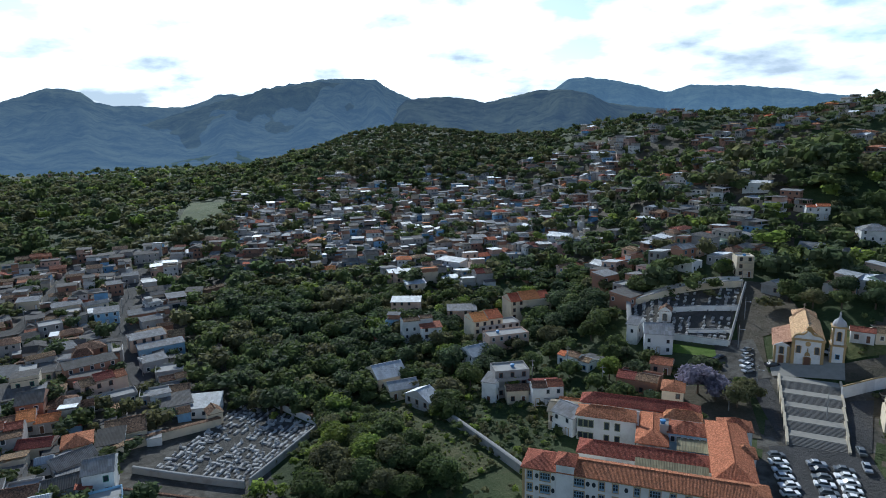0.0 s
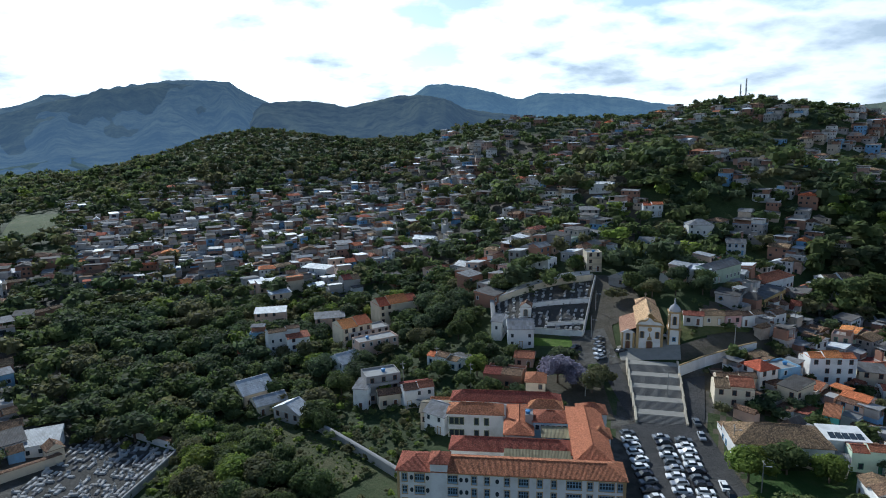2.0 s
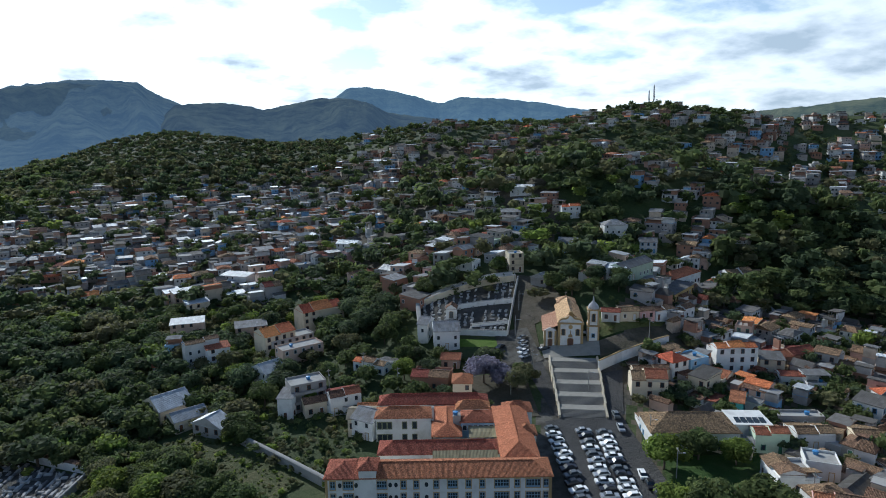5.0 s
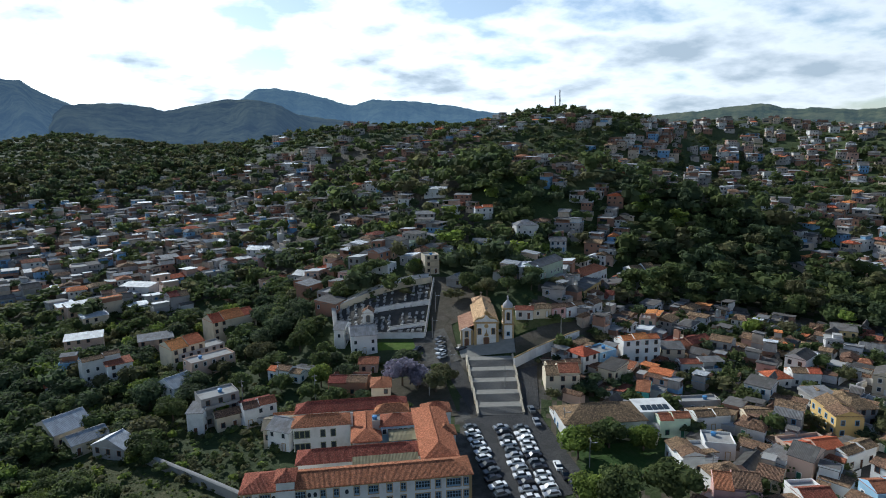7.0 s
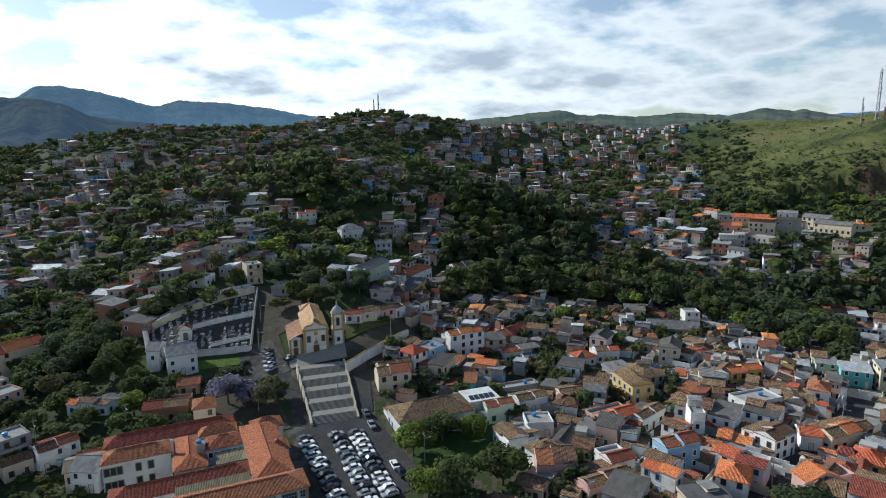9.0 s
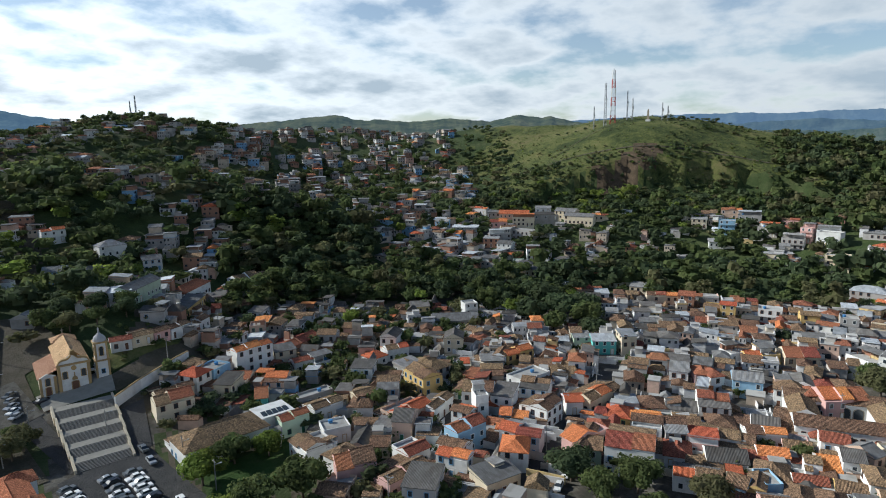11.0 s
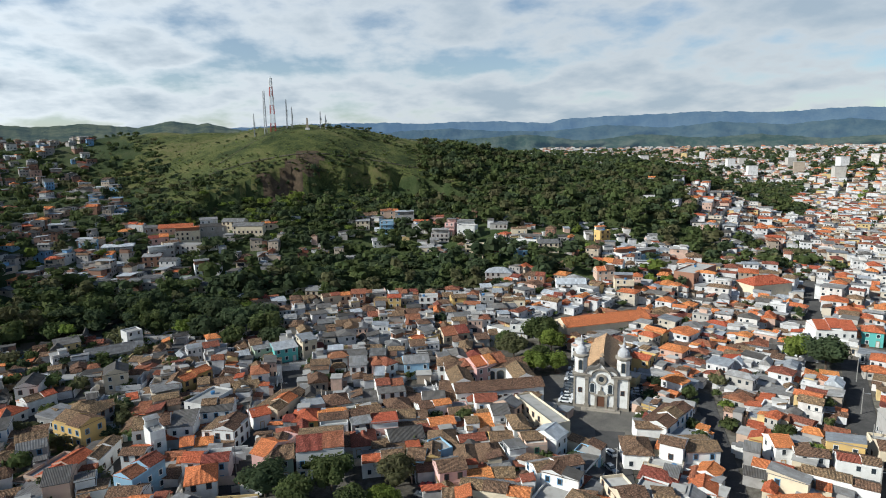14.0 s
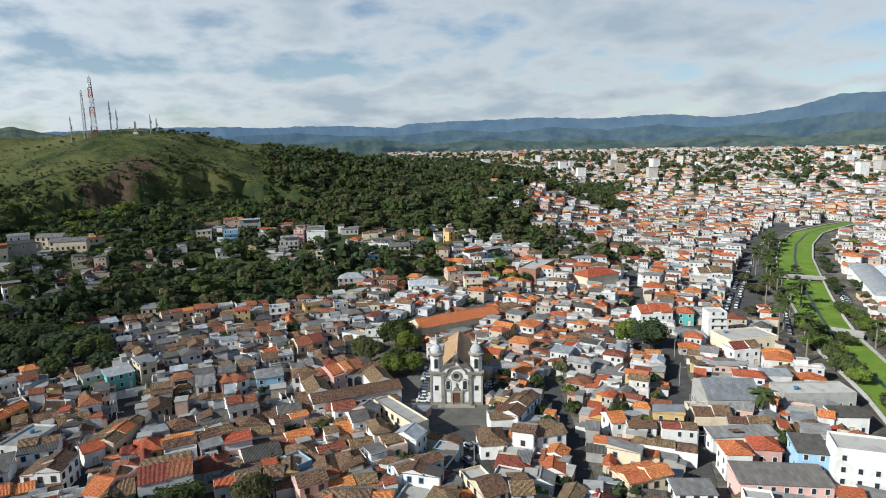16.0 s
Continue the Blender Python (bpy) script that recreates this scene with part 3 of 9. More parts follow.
NEAR_CROWNS = [crown_template(20 + i, 14, 1300, 0.075, sq) for i, sq in enumerate((0.75, 0.85, 0.65, 0.95))]
MID_CROWNS = [crown_template(40 + i, 10, 380, 0.115, sq) for i, sq in enumerate((0.75, 0.9, 0.65))]
FAR_CROWNS = [crown_template(60 + i, 7, 100, 0.165, sq) for i, sq in enumerate((0.75, 0.9, 0.65, 0.8))]
FAR_CROWNS += [crown_template(70 + i, 4, 30, 0.25, sq) for i, sq in enumerate((0.75, 0.9, 0.65, 0.8))]
FAR_CROWNS += [crown_template(80 + i, 2, 12, 0.40, 0.6) for i in range(4)]
CROWN_MESH = {}
TRUNKS = [trunk_mesh("tree_trunk", i) for i in range(3)]
LEAF_KINDS = {"green": (LEAF, "green broad-leaved tree with a dense uneven crown"), "dark": (LEAF_DARK, "dark green tree with a heavy rounded crown"), "lime": (LEAF_LIME, "bright yellow-green tree with fresh leaves"), "olive": (LEAF_DRY, "dry olive-green tree with thin foliage"), "violet": (LEAF_VIOLET, "jacaranda tree in pale violet bloom")}


def tree(x, y, radius, kind, rng, level="near", lift=0.75, group="trees"):
    mat, label = LEAF_KINDS[kind]
    bank = {"near": NEAR_CROWNS, "mid": MID_CROWNS}[level]
    i = rng.randrange(len(bank))
    key = (level, i, kind)
    if key not in CROWN_MESH:
        CROWN_MESH[key] = template_mesh("crown", bank[i], mat)
    ob = thing("tree", x, y, float(land(x, y)), rng.uniform(0, 360), label, "tree", group)
    h = radius * lift * 0.6
    radius *= 1.12
    part("trunk", TRUNKS[rng.randrange(3)], ob, Matrix.Diagonal((radius, radius, radius * 0.9 + h * 0.4, 1)))
    part("crown", CROWN_MESH[key], ob, Matrix.Translation((0, 0, h + radius * 0.25)) @ Matrix.Diagonal((radius, radius * rng.uniform(0.85, 1.1), radius * rng.uniform(0.72, 0.92), 1)))
    return ob


# ---- houses ----
class Grid:
    """Keeps plots apart, with a coarse grid for speed."""

    def __init__(self, cell=20.0):
        self.c, self.d = cell, {}

    def key(self, x, y):
        return int(math.floor(x / self.c)), int(math.floor(y / self.c))

    def add(self, x, y, r):
        self.d.setdefault(self.key(x, y), []).append((x, y, r))

    def free(self, x, y, r):
        i, j = self.key(x, y)
        for a in range(i - 2, i + 3):
            for b in range(j - 2, j + 3):
                for u, v, q in self.d.get((a, b), ()):
                    if (x - u) ** 2 + (y - v) ** 2 < (r + q) ** 2:
                        return False
        return True


TAKEN = Grid()


def roof_shape(kind, w, d, h, rise, over, axis="x"):
    """A closed roof of some thickness over a w x d plan whose walls end at h."""
    x, y, t = w / 2 + over, d / 2 + over, 0.18
    s = Shape()
    lo = [(-x, -y, h), (x, -y, h), (x, y, h), (-x, y, h)]
    up = [(a, b, h + t) for a, b, _ in lo]
    s.solid(lo, up, 0, False, True)
    z = h + t + rise
    if kind == "hip":
        if w >= d:
            k = min(y, x - 0.3)
            r0, r1 = (-(x - k), 0, z), (x - k, 0, z)
            s.poly([up[0], up[1], r1, r0]).poly([up[2], up[3], r0, r1]).poly([up[1], up[2], r1]).poly([up[3], up[0], r0])
        else:
            k = min(x, y - 0.3)
            r0, r1 = (0, -(y - k), z), (0, y - k, z)
            s.poly([up[1], up[2], r1, r0]).poly([up[3], up[0], r0, r1]).poly([up[0], up[1], r0]).poly([up[2], up[3], r1])
    elif kind == "gable":
        if axis == "x":
            r0, r1 = (-x, 0, z), (x, 0, z)
            s.poly([up[0], up[1], r1, r0]).poly([up[2], up[3], r0, r1]).poly([up[1], up[2], r1], 1).poly([up[3], up[0], r0], 1)
        else:
            r0, r1 = (0, -y, z), (0, y, z)
            s.poly([up[1], up[2], r1, r0]).poly([up[3], up[0], r0, r1]).poly([up[0], up[1], r0], 1).poly([up[2], up[3], r1], 1)
    else:
        b0, b1 = (x, y, z), (-x, y, z)
        s.poly([up[0], up[1], b0, b1]).poly([up[1], up[2], b0], 1).poly([up[3], up[0], b1], 1).poly([up[2], up[3], b1, b0], 1)
        return s
    # ridge tiles
    a, b = Vector(r0), Vector(r1)
    n = Vector((0, 0.16, 0)) if a.y == b.y else Vector((0.16, 0, 0))
    s.solid([a - n - Vector((0, 0, 0.05)), b - n - Vector((0, 0, 0.05)), b + n - Vector((0, 0, 0.05)), a + n - Vector((0, 0, 0.05))], [a - n * 0.4 + Vector((0, 0, 0.12)), b - n * 0.4 + Vector((0, 0, 0.12)), b + n * 0.4 + Vector((0, 0, 0.12)), a + n * 0.4 + Vector((0, 0, 0.12))])
    return s


def window_mesh(name, w, h, frame_mat, pane=None, f=0.16):
    """A surround with a recessed leaf or pane, one connected piece; front towards -y."""
    s = Shape()
    x, o = w / 2, w / 2 + f
    back = [(-o, 0.03, -f), (o, 0.03, -f), (o, 0.03, h + f), (-o, 0.03, h + f)]
    rim = [(a, -0.09, c) for a, _, c in back]
    lip = [(-x, -0.09, 0), (x, -0.09, 0), (x, -0.09, h), (-x, -0.09, h)]
    deep = [(a, -0.015, c) for a, _, c in lip]
    s.v = back + rim + lip + deep
    for i in range(4):
        j = (i + 1) % 4
        s.f += [(i, j, 4 + j, 4 + i), (4 + i, 4 + j, 8 + j, 8 + i), (8 + i, 8 + j, 12 + j, 12 + i)]
        s.m += [0, 0, 0]
    s.f.append((12, 13, 14, 15))
    s.m.append(1)
    return s.mesh(name, frame_mat, pane or GLASS)


WINDOWS = {k: window_mesh("window", 0.95, 1.35, m) for k, m in (("white", FRAME_W), ("blue", FRAME_B), ("brown", FRAME_D), ("green", FRAME_G))}
DOORS = {k: window_mesh("door", 1.0, 2.35, FRAME_W if k != "white" else OCHRE_TRIM, m) for k, m in (("white", FRAME_W), ("blue", FRAME_B), ("brown", FRAME_D), ("green", FRAME_G))}
TANK = Shape().ring(0, 0, [(0.55, 0), (0.72, 0.75), (0.76, 0.8), (0.70, 0.95), (0.25, 1.05)], 12).mesh("water_tank", TANK_BLUE)
WALLS = {"white": WHITE, "cream": CREAM, "ochre": OCHRE, "pink": PINK, "blue": BLUE, "teal": TEAL, "grey": GREY, "brick": BRICK, "salmon": SALMON, "green": GREEN_W, "concrete": CONCRETE}
ROOFS = {"old": TILE_OLD, "red": TILE_RED, "new": TILE_NEW, "sheet": SHEET, "dark": SHEET_DARK, "zinc": ZINC, "slab": CONCRETE}
ROOF_WORDS = {"old": "weathered brown clay tiles", "red": "dark red clay tiles", "new": "bright orange clay tiles", "sheet": "grey corrugated sheets", "dark": "dark weathered fibre-cement sheets", "zinc": "pale metal sheets", "slab": "a flat concrete slab"}


def occupy(x, y, w, d, turn, grow=0.0):
    """Mark a turned rectangle of the plan as built on."""
    c, q = math.cos(radians(turn)), math.sin(radians(turn))
    r = min(w, d) / 2
    nu, nv = max(1, round(w / (2 * r))), max(1, round(d / (2 * r)))
    for i in range(nu):
        for j in range(nv):
            u, v = (i + 0.5) / nu * w - w / 2, (j + 0.5) / nv * d - d / 2
            TAKEN.add(x + c * u - q * v, y + q * u + c * v, r * 0.92 + grow)


def stepped_roof(w, d, h, over, rng):
    """A terrace roof: lengths of different height, depth and tile under one party line."""
    lengths = []
    n = 2 if w < 13 else 3
    cuts = [-w / 2] + sorted(-w / 2 + w * (k + rng.uniform(-0.22, 0.22)) / n for k in range(1, n)) + [w / 2]
    for k in range(n):
        a, b = cuts[k], cuts[k + 1]
        up = (k % 2) * 0.45 + rng.uniform(0.0, 0.3)
        dd = d * rng.uniform(0.86, 1.0)
        mid, off = (a + b) / 2, (d - dd) / 2 * rng.choice((-1, 1))
        out = Shape()
        if up > 0.05:
            out.box(a + 0.01, b - 0.01, off - dd / 2 + 0.02, off + dd / 2 - 0.02, h - 0.3, h + up, 1)
        s = roof_shape("gable", b - a - 2 * over + (0.25 if k % 2 else 0.0), dd, h + up, rng.uniform(0.19, 0.27) * dd, over)
        base = len(out.v)
        out.v += [(p[0] + mid, p[1] + off, p[2]) for p in s.v]
        out.f += [tuple(i + base for i in f) for f in s.f]
        out.m += s.m
        lengths.append(out)
    return lengths


HOMES = []


def house(x, y, w, d, turn, storeys, wall, roof, shape, rng, name="colonial_house", group="houses", most=8, z=None, trim="brown", tank=None, height=None):
    """A house with walls, roof, windows, door; front along its local -y."""
    c, s = math.cos(radians(turn)), math.sin(radians(turn))
    corners = [(x + c * a * w / 2 - s * b * d / 2, y + s * a * w / 2 + c * b * d / 2) for a in (-1, 1) for b in (-1, 1)]
    hs = [float(land(*p)) for p in corners]
    z = 0.35 * min(hs) + 0.65 * max(hs) if z is None else z
    low = min(hs) - z - 0.6
    h = height or storeys * 2.95 + rng.uniform(0.1, 0.5)
    words = f"{WALL_WORDS.get(wall, wall)} {('one', 'two', 'three', 'four', 'five')[storeys - 1]}-storey house under {ROOF_WORDS[roof]}"
    ob = thing(name, x, y, z, turn, words, "house", group)
    if x > 60 and y < 160:
        HOMES.append((x, y, w, d, turn))
    body = Shape()
    split = shape == "gable" and roof in ("old", "red", "new") and d > 6.5 and 4.5 < w < 20
    fd = d * rng.uniform(0.54, 0.68) if split else d
    fy, ry = (fd - d) / 2, fd / 2
    hr = h - rng.uniform(0.3, 1.1)
    body.box(-w / 2, w / 2, -d / 2, -d / 2 + fd, low, h, 0)
    if split:
        body.box(-w / 2 + 0.03, w / 2 - 0.03, -d / 2 + fd, d / 2, low, hr, 0)
    if shape == "flat":
        p = 0.35 if storeys > 1 else 0.2
        body.v[-4:] = [(a, b, h - p) for a, b, _ in body.v[-4:]]
        for q in ((-w / 2, w / 2, -d / 2, -d / 2 + 0.15), (-w / 2, w / 2, d / 2 - 0.15, d / 2), (-w / 2, -w / 2 + 0.15, -d / 2 + 0.15, d / 2 - 0.15), (w / 2 - 0.15, w / 2, -d / 2 + 0.15, d / 2 - 0.15)):
            body.box(*q, h - p, h + 0.5, 0)
    elif storeys > 1:
        body.box(-w / 2 - 0.05, w / 2 + 0.05, -d / 2 - 0.05, -d / 2 - 0.002, 2.95, 3.12, 0)
    part("wall", body.mesh("wall", WALLS[wall]), ob)
    if shape == "flat":
        slab = Shape().box(-w / 2 + 0.16, w / 2 - 0.16, -d / 2 + 0.16, d / 2 - 0.16, h - 0.34, h - 0.1, 0)
        part("roof", slab.mesh("roof", ROOFS[roof]), ob)
        if w * d < 160 and rng.random() < 0.5:
            deep = d * rng.uniform(0.35, 0.75)
            room = Shape().box(-w / 2 + 0.3, w / 2 - 0.3, d / 2 - 0.45 * deep, d / 2 - 0.16, h - 0.1, h + 2.25, 0)
            for px in (-w / 2 + 0.35, 0.0, w / 2 - 0.5):
                room.box(px, px + 0.18, d / 2 - deep, d / 2 - deep + 0.18, h - 0.1, h + 2.3, 0)
            part("roof_room", room.mesh("roof_room", WALLS[rng.choice((wall, "brick", "white"))]), ob)
            cover = roof_shape("shed", w - 0.6, deep, h + 2.3, 0.4, 0.25)
            part("roof_cover", cover.mesh("roof_cover", ROOFS[rng.choice(("zinc", "sheet", "dark", "new"))], WALLS[wall]), ob, Matrix.Translation((0, d / 2 - deep / 2, 0)))
        for level in range(1, storeys):
            ledge = Shape().box(-w / 2 + 0.4, w / 2 - 0.4, -d / 2 - 1.1, -d / 2 - 0.005, 2.95 * level, 2.95 * level + 0.15, 0)
            ledge.box(-w / 2 + 0.4, w / 2 - 0.4, -d / 2 - 1.1, -d / 2 - 1.0, 2.95 * level + 0.15, 2.95 * level + 0.95, 0)
            if w < 12:
                part("balcony", ledge.mesh("balcony", WALLS[wall]), ob)
    elif split:
        over = 0.4
        if w > 8.5:
            pieces = stepped_roof(w, fd, h, over, rng)
        else:
            pieces = [roof_shape("gable", w, fd, h, rng.uniform(0.2, 0.27) * fd, over, "x")]
        for piece in pieces:
            part("roof", piece.mesh("roof", ROOFS[roof if rng.random() < 0.7 else rng.choice(("old", "old", "red", "new"))], WALLS[wall]), ob, Matrix.Translation((0, fy, 0)))
        rd = d - fd
        back = rng.choice((roof, roof, "old", "sheet", "dark", "slab", "slab"))
        if back == "slab":
            terrace = Shape().box(-w / 2 + 0.03, w / 2 - 0.03, -rd / 2 + 0.02, rd / 2, hr, hr + 0.12, 0)
            for q in ((-w / 2 + 0.03, -w / 2 + 0.2, -rd / 2 + 0.02, rd / 2), (w / 2 - 0.2, w / 2 - 0.03, -rd / 2 + 0.02, rd / 2), (-w / 2 + 0.2, w / 2 - 0.2, rd / 2 - 0.17, rd / 2)):
                terrace.box(*q, hr + 0.12, hr + 0.85, 1)
            part("terrace", terrace.mesh("terrace", CONCRETE, WALLS[wall]), ob, Matrix.Translation((0, ry, 0)))
        else:
            rear = roof_shape("shed", w - 0.3, rd, hr, min(0.2 * rd, h - hr + 0.25), 0.2)
            part("rear_roof", rear.mesh("rear_roof", ROOFS[back], WALLS[wall]), ob, Matrix.Translation((0, ry, 0)) @ pose(0, 0, 0, 0, 0, 180))
    else:
        over = 0.45 if roof in ("old", "red", "new") else 0.3
        rise = {"hip": 0.26, "gable": 0.24, "shed": 0.11}[shape] * (min(w, d) if shape == "hip" else d)
        axis = "x"
        if shape == "gable" and rng.random() < 0.25 and w < d:
            axis, rise = "y", 0.24 * w
        if 9.0 < w < 20.0 and axis == "x" and roof in ("old", "red", "new"):
            for length in stepped_roof(w, d, h, over, rng):
                part("roof", length.mesh("roof", ROOFS[roof if rng.random() < 0.65 else rng.choice(("old", "old", "red", "new"))], WALLS[wall]), ob)
        else:
            part("roof", roof_shape(shape, w, d, h, rise, over, axis).mesh("roof", ROOFS[roof], WALLS[wall]), ob)
    if (tank if tank is not None else shape == "flat" and rng.random() < 0.45):
        part("water_tank", TANK, ob, Matrix.Translation((rng.uniform(-0.3, 0.3) * w, rng.uniform(-0.2, 0.3) * d, h - 0.1)), "blue plastic water tank")
    if most:
        to_eye = (-(x * c + y * s), -(-x * s + y * c))
        n_all = 0
        if shape != "flat" and w * d > 45 and rng.random() < 0.4:
            aw, ad, ah = w * rng.uniform(0.4, 0.75), rng.uniform(2.8, 4.6), min(h - 0.7, rng.uniform(2.5, 3.3))
            ax, ay = rng.choice((-1, 1)) * (w - aw) / 2, d / 2 + ad / 2 + 0.003
            part("annex_wall", Shape().box(ax - aw / 2, ax + aw / 2, ay - ad / 2, ay + ad / 2, low, ah, 0).mesh("annex_wall", WALLS[rng.choice((wall, "grey", "white"))]), ob)
            lean = roof_shape("shed", aw, ad, ah, 0.14 * ad, 0.2)
            part("annex_roof", lean.mesh("annex_roof", ROOFS[rng.choice(("old", "sheet", "dark", roof, roof))], WALLS[wall]), ob, Matrix.Translation((ax, ay, 0)) @ pose(0, 0, 0, 0, 0, 180))
        for face, length in ((0, w), (1, d), (2, w), (3, d)):
            nx, ny = ((0, -1), (1, 0), (0, 1), (-1, 0))[face]
            if nx * to_eye[0] + ny * to_eye[1] < 0.25 * math.hypot(*to_eye):
                continue
            n = max(1, int(length / 2.9))
            gap = length / n
            m = pose(0, 0, 0, 0, 0, 90 * face) @ Matrix.Translation((0, -(d if face % 2 == 0 else w) / 2, 0))
            door_at = rng.randrange(n) if face in (0, 2) else -1
            for level in range(storeys):
                for k in range(n):
                    if rng.random() < 0.12 or n_all >= most:
                        continue
                    px = -length / 2 + gap * (k + 0.5)
                    n_all += 1
                    if level == 0 and k == door_at:
                        part("door", DOORS[trim], ob, m @ Matrix.Translation((px, 0, 0)))
                    else:
                        part("window", WINDOWS[trim], ob, m @ Matrix.Translation((px, 0, level * 2.95 + 1.0)))
    return ob


WALL_WORDS = {"brick": "bare brick", "grey": "grey rendered", "concrete": "bare concrete", "green": "pale green", "cream": "cream", "white": "whitewashed", "teal": "turquoise", "salmon": "salmon", "ochre": "ochre yellow", "pink": "pink", "blue": "pale blue"}


def keep_clear(az, r, radius):
    TAKEN.add(*polar(az, r), radius)


def weighted(rng, table):
    names = list(table)
    return rng.choices(names, [table[k] for k in names])[0]


OLD_MIX = {"old": 8.0, "red": 3.0, "new": 1.4, "sheet": 0.8, "dark": 1.4, "slab": 0.9, "zinc": 0.4}
GARDEN_MIX = {"old": 7, "dark": 4, "sheet": 1.0, "red": 1.5, "new": 0.3, "slab": 0.8, "zinc": 0.2}
# RIVER_MIX: weathered roofs, chosen darker still in place of cloud shade
RIVER_MIX = {"dark": 5, "sheet": 1.0, "red": 1.6, "old": 4, "zinc": 0.3, "slab": 1.2}
HILL_MIX = {"sheet": 3.2, "dark": 2.4, "slab": 2.2, "zinc": 1.7, "red": 0.9, "new": 0.5, "old": 1.4}
CITY_MIX = {"new": 3, "red": 1.6, "old": 2.4, "sheet": 2.4, "dark": 1.2, "zinc": 1.6, "slab": 2.4}
UPPER_MIX = {"old": 5, "dark": 3, "red": 2.2, "sheet": 2.0, "new": 0.8, "slab": 2.2, "zinc": 0.8}
UPPER_WALLS = {"white": 3.5, "cream": 2.5, "grey": 3, "ochre": 0.8, "pink": 0.8, "blue": 0.7, "concrete": 1.5, "salmon": 0.8, "brick": 0.8}
OLD_WALLS = {"white": 8, "cream": 2, "blue": 0.7, "pink": 0.6, "ochre": 0.6, "grey": 1, "salmon": 0.6}
GARDEN_WALLS = {"white": 3, "cream": 3, "grey": 3.5, "salmon": 1.2, "ochre": 0.8, "brick": 0.8, "blue": 0.4}
HILL_WALLS = {"grey": 4, "brick": 3.4, "white": 1.3, "cream": 1.5, "concrete": 2, "blue": 0.4, "salmon": 0.8, "green": 0.4, "pink": 0.3}


def quarter(az0, az1, r0, r1, turn, lot, mix, walls, seed, group, storeys=(1, 2), keep=1.0, street=5, near=1e9, dest=None, name="colonial_house", most=8, vary=1.0, clump=None):
    """Fill a sector of the plan with house lots on a turned grid, in rows with lanes between every two rows."""
    rng = random.Random(seed)
    w0, d0 = lot
    c, s = math.cos(radians(turn)), math.sin(radians(turn))
    pts = [polar(a, r) for a in np.linspace(az0, az1, 9) for r in (r0, r1)]
    us, vs = [c * x + s * y for x, y in pts], [-s * x + c * y for x, y in pts]
    v, row = min(vs), 0
    while v < max(vs):
        u = min(us) + rng.uniform(0, w0)
        while u < max(us):
            w, d = w0 * rng.uniform(0.72, 1.3) ** vary, d0 * rng.uniform(0.75, 1.12) ** vary
            x, y = c * (u + w / 2) - s * v, s * (u + w / 2) + c * v
            u += w + (rng.uniform(0, 0.35) if rng.random() < 0.85 else rng.uniform(2, 5))
            az, r = math.degrees(math.atan2(x, y)), math.hypot(x, y)
            if not (az0 <= az <= az1 and r0 <= r <= r1) or rng.random() > keep:
                continue
            if clump is not None and noise.fractal(Vector((x * 0.016, y * 0.016, 9.0)), 1.0, 2.0, 3) < clump:
                continue
            if az > 97 and r > 395 and wooded(az, r) and rng.random() < 0.95 or not TAKEN.free(x, y, 0.40 * min(w, d)):
                continue
            TAKEN.add(x, y, 0.42 * min(w, d))
            roof = weighted(rng, mix)
            shape = "flat" if roof == "slab" else "shed" if roof in ("sheet", "zinc", "dark") and rng.random() < 0.7 else "hip" if rng.random() < 0.3 and roof in ("old", "red", "new") else "gable"
            n = rng.choice(storeys)
            wall = weighted(rng, walls)
            t = turn + (180 if row % 2 else 0) + rng.uniform(-7, 7)
            if r >= near:
                t += 28 * noise.noise(Vector((x * 0.006, y * 0.006, 2.0)))
                x, y = x + rng.uniform(-1.6, 1.6), y + rng.uniform(-1.6, 1.6)
            if r < near:
                house(x, y, w, d, t, n, wall, roof, shape, rng, name, group, most, trim=rng.choice(("white", "blue", "brown", "brown", "green")))
            else:
                if rng.random() < 0.35:
                    w, d, t = d, w, t + 90
                dest.append((x, y, w, d, t, n, wall, roof, shape))
        row += 1
        v += d0 * 0.96 + (street if row % 2 == 0 else 0.1)


LOT_RNG = random.Random(77)


def lot(x, y, z, w, d, turn, storeys, height, wall, roof, shape, trim):
    """A house of the town plan at a known place."""
    occupy(x, y, w, d, turn)
    return house(x, y, w, d, turn, storeys, wall, roof, shape, LOT_RNG, "town_house", "houses along the streets", 12, max(z, float(land(x, y)) - 0.5), trim, None, height)


def drape(name, outline, mat, lift, label, category, step=4.0, kind="structure"):
    """A thin paved or planted sheet that follows the ground inside a four-cornered outline."""
    a, b, c, d = [Vector(p) for p in outline]
    n = max(2, int(max((b - a).length, (c - d).length) / step))
    m = max(2, int(max((d - a).length, (c - b).length) / step))
    v = []
    for j in range(m + 1):
        for i in range(n + 1):
            p = (a.lerp(b, i / n)).lerp(d.lerp(c, i / n), j / m)
            v.append((p.x, p.y, float(land(p.x, p.y)) + lift))
    f = [(j * (n + 1) + i, j * (n + 1) + i + 1, (j + 1) * (n + 1) + i + 1, (j + 1) * (n + 1) + i) for j in range(m) for i in range(n)]
    me = bpy.data.meshes.new(name)
    me.from_pydata(v, [], f)
    me.materials.append(mat)
    ob = tagged(new(name, me), label, category, kind=kind)
    if me.polygons[0].normal.z < 0:
        me.flip_normals()
    return ob


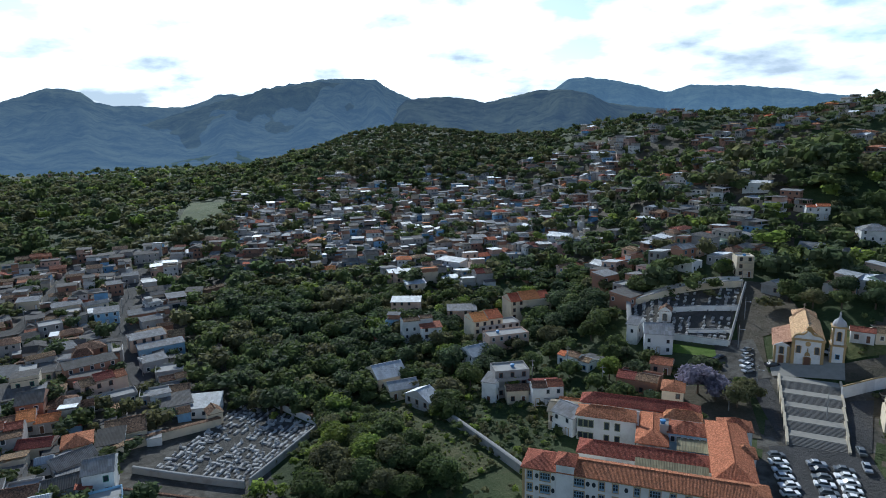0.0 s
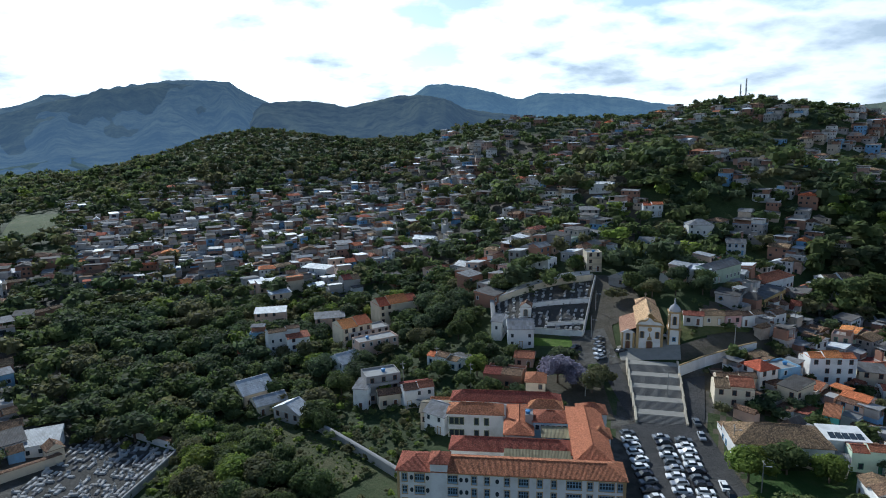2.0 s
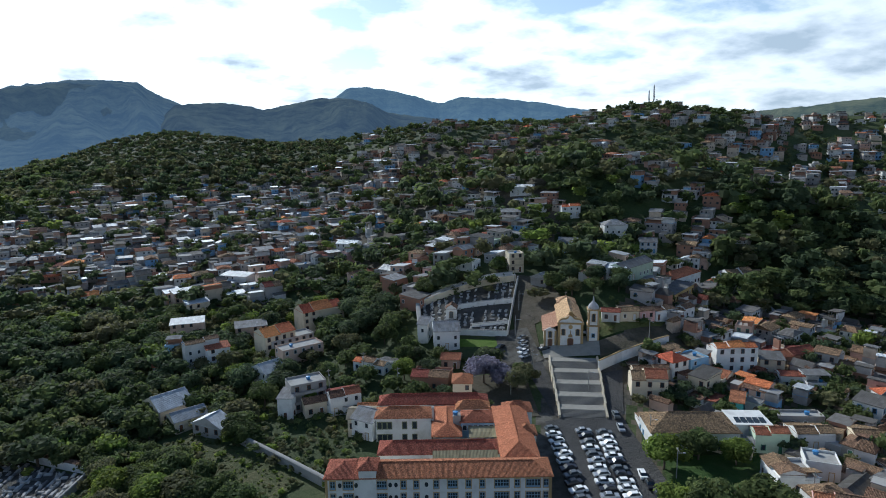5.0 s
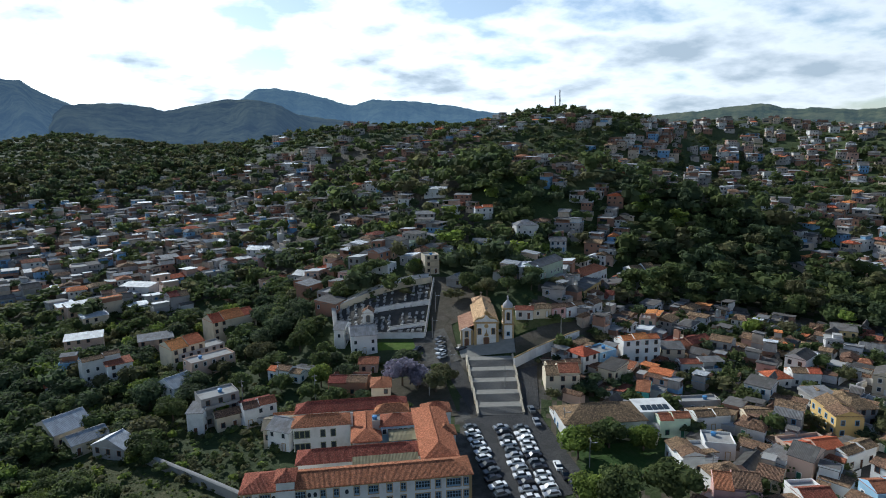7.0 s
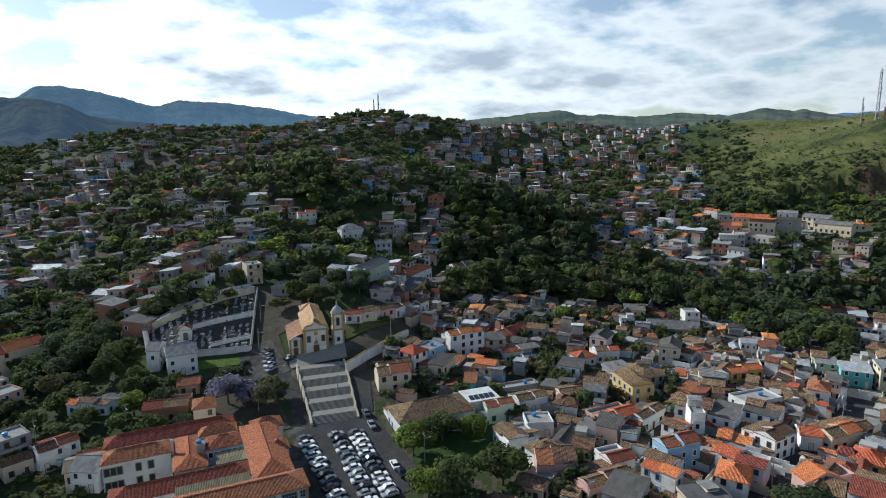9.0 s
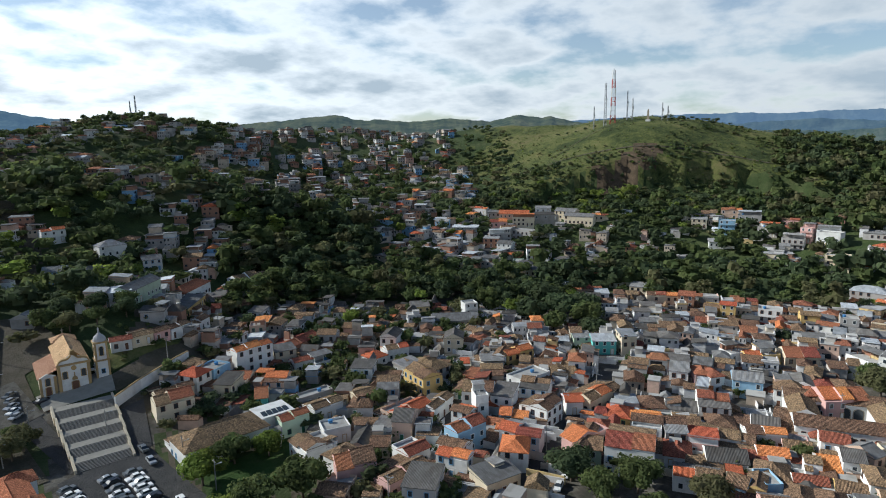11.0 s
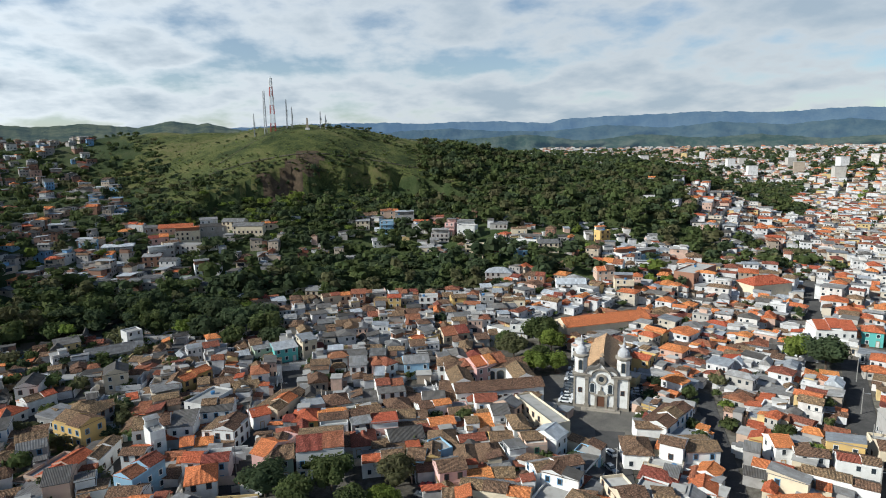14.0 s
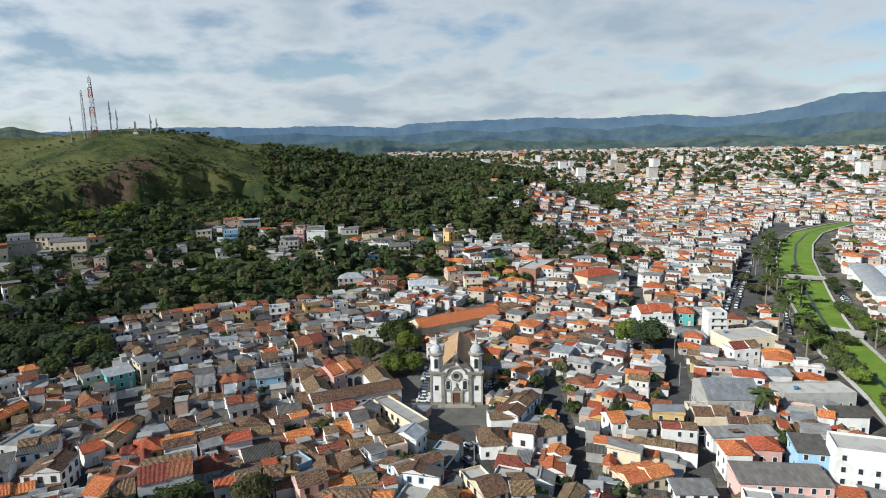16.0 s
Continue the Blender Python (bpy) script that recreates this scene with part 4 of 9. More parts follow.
def free_wall(name, p, q, height, thick, mat, label, cap=None, z0=None, z1=None):
    """A garden or retaining wall that follows the ground from p to q, with a coping."""
    a, b = Vector(p), Vector(q)
    n = max(1, int((b - a).length / 5))
    side = Vector((-(b - a).y, (b - a).x)).normalized() * thick / 2
    s = Shape()
    for i in range(n):
        u, w = a.lerp(b, i / n), a.lerp(b, (i + 1) / n)
        hu = float(land(u.x, u.y)) if z0 is None else z0 + (z1 - z0) * i / n
        hw = float(land(w.x, w.y)) if z0 is None else z0 + (z1 - z0) * (i + 1) / n
        base = [(*(u - side), hu - 1.5), (*(w - side), hw - 1.5), (*(w + side), hw - 1.5), (*(u + side), hu - 1.5)]
        top = [(*(u - side), hu + height), (*(w - side), hw + height), (*(w + side), hw + height), (*(u + side), hu + height)]
        s.solid(base, top, 0)
        k = side * 1.35
        s.solid([(*(u - k), hu + height), (*(w - k), hw + height), (*(w + k), hw + height), (*(u + k), hu + height)], [(*(u - k * 0.5), hu + height + 0.22), (*(w - k * 0.5), hw + height + 0.22), (*(w + k * 0.5), hw + height + 0.22), (*(u + k * 0.5), hu + height + 0.22)], 1)
    return tagged(new(name, s.mesh(name, mat, cap or mat)), label, "wall", kind="structure")


def wing(ob, x0, x1, y0, y1, h, rise, wall, roof, shape="hip", over=0.5, base=-1.0):
    """One wing of a large building: walls and its own roof."""
    w, d = x1 - x0, y1 - y0
    m = Matrix.Translation(((x0 + x1) / 2, (y0 + y1) / 2, 0))
    part("wall", Shape().box(-w / 2, w / 2, -d / 2, d / 2, base, h, 0).mesh("wall", wall), ob, m)
    return part("roof", roof_shape(shape, w, d, h, rise, over, "x" if w >= d else "y").mesh("roof", roof, wall), ob, m)


def hill_lot(x, y, z, w, d, turn, storeys, height, wall, roof, shape, trim):
    """A house of the hillsides at a known place."""
    occupy(x, y, w, d, turn)
    return house(x, y, w, d, turn, storeys, wall, roof, shape, LOT_RNG, "hillside_house", "hillside houses", 8, max(z, float(land(x, y)) - 0.5), trim, None, height)


# ---- the long white school with red roofs ----
def school():
    ob = thing("school_building", 16.6, 129.3, -0.6, -19.7, "long white three-storey school with courtyards and dark red tile roofs", "school")
    wing(ob, 7.9, 51.4, 0, 7.5, 9.7, 1.7, WHITE, TILE_RED)
    wing(ob, 0.4, 7.88, 0.02, 8.0, 9.7, 1.8, WHITE, TILE_RED)
    wing(ob, 8.0, 11.9, -0.35, 4.6, 11.9, 1.4, WHITE, TILE_RED, "hip", 0.45)
    wing(ob, 41.2, 49.7, 7.6, 36.4, 9.5, 2.3, WHITE, TILE_SUNLIT)
    wing(ob, 46.0, 50.9, 19.6, 24.6, 9.5, 1.8, WHITE, TILE_RED, "hip", 0.4)
    wing(ob, 44.0, 51.7, 33.4, 39.0, 9.4, 1.9, WHITE, TILE_RED, "hip", 0.4)
    wing(ob, 11.0, 41.1, 14.0, 20.6, 7.7, 1.9, WHITE, TILE_RED)
    wing(ob, 8.2, 23.7, 33.4, 39.8, 8.0, 1.9, WHITE, TILE_RED)
    wing(ob, 8.2, 40.0, 42.8, 48.8, 7.7, 2.0, WHITE, TILE_RED)
    wing(ob, 31.0, 40.2, 39.6, 43.6, 7.6, 1.7, WHITE, TILE_SUNLIT)
    wing(ob, 24.3, 31.6, 24.6, 42.6, 6.9, 1.9, WHITE, TILE_SUNLIT)
    wing(ob, 24.4, 34.6, 21.6, 24.4, 5.8, 0.9, WHITE, TILE_OLD, "gable", 0.3)
    wing(ob, 31.9, 41.1, 29.4, 36.4, 8.4, 1.7, BLUE, TILE_RED)
    wing(ob, -0.3, 8.1, 37.0, 44.8, 6.2, 1.2, CREAM, SHEET_TAN, "gable")
    wing(ob, 1.5, 8.1, 45.0, 49.0, 5.4, 1.0, WHITE, TILE_SUNLIT, "gable", 0.3)
    for x0, x1, y0, y1, z, tilt in ((24.4, 40.5, 10.9, 14.0, 8.0, 0.5), (33.8, 41.6, 23.6, 28.6, 6.9, 0.7)):
        s = Shape().solid([(x0, y0, z), (x1, y0, z), (x1, y1, z + tilt), (x0, y1, z + tilt)], [(x0, y0, z + 0.12), (x1, y0, z + 0.12), (x1, y1, z + tilt + 0.12), (x0, y1, z + tilt + 0.12)])
        part("courtyard_canopy", s.mesh("courtyard_canopy", CANOPY), ob, None, "yellowish translucent sheet canopy")
    s = Shape().box(12.2, 24.2, 8.6, 10.2, 7.6, 7.75, 0)
    part("walkway_roof", s.mesh("walkway_roof", SHEET_TAN), ob)
    part("tank_house", Shape().box(29.7, 31.8, 29.6, 33.2, 5, 9.9, 0).box(29.6, 31.9, 29.5, 29.7, 9.9, 10.3, 0).box(29.6, 31.9, 33.1, 33.3, 9.9, 10.3, 0).mesh("tank_house", CONCRETE), ob)
    part("water_tank", TANK, ob, Matrix.Translation((30.4, 31.0, 9.9)), "small grey roof water tank")
    s = Shape().box(23.9, 24.5, 33.0, 33.6, 6, 11.0, 0).box(23.8, 24.6, 32.9, 33.7, 11.0, 11.3, 0)
    part("chimney", s.mesh("chimney", GREY), ob)
    part("cornice", Shape().box(0.3, 7.9, -0.16, 0.0, 9.35, 9.68, 0).box(12.0, 51.5, -0.16, 0.0, 9.35, 9.68, 0).mesh("cornice", OCHRE_TRIM), ob)
    for x in (0.55, 51.2):
        part("corner_pilaster", Shape().box(x - 0.3, x + 0.3, -0.12, 0.0, -1, 9.35, 0).mesh("corner_pilaster", OCHRE_TRIM), ob)
    single, double, triple = barred_window(1.1), barred_window(2.2), barred_window(3.2)
    oval = Shape()
    oval.v = [(0.42 * math.cos(q), -0.05, 0.42 * math.sin(q) * 1.4) for q in np.linspace(0, math.tau, 13)[:-1]] + [(0.42 * math.cos(q), 0.05, 0.42 * math.sin(q) * 1.4) for q in np.linspace(0, math.tau, 13)[:-1]]
    oval.f = [tuple(range(12))] + [(i, 12 + i, 12 + (i + 1) % 12, (i + 1) % 12) for i in range(12)]
    oval.m = [0] * 13
    oval = oval.mesh("oval_window", GLASS)
    for z in (7.0, 3.9, 0.7):
        for x, me in ((2.0, single), (5.5, double), (13.1, double), (18.0, single), (20.9, single), (25.4, single), (29.1, double), (32.7, single), (35.8, single), (40.2, triple), (43.7, single), (47.3, triple), (50.2, single)):
            part("window", me, ob, Matrix.Translation((x, -0.02, z)))
        for x in (3.6, 7.3, 15.0, 16.3, 23.2):
            part("oval_window", oval, ob, Matrix.Translation((x, -0.03, z + 1.0)))
    for z in (4.9, 1.2):
        for x in (9.2, 10.6, 12.0, 16.2, 19.0):
            part("window", WINDOW_GREEN, ob, Matrix.Translation((x, 33.38, z)))
    for k in range(6):
        part("window", WINDOWS["white"], ob, Matrix.Translation((32.9 + 1.45 * k, 29.38, 6.2)))
    for k in range(8):
        part("window", single, ob, pose(49.72, 9.5 + 3.2 * k, 6.2, 0, 0, 90))
    for k in range(4):
        part("window", WINDOWS["brown"], ob, Matrix.Translation((0.9 + 2.0 * k, 36.97, 3.4)))
    for k in range(9):
        part("window", WINDOWS["brown"], ob, Matrix.Translation((12.5 + 3.1 * k, 13.97, 4.4)))
    occupy(16.6 + 26 * 0.9415 + 24 * 0.3371, 129.3 - 26 * 0.3371 + 24 * 0.9415, 54, 50, -19.7)


# Brighter orange copy of the red tiles, with sunlight put into the colour.
TILE_SUNLIT = tiles("sunlit_orange_tiles", (0.46, 0.17, 0.085), (0.26, 0.10, 0.055), 0.25)
SHEET_TAN = sheeting("tan_fibre_cement", (0.44, 0.38, 0.28), (0.26, 0.21, 0.14))


def barred_window(w):
    """A stone surround, dark panes and blue glazing bars in one connected sheet with returns."""
    xs, zs = [-w / 2 - 0.18, -w / 2], [-0.18, 0.0, 0.45, 0.5, 1.2, 1.36, 1.9, 2.0, 2.18]
    n = max(1, round(w / 0.6))
    for k in range(n + 1):
        x = -w / 2 + w * k / n
        xs += [v for v in (x - 0.07, x + 0.07) if -w / 2 < v < w / 2]
    xs += [w / 2, w / 2 + 0.18]
    a, b = len(xs), len(zs)
    s = Shape()
    s.v = [(x, -0.08, z) for z in zs for x in xs]
    for j in range(b - 1):
        for i in range(a - 1):
            s.f.append((j * a + i, j * a + i + 1, (j + 1) * a + i + 1, (j + 1) * a + i))
            edge = i in (0, a - 2) or j in (0, b - 2)
            bar = j in (1, 2, 4, 6) or i % 2 == 1
            s.m.append(0 if edge else 2 if bar else 1)
    rim = list(range(a)) + [k * a + a - 1 for k in range(1, b)] + [(b - 1) * a + i for i in range(a - 2, -1, -1)] + [k * a for k in range(b - 2, 0, -1)]
    base = len(s.v)
    s.v += [(s.v[k][0], 0.03, s.v[k][2]) for k in rim]
    for q in range(len(rim)):
        r = (q + 1) % len(rim)
        s.f.append((rim[q], base + q, base + r, rim[r]))
        s.m.append(0)
    return s.mesh("window", OCHRE_TRIM, GLASS, SHUTTER)


CANOPY = sheeting("yellowed_sheets", (0.42, 0.38, 0.24), (0.24, 0.20, 0.12))
SHUTTER = plain("blue_shutters", (0.22, 0.34, 0.46), 0.5, 0, 0.5, 0.8)
WINDOW_GREEN = window_mesh("window", 1.1, 1.9, plain("olive_frames", (0.20, 0.21, 0.12), 0.6), GLASS, 0.2)
school()


def curved_gable(w, base, top, steps=9):
    """The outline of a baroque gable with volutes, from left to right."""
    pts = [(-w / 2, base)]
    for i in range(1, steps):
        q = i / steps
        pts.append((-w / 2 + w * 0.5 * q, base + (top - base) * (0.12 + 0.75 * q ** 1.4 + 0.13 * math.sin(q * 6.2))))
    left = pts + [(-w * 0.07, top)]
    return left + [(-x, z) for x, z in reversed(left)]


def slab_of(outline, y0, y1, mat=0):
    """An upright slab with the given outline (x, z)."""
    s = Shape()
    n = len(outline)
    s.v = [(x, y0, z) for x, z in outline] + [(x, y1, z) for x, z in outline]
    s.f = [tuple(range(n - 1, -1, -1)), tuple(range(n, 2 * n))] + [(i, (i + 1) % n, n + (i + 1) % n, n + i) for i in range(n)]
    s.m = [mat] * len(s.f)
    return s


def arched(w, h, rise, n=8):
    return [(-w / 2, 0), (w / 2, 0), (w / 2, h)] + [(w / 2 * math.cos(math.pi * k / n), h + rise * math.sin(math.pi * k / n)) for k in range(1, n)] + [(-w / 2, h)]


def arch_opening(w, h, rise, trim, leaf, name="window"):
    """An arched opening: trim ring and a darker leaf, one part each way it is seen."""
    s = slab_of([(x * (1 + 0.5 / w), z * (1 + 0.2 / h) - 0.12) for x, z in arched(w, h, rise)], -0.10, 0.05, 0)
    inner = slab_of(arched(w, h, rise), -0.14, -0.101, 1)
    k = len(s.v)
    s.v += inner.v
    s.f += [tuple(i + k for i in f) for f in inner.f]
    s.m += inner.m
    return s.mesh(name, trim, leaf)


def cross_mesh(h):
    s = Shape().box(-0.07 * h, 0.07 * h, -0.05 * h, 0.05 * h, 0, h, 0)
    s.box(-0.32 * h, 0.32 * h, -0.05 * h, 0.05 * h, 0.58 * h, 0.72 * h, 0)
    return s.mesh("cross", STONE)


# ---- the hill church with one free-standing bell tower ----
def hill_church():
    ob = thing("hill_church", 113.0, 183.3, 9.4, -27, "small white baroque church with ochre trim and one bell tower", "church")
    nave = Shape().box(-4.1, 4.1, 0.9, 23, -3, 9.0, 0)
    part("wall", nave.mesh("wall", WHITE), ob)
    part("roof", roof_shape("gable", 8.2, 22.1, 9.0, 3.2, 0.5, "y").mesh("roof", TILE_PALE, WHITE), ob, Matrix.Translation((0, 12.0, 0)))
    part("aisle", Shape().box(-9.2, -4.11, 1.2, 19, -3, 5.6, 0).mesh("aisle", CREAM), ob)
    s = Shape()
    s.solid([(-9.8, 0.8, 5.6), (-4.1, 0.8, 7.9), (-4.1, 19.4, 7.9), (-9.8, 19.4, 5.6)], [(-9.8, 0.8, 5.8), (-4.1, 0.8, 8.1), (-4.1, 19.4, 8.1), (-9.8, 19.4, 5.8)], 0)
    part("aisle_roof", s.mesh("aisle_roof", TILE_PALE), ob)
    part("choir", Shape().box(-3.3, 3.3, 23.1, 29, -3, 10.2, 0).mesh("choir", WHITE), ob)
    part("choir_roof", roof_shape("hip", 6.6, 5.9, 10.2, 1.9, 0.5).mesh("choir_roof", TILE_PALE, WHITE), ob, Matrix.Translation((0, 26.05, 0)))
    part("facade", slab_of([(-4.4, -2), (4.4, -2), (4.4, 9.2)] + [(-x, z) for x, z in curved_gable(8.8, 9.2, 13.2)][1:-1] + [(-4.4, 9.2)], 0, 0.88).mesh("facade", WHITE), ob)
    edge = curved_gable(8.8, 9.2, 13.2)
    s = slab_of([(x, z - 0.45) for x, z in edge] + [(x, z + 0.12) for x, z in reversed(edge)], -0.2, 0.95)
    part("gable_coping", s.mesh("gable_coping", OCHRE_TRIM), ob)
    for x in (-4.0, 4.0):
        part("pilaster", Shape().box(x - 0.45, x + 0.45, -0.18, 0.0, -2, 9.0, 0).mesh("pilaster", OCHRE_TRIM), ob)
    part("cornice", Shape().box(-4.7, 4.7, -0.35, 0.0, 8.7, 9.3, 0).mesh("cornice", OCHRE_TRIM), ob)
    part("plinth", Shape().box(-4.6, 4.6, -0.25, 0.0, -2, 0.8, 0).mesh("plinth", STONE), ob)
    part("door", arch_opening(1.7, 3.1, 0.45, OCHRE_TRIM, FRAME_D, "door"), ob, Matrix.Translation((0, -0.25, 0)), "dark wooden double door")
    part("door_carving", slab_of(curved_gable(1.6, 3.9, 6.4, 5), -0.3, -0.1).mesh("door_carving", OCHRE_TRIM), ob)
    win = arch_opening(1.1, 2.0, 0.3, OCHRE_TRIM, GLASS)
    for x in (-2.5, 2.5):
        part("window", win, ob, Matrix.Translation((x, -0.02, 4.6)))
    s = Shape().ring(0, 0, [(0.75, -0.14), (0.75, 0.1), (0.5, 0.12)], 16, 0)
    part("oculus", s.mesh("oculus", OCHRE_TRIM), ob, pose(0, -0.1, 7.7, 90, 0, 0))
    part("aisle_front", slab_of([(-9.3, -2), (-4.9, -2), (-4.9, 6.2), (-7.1, 7.1), (-9.3, 6.0)], 0.6, 1.18).mesh("aisle_front", WHITE), ob)
    for x in (-9.0, -5.2):
        part("pilaster", Shape().box(x - 0.35, x + 0.35, 0.42, 0.6, -2, 6.0, 0).mesh("pilaster", OCHRE_TRIM), ob)
    part("window", win, ob, Matrix.Translation((-7.1, 0.58, 3.4)))
    part("door", arch_opening(1.3, 2.6, 0.35, OCHRE_TRIM, FRAME_D, "door"), ob, Matrix.Translation((-7.1, 0.58, 0)))
    part("cross", cross_mesh(1.6), ob, Matrix.Translation((0, 0.4, 13.2)))
    part("cross", cross_mesh(1.6), ob, Matrix.Translation((0, 26, 12.4)))
    tower = Shape().box(-2.0, 2.0, -2.0, 2.0, -3, 7.6, 0).box(-1.8, 1.8, -1.8, 1.8, 8.1, 13.4, 0)
    t = part("bell_tower", tower.mesh("bell_tower", WHITE), ob, Matrix.Translation((8.1, 3.2, 0)))
    for z, k in ((7.6, 2.25), (13.4, 2.15)):
        part("tower_cornice", Shape().box(-k, k, -k, k, z, z + 0.5, 0).mesh("tower_cornice", OCHRE_TRIM), t)
    for a, b in ((-1, -1), (1, -1), (1, 1), (-1, 1)):
        part("quoin", Shape().box(a * 1.75 - 0.3, a * 1.75 + 0.3, b * 1.75 - 0.3, b * 1.75 + 0.3, -3, 7.6, 0).mesh("quoin", OCHRE_TRIM), t)
        part("quoin", Shape().box(a * 1.6 - 0.27, a * 1.6 + 0.27, b * 1.6 - 0.27, b * 1.6 + 0.27, 8.1, 13.4, 0).mesh("quoin", OCHRE_TRIM), t)
    s = Shape().ring(0, 0, [(1.95, 13.9), (1.9, 14.6), (1.55, 15.3), (0.9, 15.9), (0.35, 16.4), (0.22, 17.3), (0.32, 17.5), (0.08, 18.4)], 12)
    part("dome", s.mesh("dome", PALE_DOME), t)
    belfry = arch_opening(1.0, 2.4, 0.5, OCHRE_TRIM, GLASS)
    for k in range(4):
        part("belfry_opening", belfry, t, pose(0, 0, 9.4, 0, 0, 90 * k) @ Matrix.Translation((0, -1.8, 0)))
    part("window", WINDOWS["blue"], t, Matrix.Translation((0, -2.0, 3.6)))
    occupy(113 + 10, 183.3 + 13, 20, 30, -27)
    return ob


TILE_PALE = tiles("pale_clay_tiles", (0.52, 0.33, 0.20), (0.34, 0.19, 0.11), 0.25)
PALE_DOME = plaster("pale_dome", (0.52, 0.52, 0.53), 0.75)
hill_church()


# ---- the twin-towered church on its square ----
def twin_church():
    ob = thing("twin_tower_church", 180.2, -62.3, 0.2, -111, "large white church with twin belfries, stone pilasters and tile roof", "church")
    part("wall", Shape().box(-4.5, 4.5, 1.3, 30, -1, 11.0, 0).mesh("wall", CHURCH_WHITE), ob)
    part("roof", roof_shape("gable", 9.0, 29, 11.0, 3.2, 0.5, "y").mesh("roof", TILE_PALE, CHURCH_WHITE), ob, Matrix.Translation((0, 16.0, 0)))
    part("sacristy", Shape().box(-4.0, 4.0, 30.1, 42, -1, 9.0, 0).mesh("sacristy", CHURCH_WHITE), ob)
    part("sacristy_roof", roof_shape("gable", 8.0, 11.9, 9.0, 2.6, 0.5, "y").mesh("sacristy_roof", TILE_PALE, CHURCH_WHITE), ob, Matrix.Translation((0, 36.6, 0)))
    for x, turn in ((-7.6, 0), (4.6, 180)):
        part("side_aisle", Shape().box(x, x + 3.0, 4.2, 30, -1, 7.4, 0).mesh("side_aisle", CHURCH_WHITE), ob)
        part("aisle_roof", Shape().solid([(x - 0.3, 4.2, 7.4), (x + 3.0, 4.2, 7.4), (x + 3.0, 30.3, 7.4), (x - 0.3, 30.3, 7.4)], [(x - 0.3, 4.2, 7.5 + (0 if turn == 0 else 1.1)), (x + 3.0, 4.2, 7.5 + (1.1 if turn == 0 else 0)), (x + 3.0, 30.3, 7.5 + (1.1 if turn == 0 else 0)), (x - 0.3, 30.3, 7.5 + (0 if turn == 0 else 1.1))]).mesh("aisle_roof", TILE_OLD), ob)
    edge = curved_gable(10.4, 11.6, 16.6)
    part("facade", slab_of([(-4.6, -1), (4.6, -1), (4.6, 11.6)] + [(-x, z) for x, z in edge][1:-1] + [(-4.6, 11.6)], 0, 1.25).mesh("facade", CHURCH_WHITE), ob)
    s = slab_of([(x, z - 0.75) for x, z in edge] + [(x, z + 0.25) for x, z in reversed(edge)], -0.35, 1.35)
    part("gable_coping", s.mesh("gable_coping", DARK_STONE), ob)
    arc = [(3.0 * math.cos(q), 10.6 + 2.3 * math.sin(q)) for q in np.linspace(math.pi, 0, 11)]
    s = Shape()
    for (xa, za), (xb, zb) in zip([(-8.4, 10.6)] + arc, arc + [(8.4, 10.6)]):
        s.solid([(xa, -0.6, za), (xb, -0.6, zb), (xb, 0.1, zb), (xa, 0.1, za)], [(xa, -0.9, za + 0.7), (xb, -0.9, zb + 0.7), (xb, 0.1, zb + 0.7), (xa, 0.1, za + 0.7)])
    part("cornice", s.mesh("cornice", CHURCH_STONE), ob)
    for x in (-4.4, 4.4):
        part("pilaster", Shape().box(x - 0.5, x + 0.5, -0.5, 0.0, -1, 10.6, 0).box(x - 0.7, x + 0.7, -0.7, 0.0, -1, 1.6, 0).box(x - 0.7, x + 0.7, -0.75, 0.0, 9.9, 10.55, 0).mesh("pilaster", CHURCH_STONE), ob)
    door = part("door", arch_opening(2.2, 3.9, 0.6, CHURCH_STONE, FRAME_D, "door"), ob, Matrix.Translation((0, -0.12, 0)), "tall dark wooden church door")
    part("door_jamb", Shape().box(-1.9, -1.25, -0.5, 0.0, 0, 4.3, 0).box(1.25, 1.9, -0.5, 0.0, 0, 4.3, 0).box(-2.1, 2.1, -0.6, 0.0, 4.5, 5.0, 0).mesh("door_jamb", CHURCH_STONE), ob)
    part("door_carving", slab_of(curved_gable(2.2, 5.0, 7.6, 5), -0.4, -0.0).mesh("door_carving", CHURCH_STONE), ob)
    s = Shape().ring(0, 0, [(1.75, -0.1), (1.75, 0.3), (1.4, 0.42), (1.3, 0.2), (1.0, 0.3), (0.8, 0.05)], 18)
    part("oculus", s.mesh("oculus", CHURCH_STONE), ob, pose(0, -0.02, 10.0, 90, 0, 0))
    part("oculus_glass", Shape().ring(0, 0, [(0.95, 0.02), (0.9, 0.12), (0.05, 0.12)], 18).mesh("oculus_glass", GLASS), ob, pose(0, -0.02, 10.0, 90, 0, 0))
    part("plinth", Shape().box(-8.6, 8.6, -0.28, 4.2, -1, 1.0, 0).mesh("plinth", CHURCH_STONE), ob)
    win = arch_opening(1.25, 2.5, 0.35, FRAME_W, GLASS)
    for x in (-2.75, 2.75):
        part("window_surround", slab_of([(-0.95, -0.4), (-0.5, -0.8), (0.5, -0.8), (0.95, -0.4), (0.9, 3.0), (0.5, 3.4), (0, 3.7), (-0.5, 3.4), (-0.9, 3.0)], -0.16, 0.05).mesh("window_surround", CHURCH_STONE), ob, Matrix.Translation((x, -0.02, 5.5)))
        part("window", win, ob, Matrix.Translation((x, -0.16, 5.6)))
